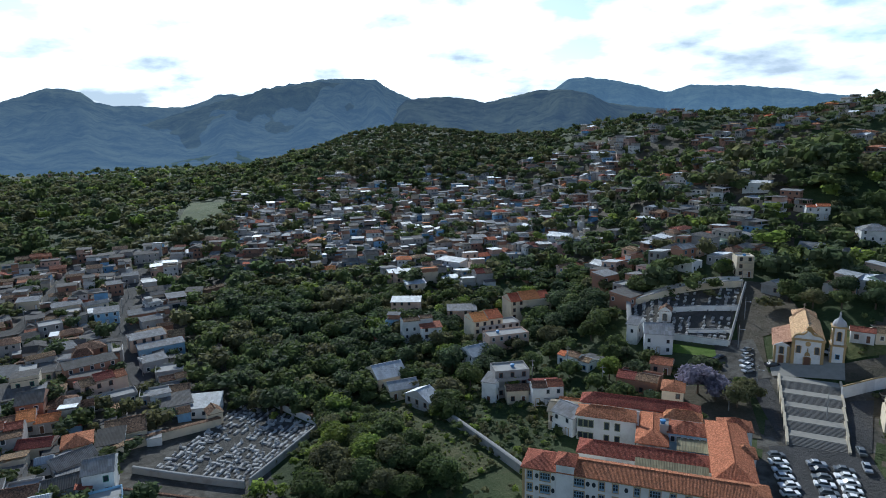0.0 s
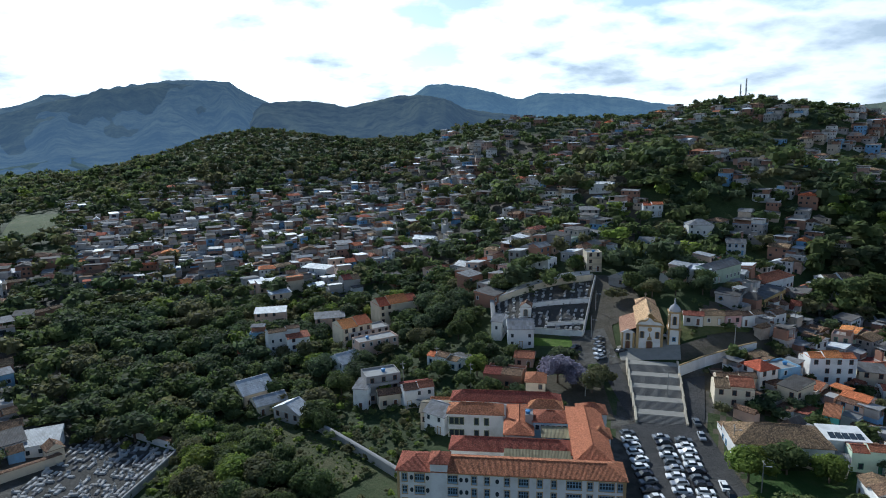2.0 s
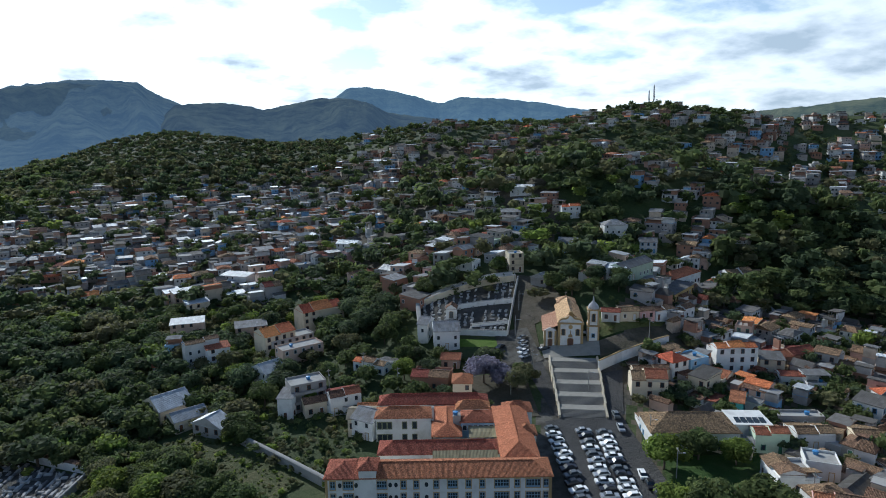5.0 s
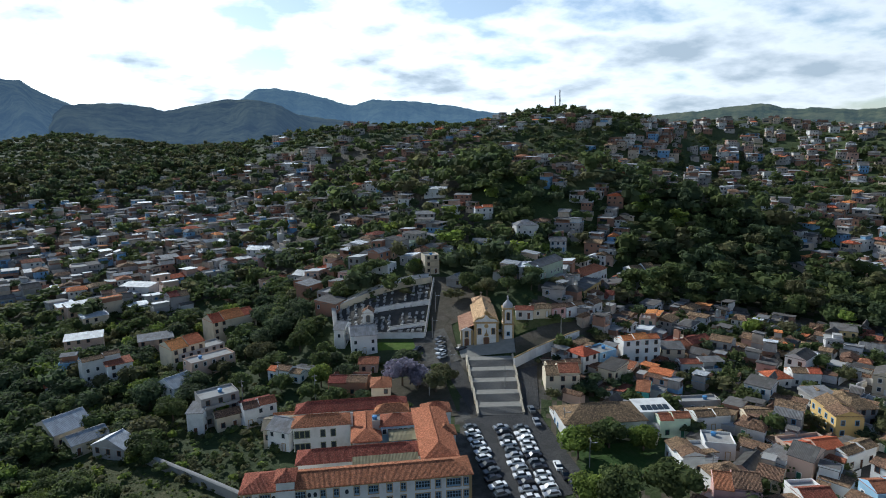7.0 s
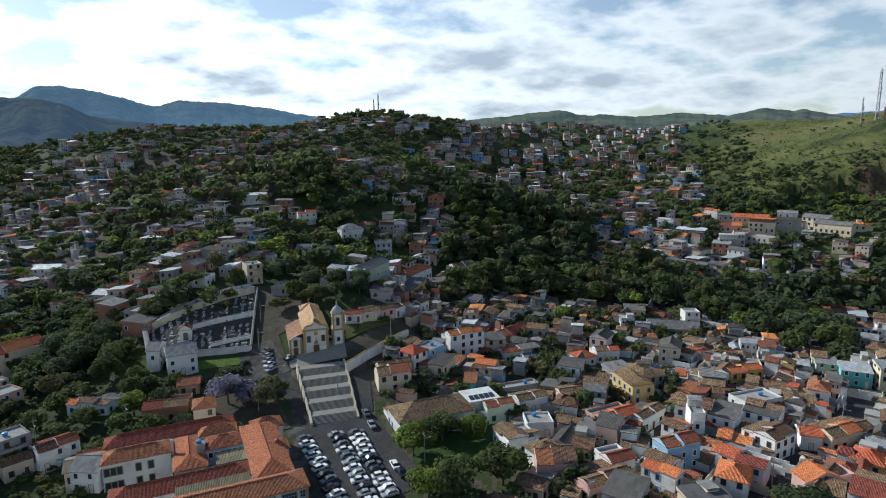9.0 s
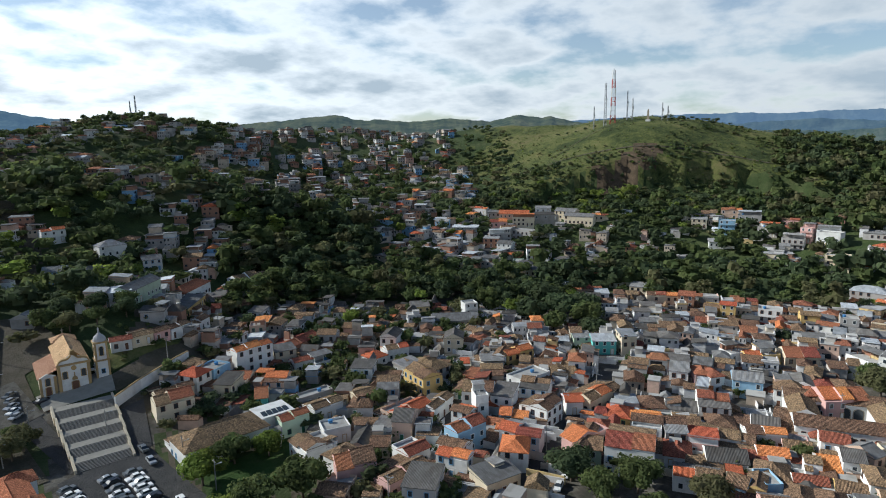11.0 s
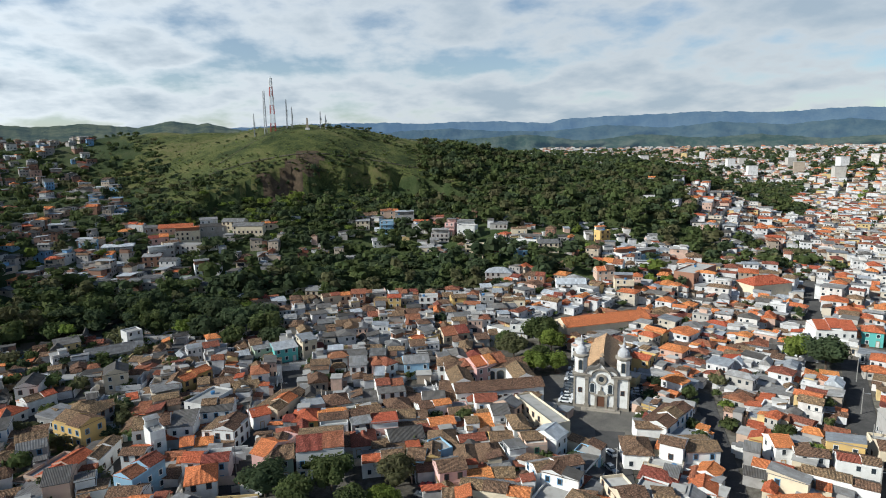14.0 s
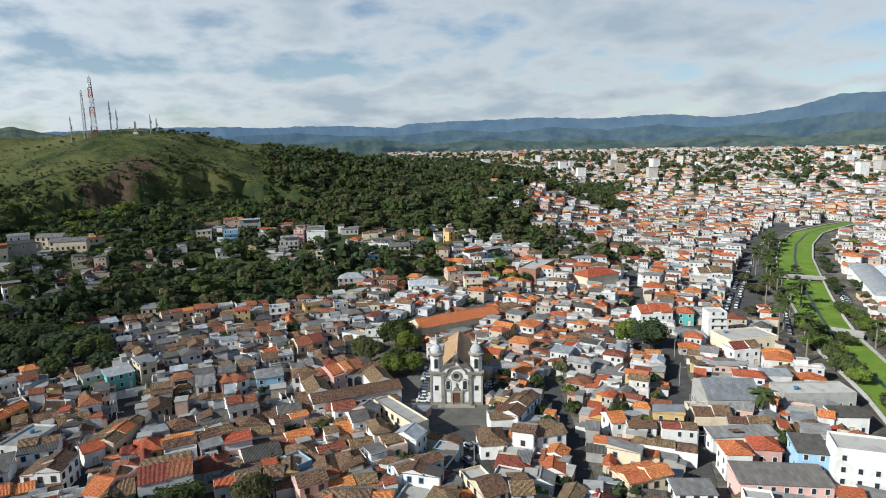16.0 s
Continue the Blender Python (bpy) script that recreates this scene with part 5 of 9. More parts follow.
    for x in (-6.5, 6.5):
        body = Shape().box(-1.95, 1.95, 0.1, 4.1, -1, 10.7, 0)
        ring = [(2.05 * math.cos(math.tau * (k + 0.5) / 8), 2.1 + 2.05 * math.sin(math.tau * (k + 0.5) / 8)) for k in range(8)]
        body.solid([(a, b, 11.3) for a, b in ring], [(a, b, 16.8) for a, b in ring], 0)
        t = part("bell_tower", body.mesh("bell_tower", CHURCH_WHITE), ob, Matrix.Translation((x, 0, 0)))
        s = Shape()
        for a in (-1.8, 1.8):
            part("pilaster", Shape().box(a - 0.28, a + 0.28, -0.14, 0.6, -1, 10.7, 0).mesh("pilaster", CHURCH_STONE), t)
        s.box(-2.3, 2.3, -0.3, 4.4, 10.6, 11.0, 0).box(-2.5, 2.5, -0.5, 4.6, 11.0, 11.5, 0)
        part("tower_cornice", Shape().ring(0, 2.1, [(2.15, 16.4), (2.35, 16.5), (2.7, 17.0), (2.7, 17.3), (2.1, 17.5)], 8, 0, math.pi / 8).mesh("tower_cornice", CHURCH_STONE), t)
        part("tower_band", s.mesh("tower_band", CHURCH_STONE), t)
        s = Shape().ring(0, 2.1, [(1.75, 17.5), (1.9, 18.4), (1.5, 19.4), (0.8, 20.0), (0.5, 20.4), (0.62, 20.9), (0.3, 21.5), (0.16, 22.4), (0.26, 22.6), (0.05, 23.6)], 14)
        part("dome", s.mesh("dome", PALE_DOME), t)
        op = arch_opening(1.05, 2.6, 0.5, CHURCH_STONE, GLASS)
        for k in range(4):
            part("belfry_opening", op, t, pose(0, 2.1, 12.6, 0, 0, 90 * k) @ Matrix.Translation((0, -1.9, 0)))
        part("window", WINDOWS["brown"], t, Matrix.Translation((0, 0.08, 5.2)))
    part("cross", cross_mesh(1.8), ob, Matrix.Translation((0, 0.6, 16.6)))
    part("step", Shape().box(-6.0, 6.0, -2.6, 0, -0.4, 0.35, 0).box(-4.5, 4.5, -1.8, 0, 0.35, 0.55, 0).mesh("step", CHURCH_STONE), ob)
    c, q = math.cos(radians(-111)), math.sin(radians(-111))
    occupy(180.2 - q * 21, -62.3 + c * 21, 26, 46, -111)


DARK_STONE = plaster("dark_weathered_stone", (0.11, 0.10, 0.09), 0.6)
CHURCH_STONE = plaster("soot_stained_soapstone", (0.30, 0.265, 0.215), 0.75, (0.06, 0.055, 0.05))
CHURCH_WHITE = plaster("stained_church_limewash", (0.80, 0.79, 0.76), 0.55, (0.30, 0.28, 0.25))
twin_church()


# ---- cloister with its tiled courtyard ranges ----
def cloister():
    ob = thing("cloister", 200.4, -30.2, 0.3, -85, "low cloister of four tiled ranges round an arcaded courtyard", "cloister")
    w, d = 29.0, 27.0
    for x0, x1, y0, y1 in ((-w / 2, w / 2, -d / 2, -d / 2 + 7.5), (-w / 2, w / 2, d / 2 - 7.5, d / 2), (-w / 2, -w / 2 + 7.5, -d / 2 + 7.55, d / 2 - 7.55), (w / 2 - 7.5, w / 2, -d / 2 + 7.55, d / 2 - 7.55)):
        wing(ob, x0, x1, y0, y1, 5.0, 1.9, WHITE, TILE_OLD, "gable", 0.4)
    arch = arch_opening(2.4, 2.4, 0.9, STONE, GLASS, "arcade_arch")
    for k in range(4):
        part("arcade_arch", arch, ob, Matrix.Translation((-5.2 + 3.4 * k, d / 2 - 7.5 - 0.02, 0.6)))
    for k in range(8):
        part("window", WINDOWS["brown"], ob, Matrix.Translation((-12.4 + 3.5 * k, -d / 2, 2.0)))
    occupy(200.4, -30.2, w, d, -85)


cloister()


# ---- great stair, apron and retaining wall below the hill church ----
def great_stair():
    bot, top = Vector((95.2, 146.0, 2.3)), Vector((109.8, 176.0, 8.6))
    run = (top - bot).to_2d()
    turn = math.degrees(math.atan2(run.y, run.x)) - 90
    length, flights = run.length, 5
    ob = thing("great_stair", bot.x, bot.y, 0, turn, "broad stone stairway in five flights with wide landings", "stairway")
    rise = (top.z - bot.z) / flights
    each = length / flights
    z = bot.z
    for k in range(flights):
        half = 6.6 + 0.28 * k
        n = 8
        for i in range(n):
            y0 = k * each + i * 0.44
            y1 = (k + 1) * each + 0.0 if i == n - 1 else y0 + 0.44
            zz = z + rise * (i + 1) / n
            part("step" if i < n - 1 else "landing", Shape().box(-half, half, y0, y1, zz - 2.6, zz, 0).mesh("step", PAVE_STEP if i < n - 1 else PAVE_LAND), ob)
        z += rise
    for sgn in (-1, 1):
        s = Shape()
        for k in range(flights):
            x0, x1 = sgn * (6.65 + 0.28 * k), sgn * (7.25 + 0.28 * k)
            a, b = min(x0, x1), max(x0, x1)
            z0, z1 = bot.z + rise * k + 0.75, bot.z + rise * (k + 1) + 0.75
            y0, y1 = k * each, (k + 1) * each
            s.solid([(a, y0, -1), (b, y0, -1), (b, y1, -1), (a, y1, -1)], [(a, y0, z0), (b, y0, z0), (b, y1, z1), (a, y1, z1)], 0)
        part("side_wall", s.mesh("side_wall", CREAM), ob)
    c = (bot + top) / 2
    occupy(c.x, c.y, 17, 36, turn)


# Darker copy of LAWN: tree shade over the park put into the green.
LAWN_DIM = ground_material("shaded_lawn", [(0.36, (0.025, 0.055, 0.012)), (0.5, (0.045, 0.085, 0.02)), (0.66, (0.09, 0.10, 0.04))], 0.12)
PAVE_STEP = plain("dark_stair_stone", (0.24, 0.225, 0.20), 0.9, 0, 0.6, 2.5)
PAVE_LAND = plain("worn_landing_stone", (0.36, 0.335, 0.285), 0.9, 0, 0.5, 0.6)
great_stair()
drape("pavement_church_apron", [(101.5, 181.5), (118.5, 172.6), (124.5, 183.0), (104.5, 190.0)], PAVE_LAND, 0.5, "grey stone apron in front of the church", "pavement")
for p, q in (((113.5, 166.2), (123.5, 167.6)), ((123.5, 167.6), (133.0, 168.6)), ((133.0, 168.6), (145.5, 171.0))):
    free_wall("wall_ramp", p, q, 3.6, 0.6, WHITE, "curved white retaining wall of the ramp", OCHRE_TRIM)
drape("road_upper_ramp", [(118.0, 172.0), (146.0, 173.0), (150.0, 180.0), (122.0, 180.0)], EARTH, 0.2, "narrow asphalt lane behind the white wall", "road")
drape("pavement_church_yard", [(86.5, 182.0), (101.0, 181.0), (106.0, 203.0), (94.0, 207.0)], YARD, 0.26, "worn grey-brown forecourt beside the church", "pavement")
drape("ground_cemetery_lawn", [(74.0, 207.0), (93.5, 195.0), (95.5, 199.5), (76.5, 212.0)], LAWN, 0.24, "small bright lawn below the cemetery wall", "lawn")
drape("ground_church_bank", [(104.0, 203.0), (126.0, 205.0), (132.0, 240.0), (124.0, 243.0)], EARTH, 0.22, "bare earth bank behind the church", "bank")
drape("ground_school_bank", [(64.0, 160.0), (84.0, 152.0), (92.0, 178.0), (74.0, 184.0)], EARTH, 0.22, "dry earth slope under the jacaranda trees", "bank")
drape("ground_bank", [(124.0, 181.0), (150.0, 180.6), (168.0, 191.0), (126.0, 191.0)], GRASS, 0.3, "rough grassy bank above the lane", "bank")
MEADOW = ground_material("dry_meadow", [(0.36, (0.03, 0.045, 0.014)), (0.46, (0.06, 0.075, 0.024)), (0.54, (0.10, 0.10, 0.04)), (0.66, (0.15, 0.125, 0.07))], 0.25, 1.2)
CLEARING = ground_material("fresh_clearing", [(0.36, (0.04, 0.07, 0.016)), (0.5, (0.075, 0.11, 0.024)), (0.62, (0.12, 0.13, 0.04))], 0.05)
drape("ground_clearing", [(-211.0, 480.0), (-172.0, 474.0), (-200.0, 568.0), (-243.0, 592.0)], CLEARING, 0.6, "sunlit green clearing in the valley woods", "meadow", 6.0)
drape("ground_meadow", [(-13.5, 191.0), (14.0, 146.0), (3.0, 139.5), (-25.0, 184.0)], MEADOW, 0.3, "rough sunlit meadow along the field wall", "meadow")
drape("ground_park", [(95.5, 108.4), (124.0, 98.0), (128.0, 114.0), (102.3, 121.0)], LAWN_DIM, 0.25, "shaded lawn of the small park", "lawn")
drape("road_plaza", [(70.0, 108.0), (95.0, 104.0), (107.0, 146.0), (84.0, 149.0)], ASPHALT, 0.12, "dark worn asphalt square used as a car park", "road")
drape("road_ramp", [(101.6, 144.0), (107.0, 143.0), (121.0, 163.5), (113.6, 164.2)], ASPHALT, 0.16, "steep dark asphalt street beside the stairs", "road")
drape("road_church", [(88.0, 150.0), (92.5, 149.0), (101.0, 184.0), (95.5, 190.0)], ASPHALT, 0.18, "narrow asphalt lane climbing to the church", "road")
drape("road_upper", [(95.0, 190.0), (104.0, 189.5), (125.0, 243.0), (119.0, 245.0)], EARTH, 0.2, "rough lane along the cemetery wall", "road")
SETTS = ground_material("worn_setts", [(0.36, (0.10, 0.094, 0.085)), (0.5, (0.15, 0.14, 0.125)), (0.64, (0.20, 0.185, 0.16))], 0.12, 2.5)
drape("pavement_square", [(205.0, -40.0), (214.0, -66.0), (166.0, -80.0), (146.0, -54.0)], SETTS, 0.1, "grey paved square in front of the twin-towered church", "road")
drape("road_church_side", [(176.0, -76.0), (182.0, -88.0), (216.0, -101.0), (212.0, -88.0)], ASPHALT, 0.14, "dark asphalt lane along the twin-towered church", "road")
for p, q, half in (((84, 149), (96, 192), 4), ((96, 190), (122, 244), 4), ((104, 144), (117, 164), 4), ((78, 112), (92, 142), 14), ((86, 112), (100, 142), 12)):
    a, b = Vector(p), Vector(q)
    for k in range(12):
        TAKEN.add(*a.lerp(b, k / 11), half)
for x, y, r in ((165, -58, 12), (176, -62, 10), (190, -52, 10), (200, -54, 8), (155, -57, 6), (113, 108, 15), (102, 106, 14), (120, 100, 11), (95, 104, 9), (110, 97, 10), (128, 172, 7), (138, 175, 7), (147, 177, 5), (138, 22, 15), (148, 28, 10), (138, 5, 10), (230, -50, 18), (215, -50, 12), (243, -50, 10), (85, 172, 12), (76, 180, 8)):
    TAKEN.add(x, y, r)


# ---- cemeteries ----
TOMB_STONE = plaster("tomb_stone", (0.45, 0.44, 0.42), 0.8)
TOMB_DARK = plaster("dark_granite", (0.12, 0.12, 0.13), 0.4)


def tomb_mesh(k):
    rng = random.Random(k)
    s = Shape().box(-0.55, 0.55, -1.1, 1.1, -0.8, 0.25, 0).box(-0.45, 0.45, -1.0, 1.0, 0.35, 0.42 + 0.15 * rng.random(), 0, 0.06)
    if k % 3 == 0:
        s.box(-0.5, 0.5, 0.85, 1.1, 0.35, 0.8 + 0.3 * rng.random(), 0)
    if k == 0:
        s.box(-0.06, 0.06, 0.92, 1.04, 1.0, 1.9, 0).box(-0.28, 0.28, 0.92, 1.04, 1.45, 1.58, 0)
    return s.mesh("tomb", TOMB_DARK if k == 4 else TOMB_STONE)


TOMBS = [tomb_mesh(k) for k in range(6)]


def burial_ground(corners, rows, cols, seed, group, keep, aisle):
    """Tombs in uneven ranks inside a four-cornered yard (front left, front right, back right, back left)."""
    rng = random.Random(seed)
    a, b, c, d = [Vector(p) for p in corners]
    u = b - a
    turn = math.degrees(math.atan2(u.y, u.x))
    for j in range(rows):
        for i in range(cols):
            if rng.random() > keep or i == aisle or j == rows // 2:
                continue
            p = a.lerp(b, (i + 0.5 + rng.uniform(-0.2, 0.2)) / cols).lerp(d.lerp(c, (i + 0.5) / cols), (j + 0.5 + rng.uniform(-0.15, 0.15)) / rows)
            ob = new("tomb", TOMBS[rng.randrange(6)])
            k = rng.uniform(0.65, 1.0)
            ob.matrix_basis = pose(p.x, p.y, float(land(p.x, p.y)) + 0.25, 0, 0, turn + rng.choice((0, 0, 0, 90)) + rng.uniform(-5, 5)) @ Matrix.Diagonal((k, k, k * rng.uniform(0.7, 1.1), 1))
            tagged(ob, "low weathered pale stone tomb with a headstone", "tomb", group)


OLD_YARD = [(-79.0, 151.0), (-53.0, 146.0), (-41.5, 178.5), (-68.0, 201.0)]
HILL_YARD = [(70.5, 221.0), (96.5, 203.0), (118.5, 238.0), (76.0, 243.0)]
PAVE_GREY = ground_material("cemetery_paving", [(0.36, (0.045, 0.045, 0.04)), (0.5, (0.075, 0.07, 0.062)), (0.66, (0.13, 0.12, 0.105))], 0.25, 1.5)
drape("pavement_old_cemetery", OLD_YARD, PAVE_GREY, 0.15, "grey paved cemetery yard", "pavement")
drape("pavement_hill_cemetery", HILL_YARD, PAVE_GREY, 0.15, "grey paved hillside cemetery yard", "pavement")
burial_ground(OLD_YARD, 23, 17, 5, "tombs of the old cemetery", 0.69, 7)
burial_ground(HILL_YARD, 13, 13, 6, "tombs of the hill cemetery", 0.95, 8)
free_wall("wall_cemetery_back", (-69.0, 205.0), (-40.0, 180.0), 2.6, 1.6, WHITE, "stained white cemetery wall with a tile coping", TILE_OLD)
free_wall("wall_cemetery_street", (-92.0, 159.0), (-71.0, 179.0), 2.6, 1.6, CREAM, "stained white cemetery wall with a tile coping", TILE_OLD)
free_wall("wall_cemetery_front", (-83.0, 148.5), (-52.0, 143.0), 1.8, 0.8, CONCRETE, "low grey cemetery wall", CONCRETE)
free_wall("wall_cemetery_side", (-39.5, 178.5), (-51.0, 144.0), 2.0, 0.6, CONCRETE, "grey cemetery wall", CONCRETE)
free_wall("wall_lower_yard", (-92.0, 139.0), (-55.0, 133.0), 2.4, 1.0, CREAM, "old plastered yard wall", TILE_OLD)
free_wall("wall_hill_yard_front", (69.0, 221.0), (97.0, 202.0), 2.2, 0.5, WHITE, "white cemetery wall", CONCRETE)
free_wall("wall_hill_yard_side", (97.5, 202.5), (120.0, 239.0), 2.0, 0.5, WHITE, "white cemetery wall beside the lane", CONCRETE)
free_wall("wall_hill_yard_west", (69.0, 222.0), (75.0, 244.0), 3.4, 1.4, CREAM, "tall burial niche wall", CONCRETE)
free_wall("wall_hill_yard_niches", (84.0, 231.0), (110.0, 222.5), 2.0, 0.7, WHITE, "white burial niche wall across the cemetery", CONCRETE)
for p, q, h in (((82.0, 247.0), (120.0, 244.5), 2.4), ((88.0, 214.5), (102.0, 209.5), 1.8)):
    free_wall("wall_burial_niches", p, q, 0.75 * h, 0.7, WHITE, "low row of whitewashed burial niches", CONCRETE)
free_wall("wall_hill_yard_north", (75.5, 244.0), (119.0, 239.5), 2.6, 1.2, CREAM, "burial niche wall at the top of the cemetery", CONCRETE)
free_wall("wall_field", (-11.9, 197.3), (18.6, 141.8), 2.6, 0.9, CONCRETE, "long mossy field wall", CONCRETE)
free_wall("wall_school_bank", (20.0, 188.0), (34.0, 176.0), 2.4, 0.6, WHITE, "white garden wall on the bank", CONCRETE)


def small_chapel(x, y, turn, w, d, h, wall, roof, label):
    ob = thing("cemetery_chapel", x, y, float(land(x, y)) + 0.1, turn, label, "chapel", "cemetery chapels")
    part("wall", Shape().box(-w / 2, w / 2, -d / 2, d / 2, -1, h, 0).mesh("wall", wall), ob)
    part("roof", roof_shape("gable", w, d, h, 0.4 * w, 0.35, "y").mesh("roof", roof, wall), ob)
    part("door", arch_opening(1.4, 2.2, 0.5, STONE, GLASS, "door"), ob, Matrix.Translation((0, -d / 2 - 0.03, 0)))
    part("cross", cross_mesh(1.0), ob, Matrix.Translation((0, -d / 2, h + 0.42 * w)))


small_chapel(84.0, 226.5, -25, 4.2, 5.0, 3.6, WHITE, TILE_OLD, "little white chapel among the tombs")
small_chapel(-73.5, 181.0, 35, 4.2, 4.6, 3.6, CREAM, TILE_OLD, "cream gate chapel with a brown tile roof")
for az, r, rad in ((-18.5, 178, 14), (-22, 190, 12), (-24, 172, 14), (-21, 155, 12), (-15.5, 180, 10), (-27, 165, 10), (20, 232, 13), (22.5, 222, 13), (24, 240, 14), (19, 243, 12), (26, 228, 8), (26.5, 258, 8)):
    keep_clear(az, r, rad)

# ---- houses at known places ----
# riverside, with many walls and roofs greyed in place of cloud shade
lot(-98.6, 148.6, -1.0, 9.8, 7.7, 51, 1, 3.4, "grey", "sheet", "gable", "white")
lot(-94.3, 168.1, -1.6, 10.9, 11.2, 24, 1, 3.0, "cream", "old", "hip", "brown")
lot(-112.7, 157.1, -0.1, 8.3, 8.6, 13, 1, 3.4, "cream", "red", "gable", "brown")
lot(-103.3, 159.0, -0.7, 7.3, 8.6, 28, 1, 3.0, "cream", "red", "hip", "brown")
lot(-116.9, 196.3, -0.2, 14.3, 9.5, 45, 2, 5.6, "salmon", "red", "gable", "brown")
lot(-127.5, 209.0, 0.6, 16.5, 6.9, 41, 2, 5.6, "brick", "dark", "shed", "white")
lot(-108.6, 187.8, -0.7, 14.0, 6.0, 37, 1, 3.4, "grey", "slab", "flat", "white")
lot(-130.6, 185.4, 0.7, 7.7, 7.7, 39, 1, 3.4, "grey", "sheet", "hip", "white")
lot(-135.2, 224.1, 1.2, 8.0, 8.6, 48, 2, 5.6, "brick", "old", "hip", "brown")
lot(-146.4, 226.4, 1.7, 6.2, 7.7, 47, 1, 4.3, "grey", "sheet", "shed", "white")
lot(-152.2, 267.1, 2.9, 9.7, 7.7, 28, 2, 5.6, "blue", "sheet", "shed", "white")
lot(-167.1, 250.1, 2.7, 8.6, 8.6, 37, 2, 5.6, "grey", "slab", "flat", "white")
lot(-178.0, 280.0, 3.9, 12.3, 6.9, 38, 1, 4.3, "cream", "sheet", "shed", "white")
lot(-200.6, 287.7, 4.4, 9.6, 6.9, 23, 1, 4.3, "cream", "sheet", "shed", "white")
lot(-135.9, 291.6, 3.1, 14.0, 6.0, 34, 1, 3.4, "grey", "dark", "shed", "brown")
lot(-135.4, 271.7, 2.3, 17.3, 6.9, 32, 1, 4.3, "brick", "sheet", "shed", "brown")
lot(-129.9, 261.5, 1.7, 8.6, 6.0, 38, 1, 4.3, "grey", "sheet", "shed", "brown")
lot(-120.9, 238.2, 0.5, 13.3, 6.9, 37, 2, 5.6, "salmon", "sheet", "shed", "brown")
lot(-113.1, 233.3, -0.3, 16.6, 6.0, 33, 1, 4.3, "blue", "sheet", "shed", "white")
lot(-109.4, 218.6, -0.8, 8.7, 6.0, 41, 1, 4.3, "grey", "sheet", "shed", "white")
lot(-183.1, 372.4, 8.8, 13.7, 6.9, 21, 2, 5.6, "grey", "dark", "shed", "white")
lot(-172.9, 330.6, 6.2, 8.0, 6.9, 28, 1, 4.3, "grey", "sheet", "shed", "white")
lot(-164.1, 357.8, 7.7, 14.1, 7.7, 20, 1, 4.3, "grey", "slab", "flat", "brown")
lot(-126.3, 301.0, 3.0, 7.3, 6.9, 10, 2, 5.6, "cream", "dark", "shed", "brown")
lot(-121.4, 311.0, 2.9, 11.3, 7.7, 45, 1, 4.3, "brick", "old", "gable", "brown")
lot(-79.9, 187.1, -3.4, 12.2, 9.5, 11, 1, 3.4, "white", "zinc", "shed", "white")
lot(-251.0, 369.3, 8.4, 18.8, 10.3, 38, 2, 5.6, "brick", "red", "gable", "brown")

# ravine edge
lot(-21.9, 210.7, -4.4, 11.1, 12.9, 27, 1, 4.3, "cream", "zinc", "gable", "brown")
lot(-15.6, 198.7, -3.8, 10.2, 7.7, 22, 1, 3.4, "cream", "zinc", "gable", "brown")
lot(-7.8, 187.9, -2.5, 5.7, 11.2, 46, 1, 2.9, "grey", "zinc", "gable", "brown")
lot(-18.7, 285.5, -2.8, 13.8, 7.7, -2, 3, 8.3, "salmon", "zinc", "shed", "brown")
lot(-12.4, 249.1, -3.4, 12.6, 6.9, 15, 4, 11.0, "white", "old", "gable", "white")
lot(-6.4, 245.2, -2.7, 8.4, 6.0, 11, 3, 8.3, "white", "red", "shed", "brown")
lot(-22.9, 260.2, -4.6, 5.9, 5.2, -10, 3, 8.3, "blue", "slab", "flat", "white")
lot(-27.6, 255.2, -5.2, 6.3, 5.2, 3, 1, 2.9, "white", "red", "shed", "white")
lot(15.5, 245.4, 0.0, 12.9, 10.3, 21, 3, 8.6, "cream", "new", "hip", "brown")
lot(36.1, 264.8, 3.1, 19.1, 10.3, 16, 3, 8.3, "cream", "new", "hip", "brown")
lot(21.0, 245.4, 0.7, 18.2, 7.7, 20, 2, 5.6, "grey", "slab", "flat", "brown")
lot(23.5, 232.5, 0.7, 16.5, 7.7, 17, 2, 5.6, "salmon", "slab", "flat", "white")
lot(10.8, 215.9, -0.8, 8.2, 10.3, 27, 2, 5.6, "white", "zinc", "gable", "white")
lot(20.6, 191.2, -0.3, 11.3, 7.7, 8, 3, 8.6, "grey", "slab", "flat", "brown")
lot(14.6, 187.6, -1.0, 4.7, 6.9, -24, 2, 6.9, "white", "sheet", "shed", "brown")
lot(22.1, 185.5, -0.2, 6.8, 6.9, 4, 1, 4.3, "cream", "old", "gable", "brown")
lot(31.0, 183.4, 0.3, 9.7, 8.6, 3, 2, 5.6, "white", "red", "gable", "white")
lot(-21.9, 330.8, 0.8, 11.9, 6.9, 19, 3, 8.3, "salmon", "zinc", "shed", "brown")
lot(-15.9, 317.7, 0.1, 10.7, 6.9, 15, 2, 6.0, "cream", "zinc", "shed", "brown")
lot(7.4, 270.8, -0.4, 13.0, 7.7, 0, 2, 5.6, "salmon", "sheet", "shed", "brown")
lot(46.6, 206.5, 2.1, 13.2, 6.9, -49, 1, 3.4, "white", "old", "gable", "blue")
lot(61.6, 185.6, 2.3, 12.6, 9.5, -31, 1, 4.3, "brick", "old", "gable", "brown")
lot(70.2, 218.1, 6.6, 4.0, 8.6, -36, 2, 6.9, "white", "sheet", "gable", "white")
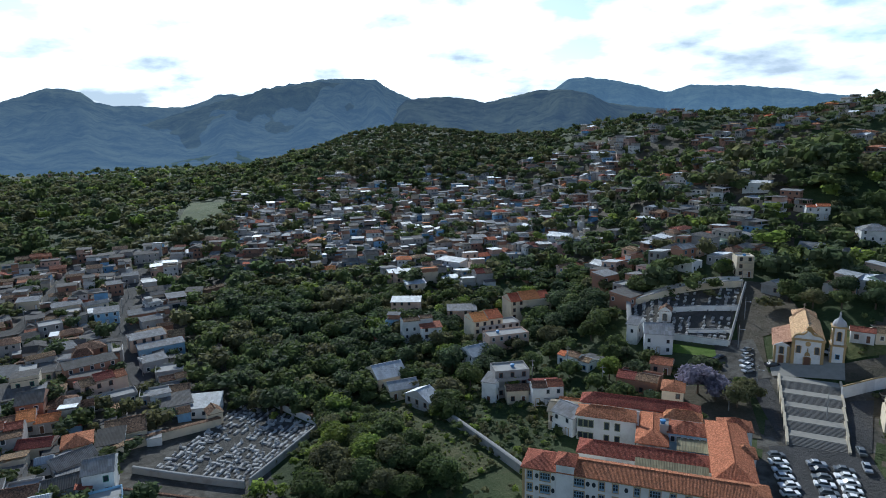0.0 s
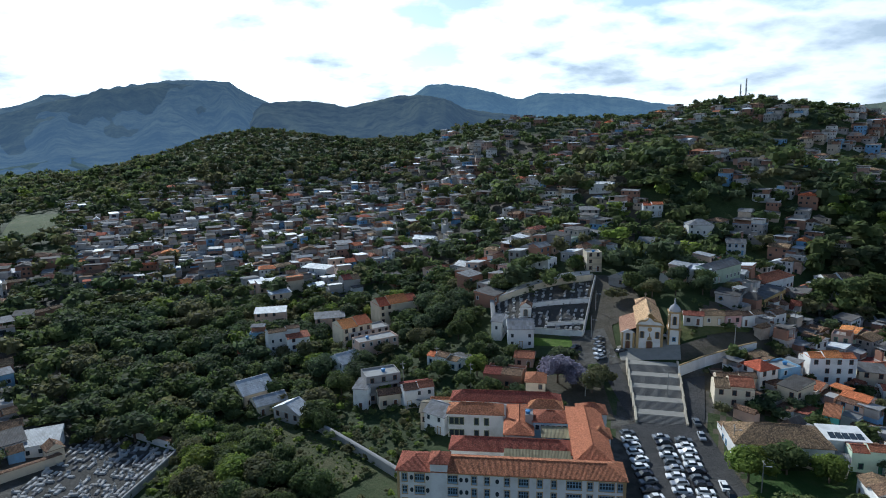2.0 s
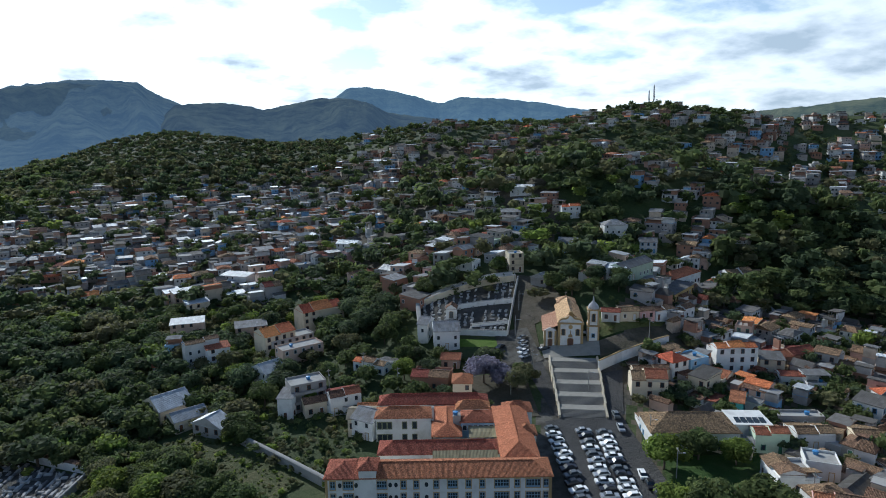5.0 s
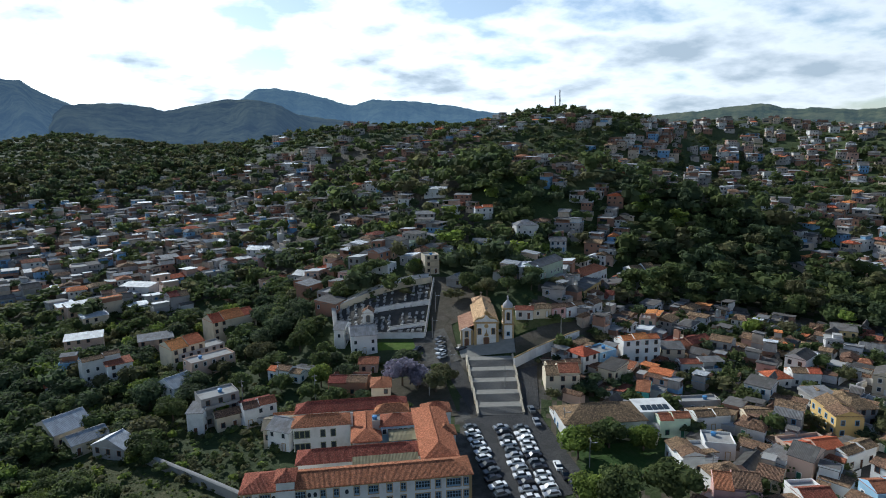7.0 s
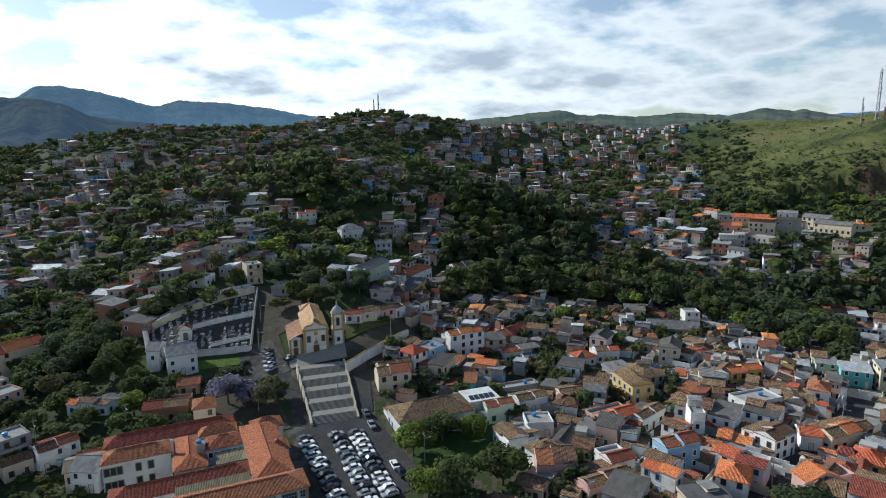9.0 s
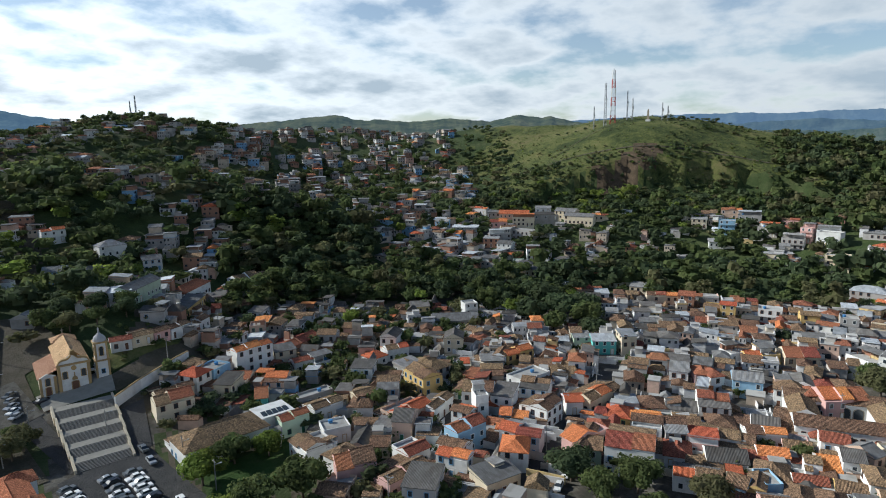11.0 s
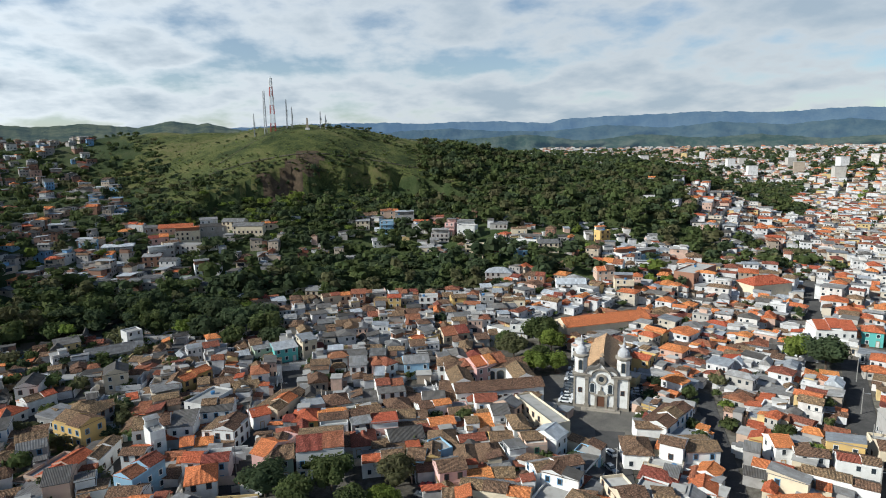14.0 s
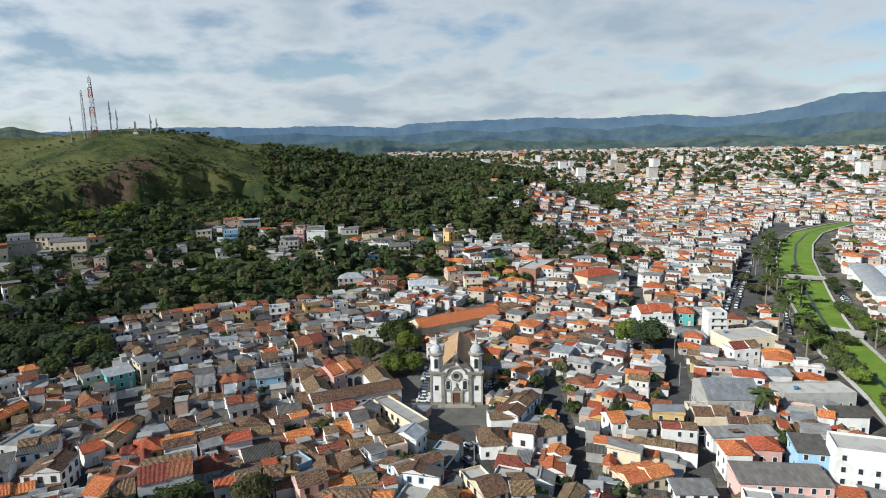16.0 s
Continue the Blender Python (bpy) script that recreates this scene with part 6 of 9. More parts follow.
lot(75.2, 209.2, 6.3, 9.4, 10.3, -16, 2, 6.9, "white", "sheet", "gable", "white")
lot(67.9, 173.9, 2.1, 6.0, 7.7, -23, 2, 6.0, "cream", "red", "hip", "brown")
lot(71.8, 194.6, 4.3, 6.4, 6.0, -27, 1, 3.4, "salmon", "red", "gable", "brown")
lot(35.3, 164.2, 0.1, 7.3, 8.6, -48, 2, 5.6, "white", "sheet", "gable", "white")

# below the church
lot(134.0, 189.7, 15.0, 6.4, 6.9, -32, 1, 3.4, "white", "old", "gable", "brown")
lot(139.9, 187.8, 15.1, 7.1, 6.9, -17, 1, 3.4, "cream", "old", "gable", "white")
lot(146.3, 186.9, 14.6, 6.2, 6.9, -5, 1, 3.4, "pink", "old", "gable", "brown")
lot(153.8, 186.9, 13.5, 8.9, 6.9, 4, 1, 3.4, "white", "old", "gable", "brown")
lot(164.4, 189.0, 11.5, 12.8, 6.9, 16, 1, 3.4, "white", "old", "gable", "white")
lot(136.0, 157.6, 4.9, 7.1, 7.7, 6, 2, 5.7, "white", "new", "hip", "brown")
lot(143.9, 157.6, 4.6, 7.9, 7.7, 4, 2, 5.6, "blue", "slab", "flat", "white")
lot(127.6, 158.6, 5.6, 11.6, 6.9, -23, 1, 2.9, "cream", "old", "gable", "brown")
lot(121.1, 150.6, 3.6, 10.8, 7.7, -28, 2, 5.6, "cream", "red", "hip", "brown")
lot(162.2, 158.5, 3.3, 14.3, 7.7, -17, 3, 8.6, "white", "new", "gable", "brown")
lot(174.9, 153.9, 1.9, 7.8, 6.9, -33, 2, 5.6, "cream", "sheet", "shed", "brown")
lot(189.5, 159.7, 1.4, 16.9, 11.2, -2, 1, 4.3, "brick", "red", "gable", "brown")
lot(173.1, 144.4, 1.2, 7.1, 6.9, -29, 1, 4.3, "white", "red", "gable", "white")
lot(177.4, 138.1, 0.9, 8.2, 6.0, -22, 1, 3.4, "white", "slab", "flat", "white")
lot(141.7, 134.7, 1.5, 3.5, 8.6, -50, 1, 4.3, "teal", "red", "gable", "white")
lot(115.8, 126.4, 0.9, 23.2, 12.0, -22, 1, 5.2, "white", "old", "hip", "blue")
lot(133.2, 116.3, 0.7, 8.6, 7.7, -26, 1, 5.2, "green", "red", "gable", "green")
lot(145.3, 113.6, 0.6, 10.0, 7.7, -22, 1, 4.3, "white", "old", "gable", "white")
lot(122.1, 118.3, 0.8, 12.2, 6.0, -50, 1, 2.9, "cream", "sheet", "shed", "brown")
lot(123.7, 100.7, 0.5, 9.3, 9.5, -114, 1, 4.3, "white", "old", "gable", "brown")
lot(119.7, 87.9, 0.4, 6.6, 7.7, -105, 2, 6.0, "white", "old", "hip", "brown")
lot(119.4, 84.7, 0.3, 10.1, 8.6, -43, 1, 5.2, "pink", "old", "hip", "blue")
lot(134.9, 101.6, 0.4, 7.6, 6.9, -40, 1, 4.3, "white", "slab", "flat", "white")
lot(150.8, 122.4, 0.8, 14.0, 4.3, -24, 1, 3.4, "grey", "slab", "flat", "white")
lot(158.2, 107.4, 0.5, 7.4, 7.7, -30, 1, 4.3, "cream", "old", "gable", "brown")
lot(153.0, 88.2, 0.4, 12.6, 9.5, -18, 1, 4.3, "salmon", "new", "gable", "brown")
lot(176.4, 94.8, 0.5, 12.8, 7.7, -120, 2, 6.0, "ochre", "old", "hip", "blue")
lot(190.2, 122.9, 0.7, 7.1, 6.9, -21, 1, 3.4, "white", "new", "hip", "white")
lot(199.5, 119.5, 0.7, 9.0, 7.7, -37, 1, 4.3, "white", "new", "gable", "white")
lot(188.2, 106.8, 0.5, 8.5, 7.7, -21, 1, 3.4, "grey", "sheet", "shed", "white")
lot(184.8, 94.8, 0.5, 9.0, 7.7, -23, 2, 5.6, "grey", "old", "hip", "brown")
lot(211.0, 74.3, 0.5, 12.4, 8.6, -33, 2, 5.6, "ochre", "new", "gable", "brown")
lot(189.9, 61.6, 0.4, 13.2, 7.7, -25, 2, 6.0, "white", "slab", "flat", "white")
lot(190.5, 59.0, 0.4, 9.8, 7.7, -40, 1, 3.4, "white", "red", "gable", "brown")
lot(169.6, 51.0, 0.3, 9.3, 9.5, -14, 2, 6.0, "white", "old", "gable", "brown")
lot(180.4, 44.1, 0.3, 5.1, 6.0, -62, 1, 4.3, "white", "new", "gable", "white")
lot(188.9, 39.5, 0.3, 16.5, 9.5, -23, 1, 4.3, "cream", "old", "gable", "brown")

# mansions and lanes
lot(155.0, 22.3, 0.2, 12.0, 14.6, -85, 2, 7.7, "white", "red", "gable", "blue")
lot(152.6, 33.4, 0.3, 3.0, 12.9, -92, 2, 6.9, "pink", "old", "gable", "white")
lot(154.1, 34.0, 0.3, 4.7, 12.9, -120, 2, 6.9, "pink", "new", "gable", "white")
lot(151.1, 31.1, 0.3, 4.0, 7.7, -80, 2, 6.0, "green", "old", "gable", "white")
lot(152.2, 53.8, 0.3, 4.6, 7.7, -95, 2, 6.0, "white", "red", "gable", "brown")
lot(151.5, 48.3, 0.3, 6.2, 7.7, -84, 2, 6.0, "white", "red", "gable", "blue")
lot(142.8, 49.7, 0.3, 6.9, 8.6, -75, 2, 5.6, "white", "new", "hip", "brown")
lot(145.1, 65.1, 0.3, 10.1, 6.0, -25, 2, 6.9, "blue", "red", "shed", "white")
lot(138.2, 64.9, 0.3, 7.1, 6.9, -91, 2, 5.6, "white", "old", "gable", "brown")
lot(132.8, 61.9, 0.3, 8.8, 6.9, -92, 2, 5.6, "white", "new", "gable", "blue")
lot(157.9, 70.8, 0.3, 5.9, 6.9, -93, 2, 5.6, "white", "new", "gable", "brown")
lot(160.6, 82.8, 0.4, 11.3, 7.7, -4, 1, 4.3, "white", "old", "gable", "brown")
lot(163.9, 68.5, 0.3, 3.9, 6.0, -53, 3, 8.3, "white", "slab", "flat", "white")
lot(132.7, 75.5, 0.3, 6.9, 7.7, -23, 1, 4.3, "white", "old", "gable", "white")
lot(121.3, 72.1, 0.3, 12.6, 6.9, -20, 1, 4.3, "pink", "old", "gable", "brown")
lot(130.0, 50.5, 0.3, 9.9, 7.7, -33, 1, 4.3, "cream", "sheet", "shed", "brown")
lot(150.5, 6.0, 0.2, 10.9, 6.9, -84, 1, 4.3, "white", "old", "gable", "white")
lot(149.7, -3.2, 0.2, 4.1, 6.0, -101, 1, 4.3, "blue", "old", "gable", "white")
lot(151.1, -7.1, 0.2, 3.7, 6.9, -95, 1, 4.3, "ochre", "old", "gable", "brown")
lot(154.0, -9.3, 0.2, 4.1, 6.9, -65, 1, 4.3, "blue", "slab", "flat", "white")
lot(180.6, -8.9, 0.3, 10.2, 6.9, -76, 1, 4.3, "white", "old", "gable", "brown")
lot(215.7, 9.3, 0.4, 4.7, 7.7, -76, 2, 6.0, "pink", "red", "hip", "white")
lot(215.0, 6.1, 0.4, 5.0, 7.7, -53, 2, 6.0, "white", "red", "hip", "brown")
lot(215.5, -4.8, 0.3, 9.0, 7.7, -86, 2, 6.0, "blue", "sheet", "gable", "white")
lot(212.4, -16.9, 0.3, 8.7, 7.7, -92, 2, 6.0, "white", "old", "hip", "brown")
lot(210.5, -22.1, 0.3, 4.8, 6.9, -66, 2, 6.0, "pink", "red", "hip", "white")
lot(211.1, -29.8, 0.3, 13.6, 9.5, -63, 2, 6.0, "pink", "red", "hip", "white")
lot(240.7, 0.3, 0.4, 5.8, 6.9, -51, 2, 6.0, "white", "slab", "flat", "white")
lot(241.6, -5.5, 0.4, 5.2, 6.9, -63, 2, 6.0, "ochre", "new", "gable", "brown")
lot(243.4, -10.8, 0.4, 6.9, 6.9, -56, 2, 6.0, "ochre", "slab", "flat", "white")
lot(247.1, -21.1, 0.4, 11.4, 10.3, -74, 2, 6.0, "cream", "red", "hip", "brown")
lot(258.7, -44.6, 0.6, 11.4, 8.6, -140, 1, 3.4, "white", "slab", "flat", "white")
lot(256.9, -51.9, 0.6, 7.6, 9.5, -112, 2, 5.6, "white", "slab", "flat", "white")
lot(238.4, 46.6, 0.5, 9.0, 7.5, -68, 2, 5.4, "teal", "zinc", "shed", "white")
lot(240.2, 55.9, 0.5, 6.6, 7.0, -66, 2, 5.0, "green", "sheet", "shed", "white")
lot(240.7, 38.1, 0.5, 5.8, 7.5, -62, 3, 7.8, "cream", "zinc", "shed", "brown")

# by the twin-towered church
lot(169.9, -40.7, 0.2, 5.4, 22.4, -72, 2, 6.0, "cream", "slab", "flat", "brown")
lot(139.5, -36.9, 0.2, 12.6, 6.9, -79, 2, 5.6, "white", "red", "gable", "blue")
lot(148.1, -61.1, 0.1, 7.2, 9.5, -103, 1, 4.3, "white", "old", "hip", "white")
lot(144.2, -69.7, 0.1, 5.7, 7.7, -126, 2, 7.7, "white", "old", "gable", "brown")
lot(144.9, -76.0, 0.1, 8.4, 9.5, -93, 2, 6.0, "white", "old", "gable", "blue")
lot(159.2, -68.9, 0.1, 7.4, 7.7, -102, 1, 5.2, "white", "old", "gable", "white")
lot(163.0, -75.8, 0.1, 18.2, 8.6, -48, 2, 5.6, "white", "old", "gable", "blue")
lot(126.0, -49.8, 0.1, 5.9, 13.8, -84, 2, 5.6, "cream", "old", "gable", "brown")
lot(122.1, -57.5, 0.1, 4.9, 10.3, -105, 2, 5.6, "grey", "old", "gable", "brown")
lot(209.9, -88.4, 0.2, 6.1, 8.6, -134, 2, 6.0, "ochre", "new", "gable", "white")
lot(255.3, -88.2, 0.6, 40.5, 11.2, -78, 1, 6.0, "cream", "new", "gable", "brown")
lot(328.3, -165.8, 3.1, 31.7, 11.2, -48, 3, 8.3, "brick", "slab", "flat", "brown")
lot(302.9, -190.5, 1.0, 23.8, 12.9, -79, 3, 8.3, "cream", "new", "hip", "white")
lot(292.1, -263.7, 0.2, 18.8, 11.2, -113, 2, 6.0, "white", "old", "hip", "white")
lot(146.4, -139.6, 0.1, 15.6, 15.5, -113, 1, 7.0, "grey", "zinc", "gable", "white")
lot(140.3, -127.6, 0.1, 10.3, 11.5, -114, 1, 5.0, "cream", "old", "gable", "brown")
lot(131.8, -133.8, 0.1, 11.6, 8.2, -119, 1, 4.6, "grey", "old", "gable", "brown")
lot(98.6, -136.4, 0.1, 14.0, 9.0, -127, 4, 12.4, "white", "slab", "flat", "white")
lot(108.2, -130.2, 0.1, 7.3, 8.6, -122, 3, 8.6, "blue", "dark", "shed", "white")
lot(115.0, -122.9, 0.1, 6.6, 6.8, -116, 2, 7.2, "pink", "new", "hip", "white")
lot(115.8, -114.4, 0.1, 6.2, 7.0, -113, 2, 7.2, "white", "new", "hip", "white")
lot(103.4, -116.1, 0.1, 20.5, 8.4, -115, 2, 5.8, "pink", "dark", "shed", "white")
lot(116.5, -86.7, 0.1, 12.0, 9.2, -92, 2, 5.8, "cream", "new", "gable", "brown")
lot(106.4, -93.7, 0.1, 9.2, 5.6, -111, 2, 5.6, "white", "sheet", "shed", "brown")
lot(128.5, -103.4, 0.1, 16.0, 6.8, -128, 1, 4.4, "white", "old", "gable", "brown")
lot(140.7, -168.5, 0.1, 22.5, 9.4, -109, 1, 5.4, "concrete", "slab", "flat", "white")
lot(123.7, -162.4, 0.1, 9.4, 6.0, -113, 1, 5.4, "white", "dark", "shed", "white")
lot(125.6, -126.0, 0.1, 18.0, 5.2, -106, 1, 4.8, "white", "sheet", "shed", "white")
lot(155.2, -168.4, 0.1, 9.4, 5.2, -114, 1, 5.4, "white", "zinc", "shed", "white")
lot(201.5, -184.0, 0.1, 7.3, 7.7, -112, 5, 13.7, "white", "slab", "flat", "white")
lot(187.7, -186.5, 0.1, 21.0, 12.5, -97, 2, 7.4, "cream", "slab", "flat", "white")
lot(178.0, -176.0, 0.1, 11.0, 7.0, -97, 2, 6.6, "white", "new", "hip", "white")
lot(232.5, -176.5, 0.2, 15.0, 11.2, -105, 2, 6.9, "white", "new", "hip", "white")
lot(228.2, -191.3, 0.2, 7.3, 7.7, -125, 2, 6.0, "teal", "new", "hip", "white")
lot(143.7, -97.5, 0.1, 4.3, 6.9, -97, 2, 6.0, "white", "new", "gable", "white")
lot(139.4, -103.0, 0.1, 7.4, 7.7, -110, 2, 5.6, "white", "new", "gable", "white")
lot(134.1, -111.8, 0.1, 9.2, 7.7, -120, 2, 5.6, "white", "red", "gable", "white")
lot(132.9, -21.3, 0.2, 16.8, 6.9, -110, 1, 4.3, "cream", "old", "gable", "brown")
lot(337.0, -118.6, 8.8, 17.1, 8.6, -120, 2, 6.0, "white", "new", "hip", "blue")
lot(317.0, -92.9, 5.1, 8.8, 7.7, -121, 2, 6.0, "white", "sheet", "hip", "brown")

# hillsides
hill_lot(203.5, 287.8, 25.1, 12.8, 9.9, -19, 3, 8.3, "white", "sheet", "hip", "white")
hill_lot(170.2, 279.9, 23.1, 10.2, 8.1, -42, 2, 5.6, "blue", "sheet", "gable", "white")
hill_lot(181.9, 271.2, 21.7, 14.3, 8.1, 6, 2, 5.6, "grey", "sheet", "hip", "brown")
hill_lot(212.8, 269.9, 20.8, 8.9, 8.1, -33, 2, 5.6, "white", "sheet", "gable", "blue")
hill_lot(124.0, 250.5, 22.7, 6.7, 7.2, -11, 3, 8.3, "cream", "slab", "flat", "brown")
hill_lot(104.2, 261.8, 22.7, 12.2, 7.2, -56, 1, 4.0, "white", "slab", "flat", "white")
hill_lot(240.3, 232.1, 9.6, 17.9, 11.7, -15, 1, 4.0, "white", "old", "hip", "white")
hill_lot(199.3, 229.8, 12.9, 25.5, 9.0, 21, 2, 5.6, "white", "red", "hip", "brown")
hill_lot(163.4, 217.9, 21.6, 24.2, 8.1, 24, 2, 5.6, "green", "sheet", "gable", "white")
hill_lot(153.2, 215.2, 23.6, 8.1, 7.2, -23, 2, 5.6, "white", "zinc", "shed", "white")
hill_lot(179.4, 208.1, 13.2, 24.4, 7.2, 30, 1, 4.0, "ochre", "sheet", "shed", "brown")
hill_lot(70.7, 369.8, 14.6, 13.4, 8.1, -39, 2, 5.6, "white", "zinc", "gable", "white")
hill_lot(84.4, 356.4, 15.8, 15.1, 8.1, -54, 1, 4.0, "white", "sheet", "shed", "white")
hill_lot(4.3, 351.0, 5.1, 16.7, 8.1, -38, 2, 5.6, "white", "zinc", "shed", "white")
hill_lot(159.7, 328.3, 33.6, 10.9, 9.0, -21, 2, 5.6, "grey", "sheet", "shed", "brown")
hill_lot(183.8, 360.9, 45.2, 13.9, 9.0, -39, 1, 4.8, "white", "zinc", "shed", "white")
hill_lot(194.3, 319.1, 34.9, 10.9, 8.1, -19, 2, 5.6, "white", "new", "gable", "white")
hill_lot(147.1, 586.3, 54.3, 23.4, 8.1, -51, 1, 4.0, "white", "zinc", "shed", "white")
hill_lot(351.9, 117.1, 4.2, 9.8, 7.2, -74, 2, 5.6, "cream", "sheet", "hip", "white")
hill_lot(256.8, 112.4, 1.0, 6.3, 6.3, -46, 3, 8.3, "white", "slab", "flat", "white")
hill_lot(247.2, 115.5, 0.9, 20.6, 9.9, -60, 1, 3.2, "concrete", "sheet", "gable", "brown")
hill_lot(317.0, 116.5, 2.0, 4.9, 6.3, -72, 1, 4.0, "cream", "sheet", "hip", "brown")
hill_lot(426.3, 101.6, 23.8, 20.4, 8.1, -95, 2, 5.6, "cream", "sheet", "gable", "brown")
hill_lot(436.5, 8.4, 21.1, 9.8, 8.1, -89, 3, 8.3, "blue", "slab", "flat", "white")
hill_lot(409.7, -46.3, 19.9, 12.2, 8.1, -113, 3, 8.3, "white", "slab", "flat", "white")
hill_lot(419.9, -35.9, 20.9, 6.5, 7.2, -112, 3, 8.3, "pink", "slab", "flat", "white")
hill_lot(378.4, -47.1, 11.9, 11.4, 8.1, -104, 3, 8.3, "cream", "slab", "flat", "brown")
hill_lot(339.4, -56.4, 5.3, 15.1, 9.0, -108, 2, 5.6, "grey", "zinc", "hip", "brown")
hill_lot(320.0, -73.1, 4.3, 9.3, 7.2, -111, 3, 8.3, "brick", "red", "shed", "white")
hill_lot(312.8, -89.9, 4.2, 15.2, 9.0, -100, 2, 5.6, "white", "zinc", "gable", "white")
hill_lot(327.6, -112.9, 7.2, 9.8, 8.1, -92, 2, 5.6, "salmon", "new", "hip", "white")
hill_lot(306.1, -116.2, 4.0, 9.7, 8.1, -105, 3, 8.3, "cream", "slab", "flat", "white")
hill_lot(359.5, -138.1, 10.5, 14.3, 8.1, -73, 2, 5.6, "white", "slab", "flat", "blue")
hill_lot(364.8, -153.2, 8.8, 16.7, 8.1, -69, 2, 5.6, "blue", "slab", "flat", "white")
hill_lot(397.2, -134.9, 16.3, 7.7, 7.2, -74, 3, 8.3, "ochre", "slab", "flat", "brown")
hill_lot(370.3, -91.3, 15.9, 12.8, 8.1, -94, 2, 5.6, "cream", "sheet", "gable", "brown")
hill_lot(403.2, 178.9, 15.4, 18.3, 8.1, -78, 2, 5.6, "grey", "zinc", "shed", "white")
hill_lot(440.2, 183.2, 25.1, 16.6, 8.1, -99, 1, 4.0, "white", "new", "gable", "white")
hill_lot(405.6, 134.6, 15.4, 16.5, 8.1, -102, 2, 6.4, "grey", "slab", "flat", "brown")
hill_lot(347.7, 110.7, 3.8, 7.3, 6.3, -99, 1, 4.0, "cream", "sheet", "hip", "brown")
hill_lot(382.7, 140.4, 9.5, 10.2, 7.2, -95, 2, 5.6, "white", "sheet", "gable", "white")
hill_lot(407.3, 198.6, 18.1, 10.1, 7.2, -87, 2, 5.6, "blue", "sheet", "gable", "white")
hill_lot(432.4, -15.6, 21.3, 11.2, 8.1, -104, 2, 5.6, "grey", "slab", "flat", "white")
hill_lot(441.9, 25.4, 23.8, 9.6, 7.2, -89, 2, 5.6, "cream", "sheet", "shed", "brown")
hill_lot(433.8, 112.9, 27.0, 15.4, 8.1, -100, 2, 5.6, "cream", "sheet", "gable", "brown")
hill_lot(377.6, -81.6, 17.0, 14.3, 8.1, -120, 2, 5.6, "white", "slab", "flat", "white")

# houses along the foot of the woods
lot(344.1, 58.3, 2.5, 13.1, 8.2, -76, 1, 3.4, "white", "sheet", "shed", "brown")
lot(328.3, 46.2, 1.5, 8.7, 8.2, -90, 2, 6.0, "cream", "sheet", "shed", "brown")
lot(314.9, 33.6, 1.1, 14.6, 8.2, -75, 2, 6.0, "cream", "red", "gable", "brown")
lot(309.1, 21.5, 1.0, 7.0, 7.0, -89, 3, 8.6, "brick", "red", "shed", "white")
lot(302.8, 9.5, 0.9, 6.8, 8.2, -94, 2, 6.0, "ochre", "old", "gable", "brown")
lot(299.7, 3.0, 0.8, 6.3, 7.6, -92, 3, 8.6, "ochre", "new", "gable", "white")
lot(296.7, -13.7, 0.9, 9.3, 7.0, -93, 3, 8.6, "white", "slab", "flat", "brown")
lot(294.1, -20.4, 0.9, 5.5, 8.2, -85, 2, 6.0, "salmon", "old", "gable", "white")
lot(295.0, -28.2, 1.0, 7.0, 9.0, -86, 3, 8.6, "ochre", "new", "gable", "brown")
lot(290.1, -34.9, 1.0, 7.6, 7.6, -103, 2, 6.0, "white", "red", "gable", "white")
lot(292.9, -42.3, 1.2, 6.6, 7.0, -93, 3, 8.6, "grey", "slab", "flat", "white")
lot(291.8, -55.4, 1.5, 11.1, 7.0, -99, 2, 6.0, "cream", "old", "gable", "white")
lot(322.4, 73.3, 1.6, 17.3, 8.2, -68, 1, 3.4, "salmon", "red", "gable", "white")
lot(324.6, 82.6, 1.8, 8.4, 8.2, -70, 1, 3.4, "white", "zinc", "shed", "brown")

# hamlet over the wooded bank, and the row above the town
hill_lot(435.1, 167.3, 25.9, 13.1, 8.2, -76, 1, 3.4, "grey", "sheet", "shed", "brown")
hill_lot(433.6, 152.6, 26.0, 21.5, 9.0, -76, 1, 3.4, "salmon", "new", "gable", "white")
hill_lot(419.6, 159.8, 20.9, 12.6, 7.0, -70, 1, 3.4, "pink", "new", "hip", "brown")
hill_lot(421.8, 141.3, 22.2, 15.3, 7.0, -76, 2, 6.0, "cream", "slab", "flat", "brown")
hill_lot(396.3, 150.0, 13.6, 14.6, 7.6, -63, 2, 6.0, "grey", "zinc", "flat", "brown")
hill_lot(375.3, 119.0, 7.9, 8.9, 7.0, -66, 2, 6.0, "white", "zinc", "flat", "brown")
hill_lot(362.0, 124.5, 5.7, 6.2, 7.6, -77, 1, 3.4, "green", "slab", "flat", "brown")
hill_lot(433.1, 92.2, 27.0, 16.6, 7.0, -71, 1, 3.4, "cream", "red", "gable", "brown")
hill_lot(432.4, 128.1, 26.6, 16.9, 9.0, -73, 1, 3.4, "grey", "dark", "shed", "white")
hill_lot(440.8, 132.6, 30.3, 11.5, 7.6, -73, 1, 3.4, "white", "sheet", "shed", "white")
hill_lot(388.5, 152.7, 11.6, 10.4, 8.2, -77, 2, 6.0, "brick", "sheet", "shed", "brown")
hill_lot(412.0, 149.5, 18.3, 11.0, 8.2, -63, 1, 3.4, "cream", "old", "gable", "white")
hill_lot(455.9, 20.4, 28.1, 10.3, 9.0, -88, 1, 3.4, "grey", "old", "shed", "brown")
hill_lot(449.8, -4.6, 25.6, 14.0, 9.0, -91, 2, 6.0, "grey", "sheet", "flat", "white")
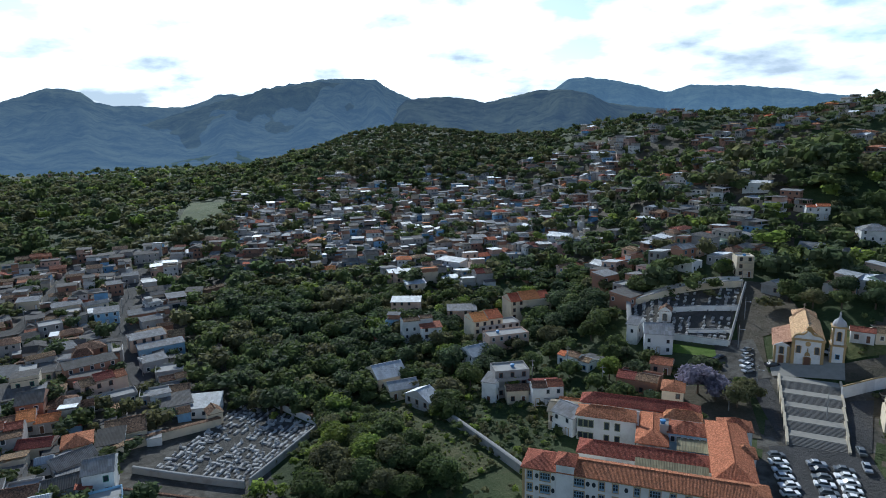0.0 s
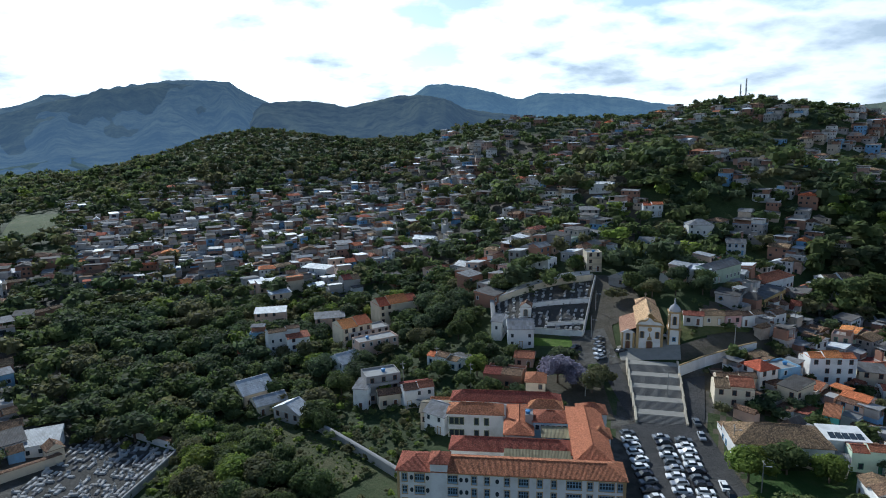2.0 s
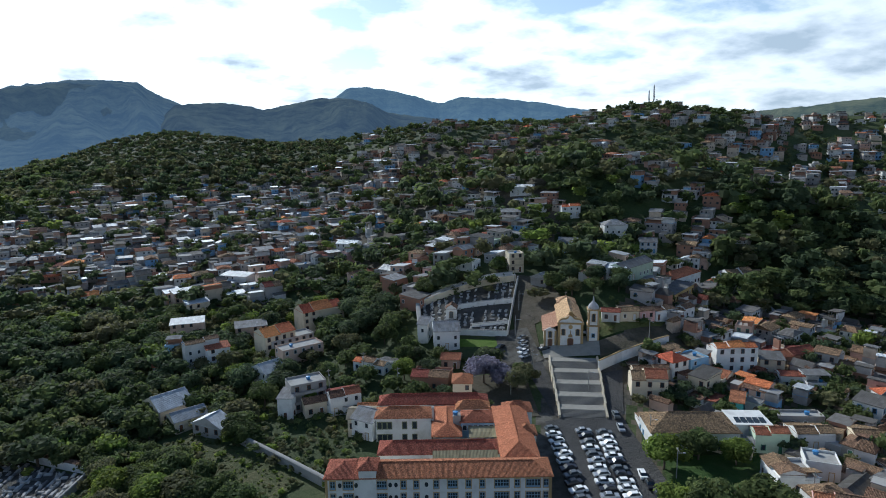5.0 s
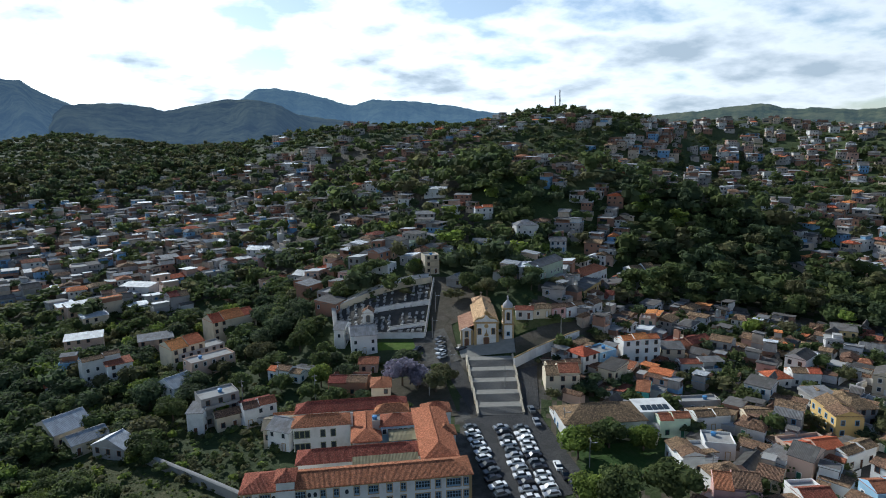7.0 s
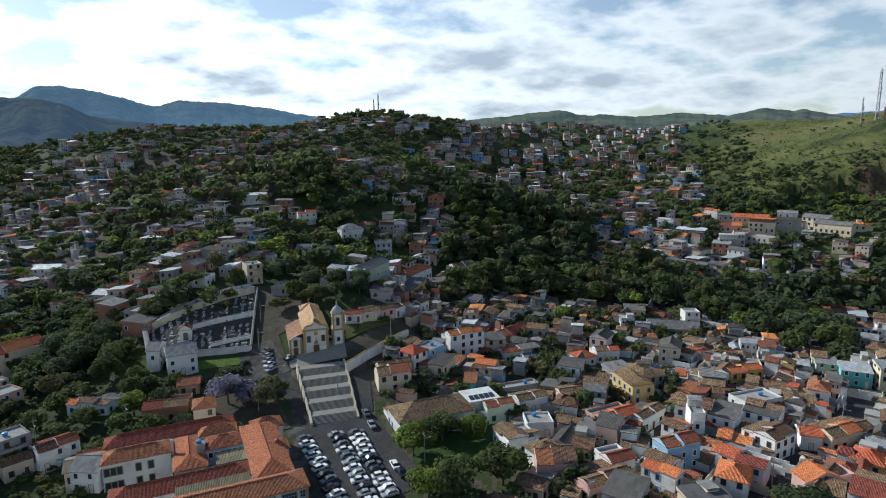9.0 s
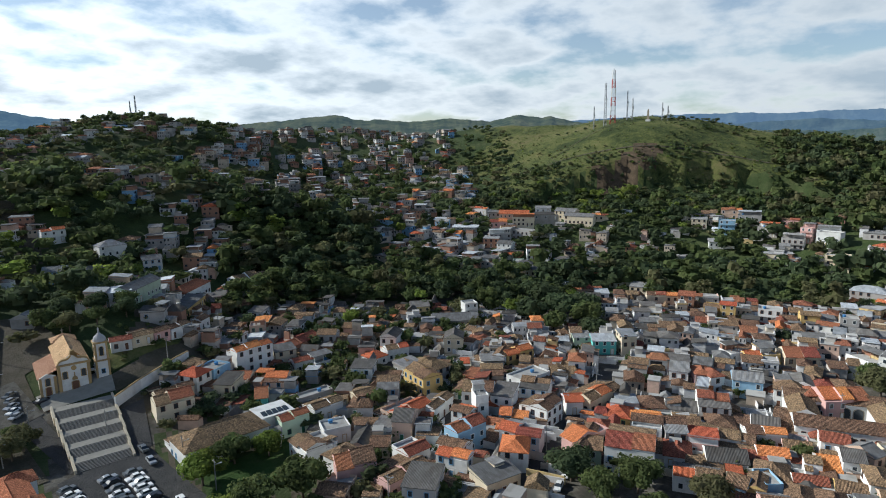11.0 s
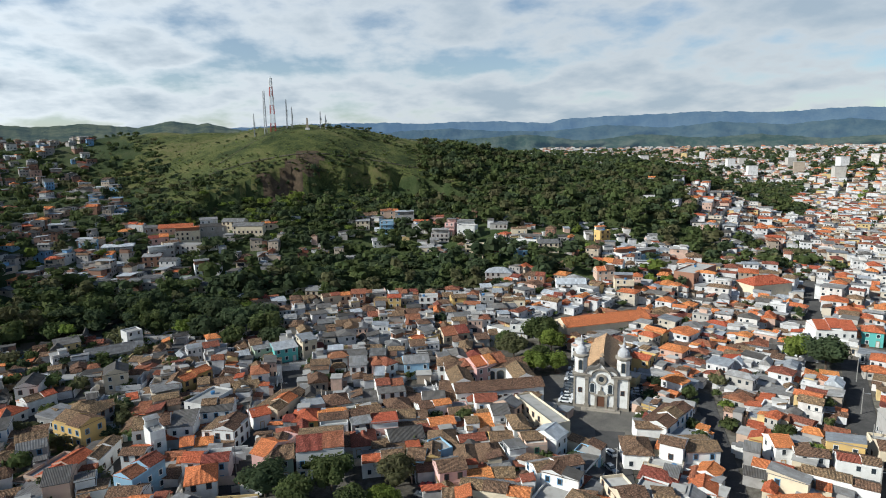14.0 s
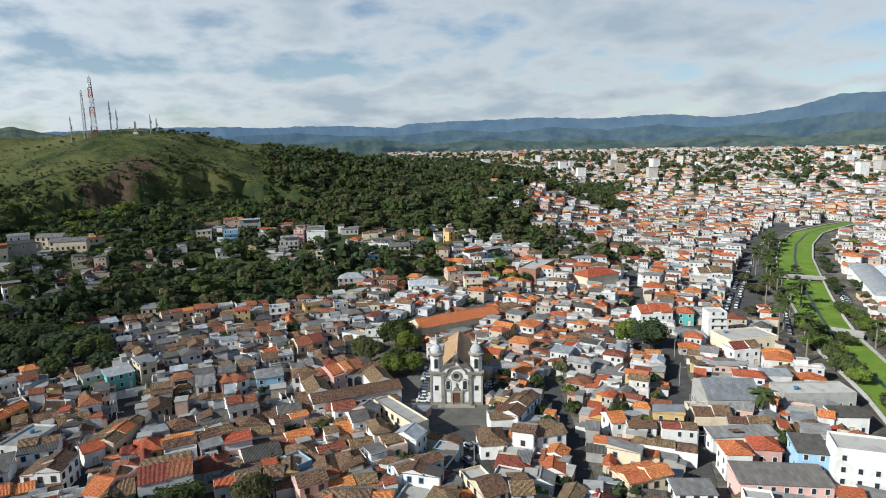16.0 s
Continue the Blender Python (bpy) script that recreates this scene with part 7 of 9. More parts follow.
hill_lot(446.7, -28.3, 26.7, 10.1, 8.2, -97, 1, 3.4, "pink", "red", "gable", "white")
hill_lot(412.2, -28.2, 17.4, 11.9, 7.0, -102, 2, 6.0, "grey", "slab", "flat", "brown")
hill_lot(418.1, 10.7, 15.0, 14.6, 9.0, -84, 1, 3.4, "white", "sheet", "shed", "white")
hill_lot(400.0, -19.5, 12.7, 15.0, 7.6, -100, 1, 3.4, "cream", "sheet", "shed", "white")
hill_lot(418.4, -69.3, 24.9, 11.7, 8.2, -105, 1, 3.4, "grey", "sheet", "shed", "brown")
hill_lot(404.2, -80.2, 23.0, 10.3, 8.2, -98, 1, 3.4, "cream", "old", "gable", "white")
hill_lot(362.5, -72.9, 12.9, 8.3, 7.0, -97, 2, 6.0, "blue", "slab", "flat", "brown")
hill_lot(418.5, -46.2, 22.3, 12.1, 7.0, -99, 2, 6.0, "white", "slab", "flat", "white")
hill_lot(458.1, 6.5, 28.3, 13.2, 8.2, -89, 2, 6.0, "salmon", "new", "gable", "white")
drape("road_hamlet", [(427.5, 177.4), (426.6, 170.6), (372.3, 146.6), (375.8, 154.3)], ASPHALT, 0.3, "narrow grey street climbing through the hamlet", "road")
for x, y in [(427, 164), (425, 149), (411, 157), (413, 138), (388, 147), (367, 116), (354, 121), (425, 89), (424, 125), (432, 129), (380, 149)]:
    TAKEN.add(x, y, 6.0)

# solar panels on the white roof beside the park
panel = Shape().box(-4.2, 4.2, -1.6, 1.6, 0, 0.12, 0)
roof_white = thing("solar_roof", 132.5, 122.5, 6.3, -24, "bright white low roof carrying a row of solar panels", "roof")
part("roof", Shape().box(-5.2, 5.2, -4.6, 4.6, 0, 0.25, 0).mesh("roof", WHITE), roof_white)
part("wall", Shape().box(-5.0, 5.0, -4.4, 4.4, -6.4, 0, 0).mesh("wall", WHITE), roof_white)
for k in range(5):
    part("solar_panel", Shape().box(-0.72, 0.72, -1.3, 1.3, 0, 0.06, 0).mesh("solar_panel", GLASS), roof_white, pose(-3.4 + 1.65 * k, -2.2, 0.45, 10, 0, 0), "dark blue solar panel")
occupy(132.5, 122.5, 10, 9, -24)

# swimming pool in a yard
pool = thing("swimming_pool", 158.5, 126.5, float(land(158.5, 126.5)) + 0.2, -20, "turquoise garden swimming pool with a pale rim", "pool")
part("rim", Shape().box(-5.4, 5.4, -3.2, 3.2, -0.6, 0.15, 0).mesh("rim", STONE), pool)
part("water", Shape().box(-4.8, 4.8, -2.6, 2.6, 0.1, 0.2, 0).mesh("water", plain("pool_water", (0.03, 0.30, 0.33), 0.08)), pool)
occupy(158.5, 126.5, 12, 8, -20)


# ---- parked cars ----
CAR_PAINT = {"white": plain("white_car_paint", (0.75, 0.75, 0.75), 0.25), "silver": plain("silver_car_paint", (0.42, 0.43, 0.45), 0.3, 0.5), "black": plain("black_car_paint", (0.02, 0.02, 0.025), 0.25), "grey": plain("grey_car_paint", (0.14, 0.15, 0.16), 0.3, 0.3), "red": plain("red_car_paint", (0.30, 0.03, 0.03), 0.3)}
RUBBER = plain("tyre_rubber", (0.02, 0.02, 0.02), 0.8)


def car_body(mat, kind):
    """Hull with sloped bonnet, roof and pillars; the glass band is a part of its own."""
    s = Shape()
    L, W = (2.1, 0.86) if kind == "hatch" else (2.25, 0.88)
    s.solid([(-L, -W, 0.28), (L, -W, 0.28), (L, W, 0.28), (-L, W, 0.28)], [(-L - 0.03, -W, 0.62), (L + 0.05, -W, 0.6), (L + 0.05, W, 0.6), (-L - 0.03, W, 0.62)], 0, False)
    s.solid([(-L - 0.03, -W, 0.62), (L + 0.05, -W, 0.6), (L + 0.05, W, 0.6), (-L - 0.03, W, 0.62)], [(-L + 0.05, -W + 0.08, 0.95), (L - 0.12, -W + 0.1, 0.82), (L - 0.12, W - 0.1, 0.82), (-L + 0.05, W - 0.08, 0.95)], 0, True, False)
    a, b = (-1.35, 0.35) if kind == "hatch" else (-1.0, 0.4)
    s.box(a, b, -0.62, 0.62, 1.40, 1.46, 0, 0.06)
    return s.mesh("body", mat)


def car_glass(kind):
    a0, a1, b0, b1 = (-1.85, -1.4, 1.05, 0.4) if kind == "hatch" else (-1.6, -1.05, 1.1, 0.45)
    return Shape().solid([(a0, -0.78, 0.9), (b0, -0.78, 0.88), (b0, 0.78, 0.88), (a0, 0.78, 0.9)], [(a1, -0.62, 1.41), (b1, -0.62, 1.41), (b1, 0.62, 1.41), (a1, 0.62, 1.41)]).mesh("glasshouse", GLASS)


WHEEL = Shape().ring(0, 0, [(0.24, -0.1), (0.31, -0.08), (0.31, 0.08), (0.24, 0.1)], 10).mesh("wheel", RUBBER)
CARS = {}


def car(x, y, turn, colour, kind, group):
    z = float(land(x, y)) + 0.2
    label = f"{colour} {'hatchback' if kind == 'hatch' else 'saloon'} car parked on asphalt"
    if (colour, kind) not in CARS:
        ob = thing("car", x, y, z, turn, label, "car", group)
        part("body", car_body(CAR_PAINT[colour], kind), ob)
        part("glasshouse", car_glass(kind), ob)
        for a in (-1.3, 1.35):
            for b in (-0.8, 0.8):
                part("wheel", WHEEL, ob, pose(a, b, 0.31, 90, 0, 0))
        CARS[(colour, kind)] = ob
        return ob
    ob = copy_thing(CARS[(colour, kind)], pose(x, y, z, 0, 0, turn))
    return tagged(ob, group=group)


CAR_RNG = random.Random(31)


def car_row(p, q, n, turn, group, keep=1.0):
    a, b = Vector(p), Vector(q)
    for k in range(n):
        if CAR_RNG.random() > keep:
            continue
        c = a.lerp(b, k / max(1, n - 1))
        car(c.x + CAR_RNG.uniform(-0.3, 0.3), c.y + CAR_RNG.uniform(-0.2, 0.2), turn + CAR_RNG.uniform(-4, 4) + CAR_RNG.choice((0, 180)), CAR_RNG.choices(("white", "silver", "black", "grey", "red"), (6, 3, 3, 2, 0.25))[0], CAR_RNG.choice(("hatch", "saloon")), group)


car_row((83.5, 144.0), (73.5, 112.5), 11, -4, "cars parked on the square")
car_row((91.0, 139.5), (79.0, 108.0), 12, -16, "cars parked on the square")
car_row((95.4, 136.5), (84.0, 106.5), 12, -16, "cars parked on the square")
car_row((104.0, 143.0), (101.5, 136.5), 2, 65, "cars parked on the square")
car_row((93.0, 116.0), (91.0, 107.5), 3, 65, "cars parked on the square")
car_row((96.0, 186.0), (101.0, 197.0), 5, 20, "cars beside the church")
car_row((87.0, 193.0), (91.0, 196.0), 2, 30, "cars beside the church")
car_row((104.0, 186.5), (105.5, 187.0), 1, 0, "cars beside the church")
car_row((122.0, 186.0), (125.5, 188.0), 2, 20, "cars beside the church")
car_row((186.1, -52.7), (214.0, -63.4), 12, -111, "cars beside the twin-towered church")
car_row((179.0, -73.9), (204.0, -83.5), 11, -111, "cars beside the twin-towered church")
car_row((159.5, -66.5), (163.0, -60.0), 1, -10, "cars crossing the square")
car_row((144.0, -53.0), (152.0, -55.5), 2, 15, "cars crossing the square")
car_row((130.0, 36.0), (149.0, 36.5), 4, 5, "cars along the small park", 0.7)
car_row((128.0, -1.0), (140.0, -5.5), 4, 60, "cars along the small park")
car_row((252.0, -220.0), (300.0, -272.0), 16, 43, "cars along the avenue", 0.95)
car_row((259.0, -214.0), (307.0, -266.0), 16, 43, "cars along the avenue", 0.9)
car_row((226.0, -290.0), (250.0, -313.0), 9, 10, "cars in the station yard")
car_row((190.0, -214.0), (232.0, -254.0), 11, -44, "cars along the avenue", 0.8)
car_row((240.0, -232.0), (330.0, -330.0), 22, -47, "cars along the avenue", 0.95)
car_row((246.0, -226.0), (336.0, -324.0), 16, -47, "cars along the avenue", 0.7)
car_row((212.0, -276.0), (252.0, -314.0), 10, -44, "cars along the river road")
car_row((336.0, -336.0), (404.0, -418.0), 13, -50, "cars along the avenue", 0.9)
car_row((236.0, -222.0), (286.0, -276.0), 12, -47, "cars along the avenue", 0.9)


# ---- canal with grassy banks, bridges, palms and sheds ----
LEFT_BANK = [(110.0, -168.0), (139.3, -190.0), (175.9, -212.9), (216.4, -246.9), (253.5, -278.5), (281.5, -301.9), (336.2, -358.5), (380.4, -408.1), (421.1, -465.0), (439.4, -512.9), (454.5, -566.7)]
RIGHT_BANK = [(124.0, -202.0), (152.0, -221.0), (183.1, -243.1), (207.0, -264.0), (238.0, -293.0), (266.0, -320.4), (322.0, -376.0), (364.0, -424.0), (404.0, -480.0), (424.0, -525.0), (440.0, -572.0)]
WATER = plain("dark_water", (0.05, 0.06, 0.04), 0.4)
for k in range(len(LEFT_BANK) - 1):
    a, b, c, d = Vector(LEFT_BANK[k]), Vector(LEFT_BANK[k + 1]), Vector(RIGHT_BANK[k + 1]), Vector(RIGHT_BANK[k])
    drape("ground_lawn", [a, b, c, d], LAWN, 0.25, "bright green mown bank of the canal", "lawn", 8)
    drape("water_channel", [a.lerp(d, 0.47), b.lerp(c, 0.47), b.lerp(c, 0.54), a.lerp(d, 0.54)], WATER, 0.32, "narrow dark water channel", "water", 8)
    free_wall("wall_canal", a, b, 1.0, 0.8, CONCRETE, "pale concrete canal parapet")
    free_wall("wall_canal", d, c, 1.0, 0.8, CONCRETE, "pale concrete canal parapet")
    for q in np.arange(0.0, 1.0, 7.0 / (b - a).length):
        for s in np.linspace(-0.32, 1.3, 7):
            p = a.lerp(b, q).lerp(d.lerp(c, q), s)
            TAKEN.add(p.x, p.y, 6.5)


def bridge(p, q, w):
    a, b = Vector(p), Vector(q)
    turn = math.degrees(math.atan2((b - a).y, (b - a).x))
    n = (b - a).length / 2 + 1.5
    c = (a + b) / 2
    ob = thing("canal_bridge", c.x, c.y, float(land(c.x, c.y)), turn, "flat grey concrete road bridge over the canal", "bridge", "canal bridges")
    part("deck", Shape().box(-n, n, -w / 2, w / 2, 1.3, 1.9, 0).mesh("deck", CONCRETE), ob)
    for sgn in (-1, 1):
        part("parapet", Shape().box(-n, n, sgn * w / 2 - 0.15, sgn * w / 2 + 0.15, 1.9, 2.5, 0).mesh("parapet", CONCRETE), ob)
    for x in (-n * 0.4, n * 0.4):
        part("pier", Shape().box(x - 0.5, x + 0.5, -w / 2 + 0.5, w / 2 - 0.5, -1, 1.3, 0).mesh("pier", CONCRETE), ob)


bridge((285.4, -304.0), (268.0, -322.0), 7)
bridge((199.0, -233.0), (183.0, -243.5), 7)


def palm_crown(seed):
    rng = random.Random(seed)
    s = Shape()
    for k in range(22):
        a, el = math.tau * k / 22 + rng.uniform(-0.15, 0.15), rng.uniform(-0.2, 1.1)
        d = Vector((math.cos(a), math.sin(a), 0))
        side = Vector((-math.sin(a), math.cos(a), 0))
        L, prev = rng.uniform(0.85, 1.1), None
        for i in range(6):
            q = i / 5
            p = d * (L * q * math.cos(el * (1 - q))) + Vector((0, 0, L * (math.sin(el) * q - 0.75 * q * q)))
            w = 0.17 * math.sin(2.9 * q + 0.2)
            cur = (p - side * w - Vector((0, 0, w * 0.6)), p, p + side * w - Vector((0, 0, w * 0.6)))
            if prev:
                s.poly([prev[0], cur[0], cur[1], prev[1]]).poly([prev[1], cur[1], cur[2], prev[2]])
            prev = cur
    return s.mesh("fronds", LEAF)


PALM_CROWNS = [palm_crown(k) for k in range(2)]
PALM_TRUNK = Shape().ring(0, 0, [(0.045, -0.1), (0.034, 0.1), (0.03, 0.6), (0.024, 1.0)], 8).mesh("trunk", plain("palm_trunk", (0.24, 0.21, 0.17), 0.9))


def palm(x, y, h, rng):
    ob = thing("palm_tree", x, y, float(land(x, y)), rng.uniform(0, 360), "tall royal palm with a grey trunk and drooping fronds", "palm", "avenue palms")
    part("trunk", PALM_TRUNK, ob, Matrix.Diagonal((10, 10, h, 1)))
    k = rng.uniform(4.0, 5.2)
    part("fronds", PALM_CROWNS[rng.randrange(2)], ob, Matrix.Translation((0, 0, h)) @ Matrix.Diagonal((k, k, k, 1)))


PALM_RNG = random.Random(9)
for x, y, r, kind in ((189.6, -228.1, 4.8, "green"), (179.0, -212.0, 4.6, "lime"), (166.3, -207.2, 5.2, "green"), (178.3, -228.5, 4.4, "green"), (197.5, -229.8, 4.2, "lime"), (156.4, -200.7, 5.0, "green"), (147.0, -196.0, 4.4, "lime"), (281.0, -277.4, 4.4, "olive"), (257.0, -262.0, 4.4, "olive"), (150, -200, 4.5, "green"), (168, -212, 4.5, "lime"), (178, -218, 4.0, "green"), (190, -228, 3.6, "green"), (212, -268, 4.5, "green"), (204, -266, 4.0, "lime"), (268, -284, 4.0, "olive"), (262, -278, 3.4, "olive"), (330, -394, 4.5, "green"), (388, -404, 5.0, "green"), (396, -414, 5.0, "dark"), (134, -212, 4.5, "lime"), (128, -186, 4.5, "green"), (236, -256, 4.2, "green"), (246, -268, 3.6, "olive"), (275, -290, 4.4, "green"), (290, -304, 4.0, "dark"), (302, -318, 4.4, "green"), (312, -326, 3.8, "lime"), (338, -354, 4.2, "green"), (362, -380, 4.6, "green"), (242, -300, 4.0, "dark"), (254, -312, 4.2, "green"), (284, -344, 4.0, "green"), (300, -360, 4.6, "dark"), (198, -262, 4.6, "green"), (188, -252, 4.4, "lime"), (176, -244, 4.0, "green"), (206, -236, 3.8, "green"), (226, -228, 3.6, "olive"), (262, -262, 3.6, "green"), (318, -400, 5, "dark"), (348, -430, 5, "green")):
    tree(x, y, r, kind, PALM_RNG, "mid", 0.9, "canal trees")
for x, y, h in ((169.6, -198.9, 13), (199.9, -217.3, 12), (204.7, -225.2, 13), (243.3, -264.3, 15), (218, -243, 14), (229, -262, 13), (296, -300, 14), (343, -352, 14), (350, -365, 13), (256, -275, 13), (137, -144.5, 9), (320, -326, 13), (226, -250, 12), (160, -228, 10), (239, -250, 15), (262, -276, 15), (284, -296, 15), (316, -318, 13), (366, -384, 13), (184, -214, 12), (172, -238, 11)):
    palm(x, y, h, PALM_RNG)


SHED_WHITE = sheeting("white_metal_sheets", (0.74, 0.76, 0.78), (0.50, 0.50, 0.50), 0.6)


def train_shed(x, y, turn, w, d):
    ob = thing("train_shed", x, y, float(land(x, y)), turn, "long white shed with a barrel-vaulted pale metal roof", "shed", "station sheds")
    part("wall", Shape().box(-w / 2, w / 2, -d / 2, d / 2, -1, 5.2, 0).mesh("wall", WHITE), ob)
    arc = [(w / 2 * 1.03 * math.cos(q), 5.2 + 2.6 * math.sin(q)) for q in np.linspace(0, math.pi, 10)]
    part("roof", slab_of(arc, -d / 2 - 0.3, d / 2 + 0.3).mesh("roof", SHED_WHITE), ob)
    for k in range(int(d / 5)):
        part("window", WINDOWS["brown"], ob, pose(-w / 2, -d / 2 + 3 + 5 * k, 1.6, 0, 0, -90))


for x, y in ((243, -330), (233.5, -339.4), (224, -348.8), (214.5, -358.2)):
    train_shed(x, y, 47, 13, 78)
    occupy(x, y, 14, 80, 47)


# ---- masts on the grassy hill ----
MAST_RED = plain("red_mast_paint", (0.42, 0.07, 0.05), 0.5)
MAST_GREY = plain("galvanised_steel", (0.34, 0.35, 0.36), 0.5, 0.4)


def bar(s, a, b, t, mat=0):
    a, b = Vector(a), Vector(b)
    d = (b - a).normalized()
    u = d.orthogonal().normalized() * t
    w = d.cross(u)
    s.solid([a - u - w, a + u - w, a + u + w, a - u + w], [b - u - w, b + u - w, b + u + w, b - u + w], mat)


def lattice_mast(az, r, height, base, top, thick, banded):
    x, y = polar(az, r)
    ob = thing("radio_mast", x, y, float(land(x, y)) - 0.3, 20, "tall lattice radio mast" + (" in red and white bands" if banded else " of galvanised steel") + " with dishes", "mast", "masts on the hill")
    n = max(6, int(height / 4))
    foot = [(-1, -1), (1, -1), (1, 1), (-1, 1)]
    half = lambda z: base + (top - base) * z / height
    for i in range(n):
        z0, z1 = height * i / n, height * (i + 1) / n
        s = Shape()
        for k in range(4):
            a, b = foot[k], foot[(k + 1) % 4]
            bar(s, (a[0] * half(z0), a[1] * half(z0), z0), (a[0] * half(z1), a[1] * half(z1), z1), thick)
            bar(s, (a[0] * half(z0), a[1] * half(z0), z0), (b[0] * half(z1), b[1] * half(z1), z1), thick * 0.6)
            bar(s, (a[0] * half(z1), a[1] * half(z1), z1), (b[0] * half(z1), b[1] * half(z1), z1), thick * 0.6)
        part("lattice_section", s.mesh("lattice_section", (MAST_RED if i % 4 < 2 else FRAME_W) if banded else MAST_GREY), ob)
    s = Shape()
    bar(s, (0, 0, height), (0, 0, height * 1.04), thick)
    part("tip", s.mesh("tip", MAST_GREY), ob)
    for k in range(6 if banded else 3):
        z = height * (0.45 + 0.09 * k)
        dish = Shape().ring(0, 0, [(0.1, 0), (0.9, 0.25), (0.95, 0.45)], 12)
        part("dish", dish.mesh("dish", FRAME_W), ob, pose(half(z) * (1 if k % 2 else -1), -half(z), z, 90, 0, 40 * k))


lattice_mast(79.2, 640, 51, 2.4, 1.1, 0.16, True)
lattice_mast(78.55, 636, 41, 1.1, 0.7, 0.13, False)
lattice_mast(77.6, 640, 22, 0.4, 0.35, 0.1, False)
lattice_mast(80.4, 640, 28, 0.4, 0.35, 0.1, False)
lattice_mast(80.85, 645, 20, 0.4, 0.3, 0.1, False)
lattice_mast(83.3, 640, 17, 0.5, 0.3, 0.1, False)
lattice_mast(83.75, 640, 14, 0.5, 0.3, 0.1, False)
lattice_mast(38.2, 700, 25, 0.5, 0.35, 0.12, False)
lattice_mast(37.8, 700, 20, 0.4, 0.3, 0.12, False)
x, y = polar(82.15, 632)
pillar = thing("monument", x, y, float(land(x, y)), 0, "white pillar monument on a stepped base on the hilltop", "monument")
part("base", Shape().box(-2.2, 2.2, -2.2, 2.2, -1, 1.6, 0, 0.3).mesh("base", WHITE), pillar)
part("pillar", Shape().box(-1.0, 1.0, -1.0, 1.0, 1.6, 11, 0, 0.35).mesh("pillar", STONE), pillar)


# ---- single trees ----
TREE_RNG = random.Random(12)
for x, y, r, kind in ((100.0, 116.5, 5.6, "lime"), (111.1, 116.9, 5.0, "green"), (118.3, 111.5, 4.2, "lime"), (94.4, 95.4, 6.6, "green"), (89.5, 99.0, 5.0, "lime"), (106.8, 90.9, 6.2, "green"), (140.8, 34.3, 5.6, "dark"), (134.6, 26.1, 5.0, "green"), (142.0, 18.3, 5.6, "green"), (150.0, 24.0, 4.4, "green"), (142.0, 2.4, 5.0, "olive"), (133.1, 5.5, 3.6, "lime"), (131.6, 13.0, 4.4, "green"), (77.0, 177.9, 6.2, "violet"), (80.6, 173.4, 5.0, "violet"), (84.7, 168.4, 5.0, "olive"), (88.5, 170.1, 4.4, "olive"), (90.0, 178.0, 2.6, "green"), (226.7, -43.2, 6.5, "olive"), (211.8, -47.5, 5.2, "lime"), (243.8, -57.6, 7.5, "green"), (234.9, -60.1, 5.5, "lime"), (213.0, -56.1, 4.6, "lime"), (241.6, -42.8, 4.5, "green"), (220, -52, 5, "green"), (250, -60, 6.0, "green"), (211.8, -148.9, 6.5, "lime"), (202.2, -153.0, 8.0, "dark"), (153.0, -105.4, 3.6, "green"), (140.5, -105.4, 3.6, "lime")):
    tree(x, y, r, kind, TREE_RNG, "near", 1.0, "park and street trees")
    TAKEN.add(x, y, r * 0.6)
for x, y, r, kind in ((138.0, 207.0, 4.6, "green"), (147.0, 203.0, 4.4, "dark"), (152.0, 209.0, 4.4, "green"), (143.0, 214.0, 5.0, "dark"), (131.0, 212.0, 4.6, "olive"), (128.0, 222.0, 5.0, "green"), (137.0, 224.0, 5.0, "dark"), (160.0, 203.0, 3.6, "olive"), (191.0, -85.7, 3.4, "dark"), (183.4, -91.7, 3.4, "green"), (120.0, -136.6, 3.6, "green"), (124.6, -136.5, 3.2, "dark"), (53.8, 192.7, 4.4, "lime"), (21.6, 190.5, 4.8, "lime"), (14.0, 205.0, 5.0, "dark"), (30.6, 205.8, 4.0, "green"), (50.9, 242.0, 6.5, "dark"), (58.9, 244.8, 6.0, "dark"), (49.8, 260.3, 6.5, "dark"), (55.1, 224.0, 5.0, "green"), (41.0, 226.5, 5.0, "olive"), (45.1, 236.0, 5.5, "dark"), (55, 252, 6, "green"), (63, 252, 6, "dark"), (60, 232, 5, "green"), (8, 199, 5, "green"), (2, 214, 6, "dark"), (16, 215, 5.5, "dark")):
    tree(x, y, r, kind, TREE_RNG, "near", 1.0, "park and street trees")
    TAKEN.add(x, y, r * 0.6)

for x, y, r, kind in ((263, 83, 8, "dark"), (272, 74, 9, "dark"), (268, 60, 8.5, "green"), (254, 71, 6.5, "green"), (284, 82, 9, "dark"), (255, 54, 6.0, "dark"), (283, 64, 8, "dark"), (296, 92, 9, "dark"), (240.1, 151.4, 4.5, "olive"), (262.2, 179.7, 7, "dark"), (267.2, 149.6, 6.5, "green"), (255, 205, 7, "dark"), (249, 222, 6.5, "green")):
    tree(x, y, r, kind, TREE_RNG, "mid", 0.8, "trees at the edge of the woods")
    TAKEN.add(x, y, r * 0.8)

# utility poles
POLE_WOOD = plain("pole_concrete", (0.30, 0.29, 0.27), 0.9)


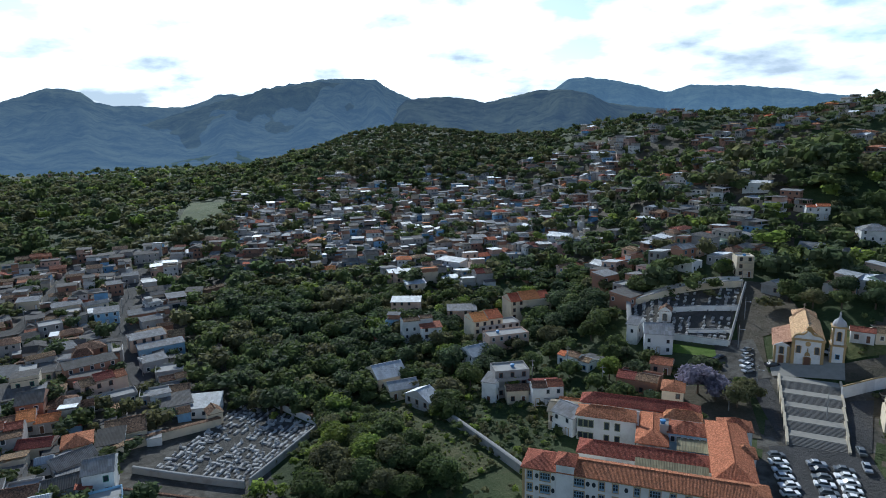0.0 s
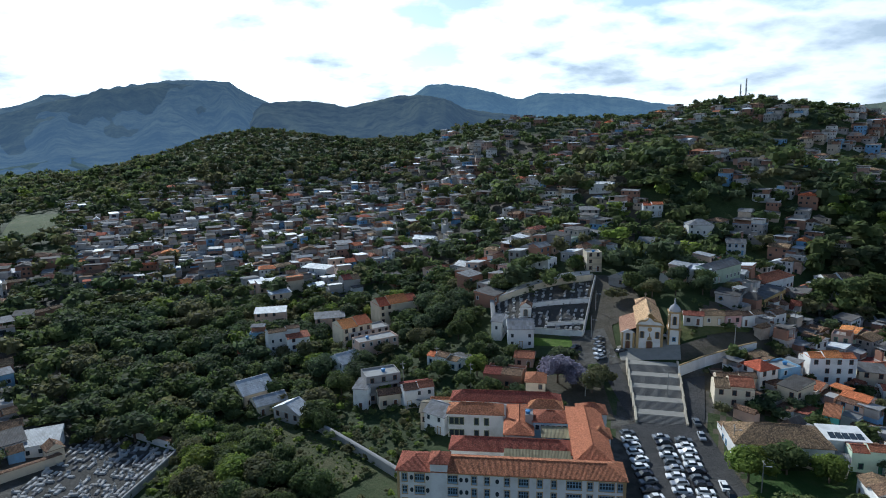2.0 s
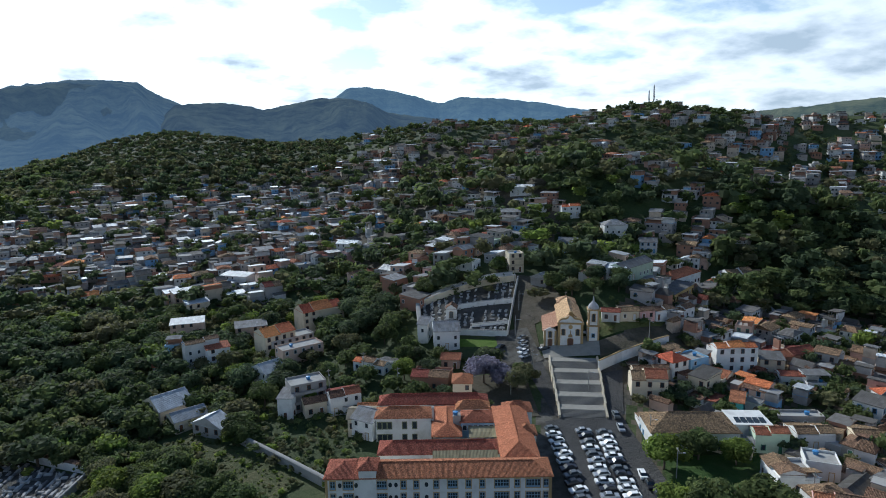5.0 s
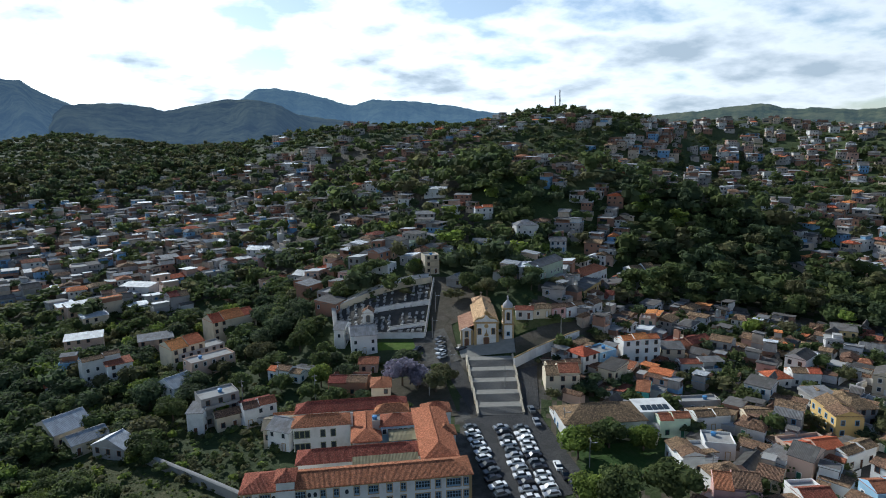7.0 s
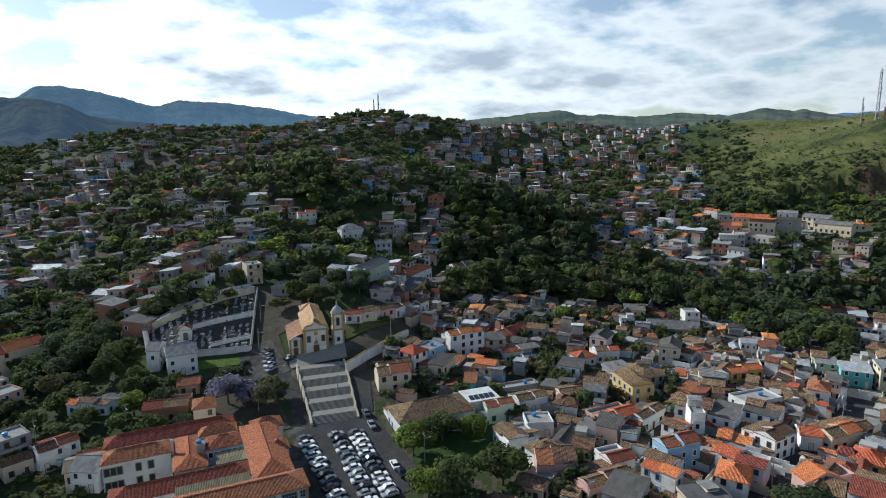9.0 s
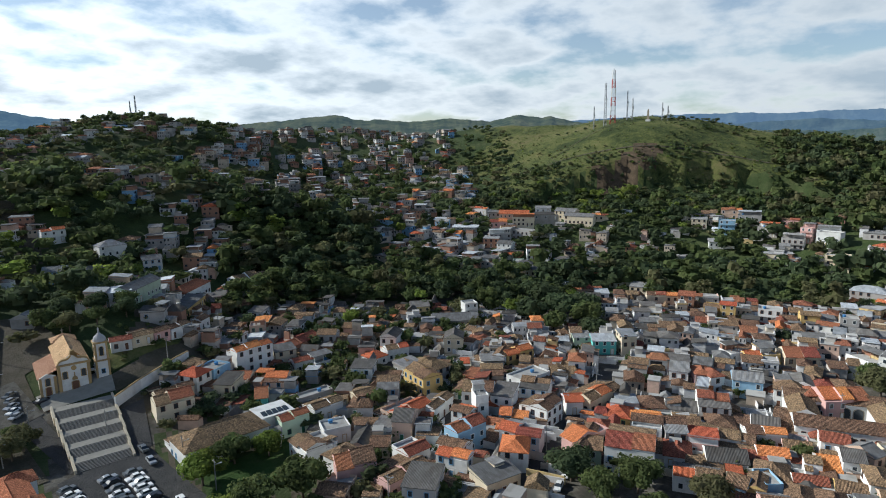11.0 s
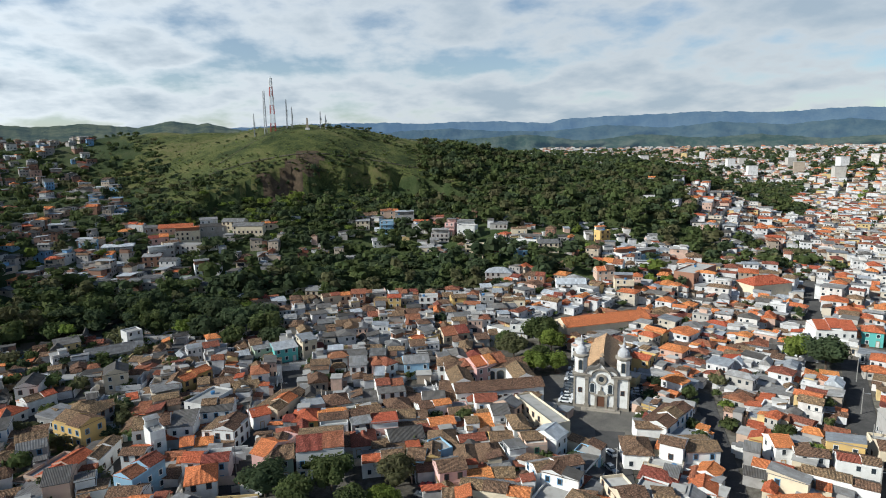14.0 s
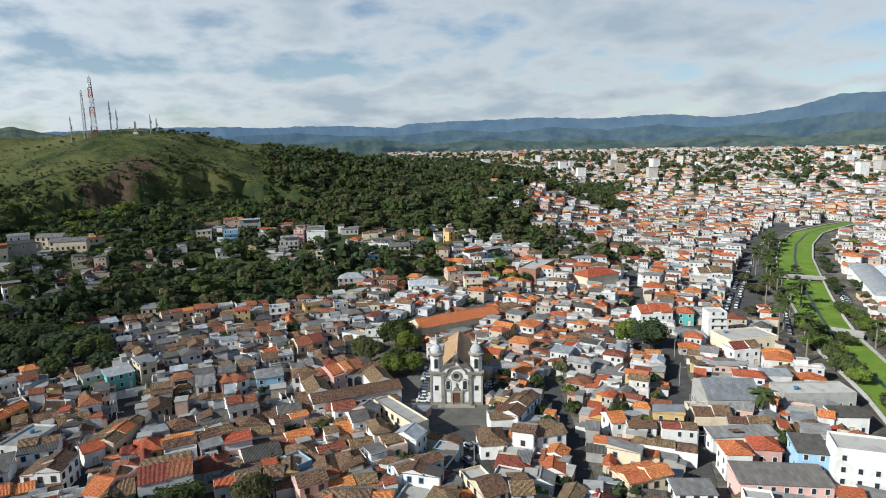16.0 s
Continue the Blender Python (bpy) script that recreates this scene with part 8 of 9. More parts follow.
def utility_pole(x, y, turn):
    ob = thing("utility_pole", x, y, float(land(x, y)), turn, "slender grey concrete utility pole with a crossarm", "pole", "utility poles")
    part("pole", Shape().ring(0, 0, [(0.16, -0.5), (0.13, 4), (0.09, 8.5)], 8).mesh("pole", POLE_WOOD), ob)
    part("crossarm", Shape().box(-0.9, 0.9, -0.06, 0.06, 7.8, 7.95, 0).mesh("crossarm", POLE_WOOD), ob)
    part("lamp_arm", Shape().box(-0.05, 0.05, -1.5, 0, 6.9, 7.0, 0).box(-0.15, 0.15, -1.9, -1.3, 6.85, 7.05, 0).mesh("lamp_arm", MAST_GREY), ob)
    return ob


FIRST_POLE = utility_pole(175.5, 187.4, 20)
for x, y, t in ((103.9, 157.2, 60), (81.8, 167.4, 10), (42.2, 203.6, -20), (49.7, 185.7, 0), (28.8, 196.2, 0), (94.0, 176.0, 40), (99.5, 200.0, 60), (109.0, 216.0, 60), (117.0, 236.0, 60), (104.5, 128.0, 70), (100.0, 112.0, 70), (140.0, 174.5, 5), (156.0, 180.0, 10), (121.0, 92.0, 80), (112.0, 70.0, 80), (152.0, 44.0, 0), (176.0, 46.0, 0), (196.0, 40.0, 0), (203.0, 10.0, 90), (206.0, -30.0, 90), (166.0, -72.0, 40), (140.0, -53.0, 20), (125.0, -111.0, -35), (145.0, -125.0, -35), (168.0, -140.0, -35), (192.0, -157.0, -35), (-110.0, 211.0, 50), (-125.0, 232.0, 50), (-140.0, 254.0, 50), (-152.0, 280.0, 60), (-160.0, 302.0, 60), (-186.0, 262.0, 70), (-194.0, 286.0, 70), (-203.0, 312.0, 70)):
    copy_thing(FIRST_POLE, pose(x, y, float(land(x, y)), 0, 0, t))

# ---- streets kept free of houses ----
for p, q, half in (((109.8, -100.1), (211.7, -170.3), 4.0), ((128.1, -49.9), (165, -60), 4.5), ((128.7, 44.3), (188, 44), 3.5), ((188, 44), (224, 38), 3.5), ((196.3, 125.3), (165.1, 82.3), 3.5), ((165.1, 82.3), (140, 60), 3), ((226, -221), (290, -288), 9.0), ((290, -288), (390, -396), 9.0), ((390, -396), (470, -506), 9), ((215.6, -160.3), (333.5, -237.4), 4), ((271.5, -69.7), (259.6, -45.9), 5), ((259, -45), (249, 4), 4), ((249, 4), (196, 125), 3.5), ((205, -45), (200, 44), 3.5), ((-181.9, 246.7), (-223, 368.2), 3.5), ((-106.8, 204.9), (-147.1, 263.9), 4.0), ((-147.1, 263.9), (-188.4, 384.5), 3.5), ((270, -70), (300, -160), 4), ((188, -100), (120, -75), 3), ((250, -160), (180, -220), 3.5)):
    a, b = Vector(p), Vector(q)
    n = max(2, int((b - a).length / (half * 1.1)))
    for k in range(n + 1):
        TAKEN.add(*a.lerp(b, k / n), half)
    side = Vector((-(b - a).y, (b - a).x)).normalized() * (half - 0.3)
    drape("road_street", [a - side, b - side, b + side, a + side], ASPHALT, 0.14, "narrow worn asphalt street between houses", "road")
for k in range(9):
    TAKEN.add(*Vector((-17.0, 186.0)).lerp(Vector((10.0, 142.0)), k / 8), 6.5)
# ---- the town, quarter by quarter ----
FAR = []
quarter(38, 62, 128, 215, -70, (6.2, 9.2), GARDEN_MIX, GARDEN_WALLS, 71, "old town houses", (1, 1, 1, 2), 0.46, 6.0, 215, FAR, "colonial_house", 6)
quarter(62, 92, 128, 215, -80, (7.6, 9.0), OLD_MIX, OLD_WALLS, 1, "old town houses", (1, 1, 1, 2), 0.92, 2.4, 200, FAR, "colonial_house", 6)
quarter(44, 66, 215, 290, -70, (7.0, 9.0), GARDEN_MIX, GARDEN_WALLS, 2, "old town houses", (1, 1, 2), 0.42, 5.0, 250, FAR, "colonial_house", 6)
quarter(92, 104, 128, 215, -86, (6.0, 8.6), OLD_MIX, OLD_WALLS, 23, "old town houses", (1, 1, 1, 2), 0.9, 2.0, 195, FAR, "colonial_house", 6)
quarter(66, 78, 215, 276, -80, (5.8, 7.8), OLD_MIX, OLD_WALLS, 16, "old town houses", (1, 1, 2), 0.85, 2.5, 225, FAR, "colonial_house", 6)
quarter(78, 100, 215, 322, -86, (5.8, 7.8), UPPER_MIX, UPPER_WALLS, 18, "old town houses", (1, 2, 2), 0.92, 2.5, 225, FAR, "colonial_house", 6)
quarter(100, 150, 128, 330, -38, (6.0, 8.4), CITY_MIX, OLD_WALLS, 3, "town houses", (1, 1, 2), 0.95, 2.5, 192, FAR, "colonial_house", 6, 1.25)
quarter(-24, -19, 385, 440, 20, (7.6, 9), RIVER_MIX, HILL_WALLS, 24, "riverside houses", (1, 1, 2), 0.7, 3.5, 0, FAR)
quarter(-42, -24, 150, 440, 25, (7.6, 9), RIVER_MIX, HILL_WALLS, 4, "riverside houses", (1, 1, 1, 2), 0.7, 3.5, 260, FAR, "hillside_house", 5)
quarter(-19, -6, 356, 470, 15, (7.2, 8), HILL_MIX, HILL_WALLS, 25, "hillside houses", (1, 1, 2), 0.78, 4, 375, FAR, "hillside_house", 4, 1.3, -0.18)
quarter(-6, 14, 315, 470, 15, (7.2, 8), HILL_MIX, HILL_WALLS, 5, "hillside houses", (1, 1, 2), 0.78, 4, 360, FAR, "hillside_house", 4, 1.3, -0.18)
quarter(14, 48, 245, 400, 35, (7.6, 8.6), HILL_MIX, HILL_WALLS, 6, "hillside houses", (1, 1, 2), 0.8, 5, 320, FAR, "hillside_house", 4, 1.3, 0.02)
quarter(60, 118, 388, 455, -5, (7, 7.5), HILL_MIX, HILL_WALLS, 7, "hill foot houses", (1, 1, 1, 2), 0.13, 6, 0, FAR)
quarter(98, 118, 318, 412, -25, (7, 7.6), CITY_MIX, OLD_WALLS, 17, "hill foot houses", (1, 1, 2), 0.32, 5, 0, FAR)
quarter(-19, 16, 470, 640, 10, (7.2, 8), HILL_MIX, HILL_WALLS, 8, "", (1, 1, 2), 0.72, 4, 0, FAR, vary=1.3, clump=-0.12)
quarter(14, 48, 400, 560, 30, (8.2, 8.6), HILL_MIX, HILL_WALLS, 9, "", (1, 1, 2), 0.7, 6, 0, FAR, vary=1.3, clump=0.03)
quarter(12, 48, 560, 740, 30, (8.6, 8.6), HILL_MIX, HILL_WALLS, 19, "", (1, 1, 2), 0.62, 7, 0, FAR, vary=1.3, clump=0.02)
quarter(44, 57, 440, 860, 40, (9, 8.8), HILL_MIX, HILL_WALLS, 10, "", (1, 1, 2), 0.7, 8, 0, FAR, vary=1.3, clump=-0.12)
quarter(57, 67, 440, 620, 10, (8.2, 8.2), HILL_MIX, HILL_WALLS, 20, "", (1, 1, 2), 0.8, 6, 0, FAR, vary=1.3, clump=-0.2)
quarter(57, 65, 620, 860, 40, (8, 8.6), HILL_MIX, HILL_WALLS, 21, "", (1, 1, 2), 0.5, 6, 0, FAR)
quarter(58, 79, 372, 440, -10, (7.4, 8.0), HILL_MIX, HILL_WALLS, 22, "", (1, 1, 2), 0.75, 5, 0, FAR, vary=1.3, clump=-0.16)
quarter(112, 124, 330, 1000, -33, (6.8, 8.8), CITY_MIX, OLD_WALLS, 11, "", (1, 1, 2, 2, 3), 0.86, 4.0, 0, FAR, vary=1.6)
quarter(123, 132, 330, 1000, -43, (6.8, 9), CITY_MIX, OLD_WALLS, 60, "", (1, 1, 2, 2, 3), 0.88, 4.0, 0, FAR, vary=1.6)
quarter(132, 150, 330, 1000, -50, (7.2, 9.4), CITY_MIX, OLD_WALLS, 61, "", (1, 1, 2, 2, 3), 0.86, 4.5, 0, FAR, vary=1.8)
quarter(112, 124, 1000, 2300, -22, (10, 12), CITY_MIX, OLD_WALLS, 12, "", (1, 1, 2, 3), 0.42, 10, 0, FAR, vary=2)
quarter(124, 136, 1000, 2500, -40, (10.5, 12.5), CITY_MIX, OLD_WALLS, 62, "", (1, 1, 2, 3), 0.46, 9, 0, FAR, vary=2)
quarter(136, 150, 1000, 2600, -15, (11, 13), CITY_MIX, OLD_WALLS, 63, "", (1, 1, 2, 3), 0.44, 10, 0, FAR, vary=2)
quarter(92, 112, 1150, 1900, -30, (13, 15), CITY_MIX, OLD_WALLS, 13, "", (1, 2, 3), 0.36, 10, 0, FAR)
quarter(100, 150, 2500, 3500, -28, (18, 20), CITY_MIX, OLD_WALLS, 64, "", (1, 2, 3), 0.45, 20, 0, FAR)
quarter(-35, -24, 1150, 1600, 20, (13, 14), HILL_MIX, HILL_WALLS, 65, "", (1, 1, 2), 0.1, 14, 0, FAR)
TOWER_RNG = random.Random(15)
for k in range(26):
    a, r = TOWER_RNG.uniform(112, 146), TOWER_RNG.uniform(1300, 2500)
    FAR.append((*polar(a, r), TOWER_RNG.uniform(16, 26), TOWER_RNG.uniform(16, 22), TOWER_RNG.uniform(-40, 0), TOWER_RNG.randrange(6, 13), "white", "slab", "flat"))


FAR_KINDS = ("gable", "lean", "flat", "hip", "canopy", "ell")
VARIANTS = 3


def far_house_templates(windows):
    """Houses for the distance, in plan one by one, in height true metres: six kinds, one to three storeys, three variants each."""
    out = []
    for kind in FAR_KINDS:
        for storeys in (1, 2, 3):
            for variant in range(VARIANTS):
                rng = random.Random(f"{kind}{storeys}{variant}{windows}")
                v, f, m = [], [], []

                def solid(lo, up, mat):
                    k = len(v)
                    v.extend(lo + up)
                    for i in range(4):
                        f.append((k + i, k + (i + 1) % 4, k + 4 + (i + 1) % 4, k + 4 + i))
                        m.append(mat)
                    f.append((k + 4, k + 5, k + 6, k + 7))
                    m.append(mat)

                def block(x0, x1, y0, y1, z0, z1, mat):
                    P = [(x0, y0), (x1, y0), (x1, y1), (x0, y1)]
                    solid([(x, y, z0) for x, y in P], [(x, y, z1) for x, y in P], mat)

                def pitched(x0, x1, y0, y1, z, rise, over, hip=0.0):
                    P = [(x0 - over, y0 - over), (x1 + over, y0 - over), (x1 + over, y1 + over), (x0 - over, y1 + over)]
                    mid = (y0 + y1) / 2
                    a, b = x0 - over + hip, x1 + over - hip
                    solid([(x, y, z - 0.02) for x, y in P], [(x, y, z + 0.14) for x, y in P], 1)
                    solid([(x, y, z + 0.15) for x, y in P], [(a, mid - .02, z + rise), (b, mid - .02, z + rise), (b, mid + .02, z + rise), (a, mid + .02, z + rise)], 1)

                def lean(x0, x1, y0, y1, z, rise, over):
                    P = [(x0 - over, y0 - over), (x1 + over, y0 - over), (x1 + over, y1 + over), (x0 - over, y1 + over)]
                    lift = [0, 0, rise, rise]
                    solid([(x, y, z + q) for (x, y), q in zip(P, lift)], [(x, y, z + q + 0.16) for (x, y), q in zip(P, lift)], 1)

                h = 2.75 * storeys + rng.uniform(-0.15, 0.35)
                base = -2.2
                if kind == "gable":
                    block(-.5, .5, -.5, .5, base, h, 0)
                    pitched(-.5, .5, -.5, .5, h, rng.uniform(1.2, 1.7), .05)
                elif kind == "hip":
                    block(-.5, .5, -.5, .5, base, h, 0)
                    pitched(-.5, .5, -.5, .5, h, rng.uniform(1.2, 1.6), .06, rng.uniform(.25, .4))
                elif kind == "lean":
                    block(-.5, .5, -.5, .5, base, h, 0)
                    lean(-.5, .5, -.5, .5, h, rng.uniform(0.25, 0.7), rng.choice((.03, .07)))
                    if variant == 2:
                        block(-.5, -.1, -.9, -.5, base, h - 0.8, 0)
                        lean(-.5, -.1, -.9, -.5, h - 0.8, 0.35, .04)
                elif kind == "flat":
                    block(-.5, .5, -.5, .5, base, h, 0)
                    block(-.54, .54, -.54, .54, h, h + 0.16, 1)
                    if windows:
                        block(-.5, .5, .44, .5, h + 0.16, h + 0.9, 0)
                        block(-.5, -.45, -.4, .44, h + 0.16, h + 0.9, 0)
                    if windows and variant:
                        x = rng.uniform(-.2, .2)
                        block(x - .24, x + .24, .05, .43, h + 0.16, h + 2.1, 0)
                        block(x - .28, x + .28, .01, .46, h + 2.1, h + 2.22, 1)
                elif kind == "canopy":
                    block(-.5, .5, -.5, .5, base, h, 0)
                    block(-.52, .52, -.52, .52, h, h + 0.14, 0)
                    block(-.5, .5, -.5, -.47, h + 0.14, h + 0.95, 0)
                    part_back = rng.uniform(-.1, .3)
                    block(-.48, .48, part_back, .5, h + 0.14, h + 2.2, 0)
                    for x, y in ((-.47, -.44), (.44, -.44), (-.02, -.44)):
                        block(x, x + .03, y, y + .03, h + 0.14, h + 2.3, 0)
                    lean(-.52, .52, -.5, .52, h + 2.3, rng.uniform(0.15, 0.5), .03)
                else:
                    block(-.5, .5, -.05, .5, base, h, 0)
                    pitched(-.5, .5, -.05, .5, h, rng.uniform(0.9, 1.3), .05)
                    x = rng.choice((-.5, 0.0))
                    block(x, x + .5, -.5, -.06, base, h - 0.7, 0)
                    lean(x, x + .5, -.5, -.09, h - 0.9, 0.75, .04)
                for q in (0, 1, 2, 3) if windows else ():
                    ca, sa = (1, 0, -1, 0)[q], (0, 1, 0, -1)[q]
                    for level in range(storeys):
                        # a wide dark quad on the wall stands in for a recess in shade
                        porch_shade = q == 0 and rng.random() < 0.35
                        for px in (-.12,) if porch_shade else (-.33, -.02, .3):
                            if rng.random() < 0.25 or kind == "ell" and q == 0:
                                continue
                            half = rng.uniform(.2, .3) if porch_shade else rng.uniform(.04, .075)
                            z0 = 2.75 * level + (0.35 if porch_shade or level == 0 and rng.random() < 0.3 else 1.0)
                            z1 = 2.75 * level + rng.uniform(2.0, 2.25)
                            px2 = px + rng.uniform(-.05, .05)
                            w = [(px2 - half, -.507, z0), (px2 + half, -.507, z0), (px2 + half, -.507, z1), (px2 - half, -.507, z1)]
                            k = len(v)
                            v.extend([(ca * x - sa * y, sa * x + ca * y, z) for x, y, z in w])
                            f.append((k, k + 1, k + 2, k + 3))
                            m.append(2)
                out.append((np.array(v, float), np.array(f), np.array(m)))
    return out


def far_kind(x, y, n, shape, roof, hill):
    """Which template, height factor and roof suit a far house."""
    rng = random.Random(round(x * 13.7 + y * 91.3))
    kind = {"flat": 2, "shed": 1, "gable": 0, "hip": 3}[shape]
    if hill and shape in ("flat", "shed") and rng.random() < 0.4:
        kind = 4
    elif shape == "gable" and rng.random() < 0.45:
        kind = 5
    elif shape == "gable" and rng.random() < 0.3:
        kind = 3
    if kind == 4 and roof in ("slab", "old"):
        roof = rng.choice(("zinc", "sheet", "dark"))
    storeys = max(1, min(3, int(n)))
    return (kind * 3 + storeys - 1) * VARIANTS + rng.randrange(VARIANTS), n / storeys, roof


def island_material(name, stops, rough=0.85):
    m, n, b = material(name, rough)
    g = n.add("ShaderNodeNewGeometry")
    r = n.ramp(g.outputs["Random Per Island"], stops)
    r_node = r.node
    r_node.color_ramp.interpolation = "CONSTANT"
    dirt = n.ramp(n.noise(g.outputs["Position"], 0.3, 5, 0.7), [(0.42, (0, 0, 0)), (0.7, (1, 1, 1))])
    n.link(n.mix(n.math("MULTIPLY", dirt, 0.45), r, (0.12, 0.10, 0.085)), b.inputs["Base Color"])
    return m


HILL_WALL = island_material("hill_house_walls", [(0, (0.42, 0.39, 0.36)), (0.26, (0.64, 0.63, 0.60)), (0.42, (0.33, 0.18, 0.12)), (0.66, (0.58, 0.48, 0.37)), (0.80, (0.36, 0.34, 0.32)), (0.90, (0.22, 0.40, 0.60)), (0.95, (0.55, 0.36, 0.28))])
CITY_WALL = island_material("city_walls", [(0, (0.67, 0.66, 0.65)), (0.50, (0.60, 0.53, 0.43)), (0.62, (0.48, 0.45, 0.41)), (0.70, (0.70, 0.66, 0.62)), (0.82, (0.62, 0.43, 0.34)), (0.90, (0.40, 0.33, 0.26)), (0.95, (0.66, 0.50, 0.24))])


PER_PIECE[0] = True
FAR_ROOFS = {"old": tiles("old_clay_tiles_joined", (0.265, 0.16, 0.092), (0.068, 0.048, 0.036), 0.5), "red": tiles("red_clay_tiles_joined", (0.31, 0.11, 0.062), (0.14, 0.06, 0.04), 0.35), "new": tiles("orange_clay_tiles_joined", (0.60, 0.185, 0.07), (0.36, 0.115, 0.05), 0.2), "sheet": sheeting("fibre_cement_joined", (0.36, 0.36, 0.36), (0.16, 0.14, 0.12)), "dark": sheeting("dark_fibre_cement_joined", (0.19, 0.18, 0.17), (0.10, 0.085, 0.07)), "zinc": sheeting("metal_sheets_joined", (0.56, 0.59, 0.62), (0.30, 0.30, 0.30), 0.68, 0.2), "slab": plaster("concrete_joined", (0.36, 0.35, 0.33), 0.6)}
PER_PIECE[0] = False
ROOF_SLOT = {k: i + 2 for i, k in enumerate(FAR_ROOFS)}


def build_far(name, rows, label, wall, windows=True):
    tpl = far_house_templates(windows)
    places = []
    for x, y, w, d, t, n, wl, rf, shape in rows:
        k, tall, rf = far_kind(x, y, n, shape, rf, wall is HILL_WALL)
        z = float(land(x, y)) + 0.2
        places.append((k, pose(x, y, z, 0, 0, t) @ Matrix.Diagonal((w, d, tall, 1)), (0, ROOF_SLOT[rf], 1)))
    if places:
        tagged(new(name, joined(name, tpl, places, [wall, GLASS, *FAR_ROOFS.values()], True)), label, "houses", kind="stuff")


def garden_walls(az0, az1, r0, r1, count, seed, turn):
    """Low party walls of yards and patios."""
    rng = random.Random(seed)
    P = [(-.5, -.5), (.5, -.5), (.5, .5), (-.5, .5)]
    v = np.array([(x, y, -1.0) for x, y in P] + [(x, y, 1.0) for x, y in P])
    f = np.array([(0, 1, 5, 4), (1, 2, 6, 5), (2, 3, 7, 6), (3, 0, 4, 7), (4, 5, 6, 7)])
    places = []
    for _ in range(count):
        r, az = math.sqrt(rng.uniform(r0 * r0, r1 * r1)), rng.uniform(az0, az1)
        x, y = polar(az, r)
        if TAKEN.free(x, y, 0.5):
            places.append((0, pose(x, y, float(land(x, y)), 0, 0, turn + rng.choice((0, 90)) + rng.uniform(-5, 5)) @ Matrix.Diagonal((rng.uniform(4, 11), 0.22, rng.uniform(1.7, 2.6), 1))))
    tagged(new("garden_walls", joined("garden_walls", [(v, f, np.zeros(5, int))], places, [CITY_WALL])), "low plastered party walls between yards and patios", "walls", kind="stuff")


def bearing(h):
    return math.degrees(math.atan2(h[0], h[1]))


def on_hill(h):
    return bearing(h) < 38 or bearing(h) < 110 and 338 < math.hypot(h[0], h[1]) < 1100


# low sheds and lean-tos crammed between the houses
YARDS = []


def yard_sheds(az0, az1, r0, r1, count, seed, turn, mix):
    rng = random.Random(seed)
    for _ in range(count):
        r, az = math.sqrt(rng.uniform(r0 * r0, r1 * r1)), rng.uniform(az0, az1)
        x, y = polar(az, r)
        w, d = rng.uniform(3.0, 6.5), rng.uniform(3.0, 5.5)
        if not TAKEN.free(x, y, 0.36 * min(w, d)):
            continue
        TAKEN.add(x, y, 0.36 * min(w, d))
        roof = weighted(rng, mix)
        YARDS.append((x, y, w, d, turn + rng.choice((0, 90, 180, 270)) + rng.uniform(-6, 6), rng.choice((0.7, 0.8, 0.9, 1, 1.1, 1.6)), "", roof, "flat" if roof == "slab" else "shed" if rng.random() < 0.6 else "gable"))


yard_sheds(38, 64, 128, 300, 420, 51, -70, GARDEN_MIX)
yard_sheds(66, 78, 128, 272, 420, 56, -86, OLD_MIX)
yard_sheds(78, 104, 128, 324, 1500, 58, -86, UPPER_MIX)
yard_sheds(100, 150, 128, 340, 2600, 52, -38, CITY_MIX)
yard_sheds(119, 150, 340, 700, 3000, 55, -38, CITY_MIX)
yard_sheds(60, 118, 385, 455, 130, 57, -5, HILL_MIX)
yard_sheds(-42, -24.5, 150, 440, 480, 53, 25, RIVER_MIX)
yard_sheds(-19, 14, 362, 560, 800, 54, 15, HILL_MIX)
ROOMS_RNG = random.Random(77)
for x, y, w, d, t in HOMES + [h[:5] for h in FAR if 44 < bearing(h) < 128 and math.hypot(h[0], h[1]) < 330]:
    if ROOMS_RNG.random() < 0.4:
        roof = weighted(ROOMS_RNG, {"slab": 3, "old": 3, "new": 1.5, "sheet": 2})
        c, q, u, v = math.cos(radians(t)), math.sin(radians(t)), w * ROOMS_RNG.uniform(-0.25, 0.25), d * ROOMS_RNG.uniform(0.0, 0.4)
        YARDS.append((x + c * u - q * v, y + q * u + c * v, ROOMS_RNG.uniform(2.4, 4.6), ROOMS_RNG.uniform(2.4, 4.2), t + 90 * ROOMS_RNG.randrange(4), ROOMS_RNG.uniform(1.1, 1.7), "", roof, "flat" if roof == "slab" else "shed"))
YARDS.sort(key=lambda h: math.hypot(h[0], h[1]))
SHED_TPL = far_house_templates(False)
for x, y, w, d, t, n, _, rf, shape in YARDS[:280]:
    k, tall, rf = far_kind(x, y, n, shape, rf, False)
    me = joined("yard_shed", SHED_TPL, [(k, Matrix.Diagonal((w, d, tall, 1)), (0, 1, 0))], [WALLS[("white", "grey", "cream", "white", "salmon")[round(7 * w + 5 * d) % 5]], ROOFS[rf]], True)
    ob = new("yard_shed", me)
    ob.matrix_basis = pose(x, y, float(land(x, y)) + 0.2, 0, 0, t)
    tagged(ob, f"small plastered yard shed under {ROOF_WORDS[rf]}", "shed", "yard sheds of the town")
build_far("yard_sheds", [h for h in YARDS[280:] if bearing(h) >= 60], "small lean-tos and sheds crammed between the houses", CITY_WALL, False)
build_far("hill_sheds", [h for h in YARDS[280:] if bearing(h) < 60], "small unpainted sheds between the hillside houses", HILL_WALL, False)
garden_walls(62, 104, 126, 300, 2000, 71, -84)
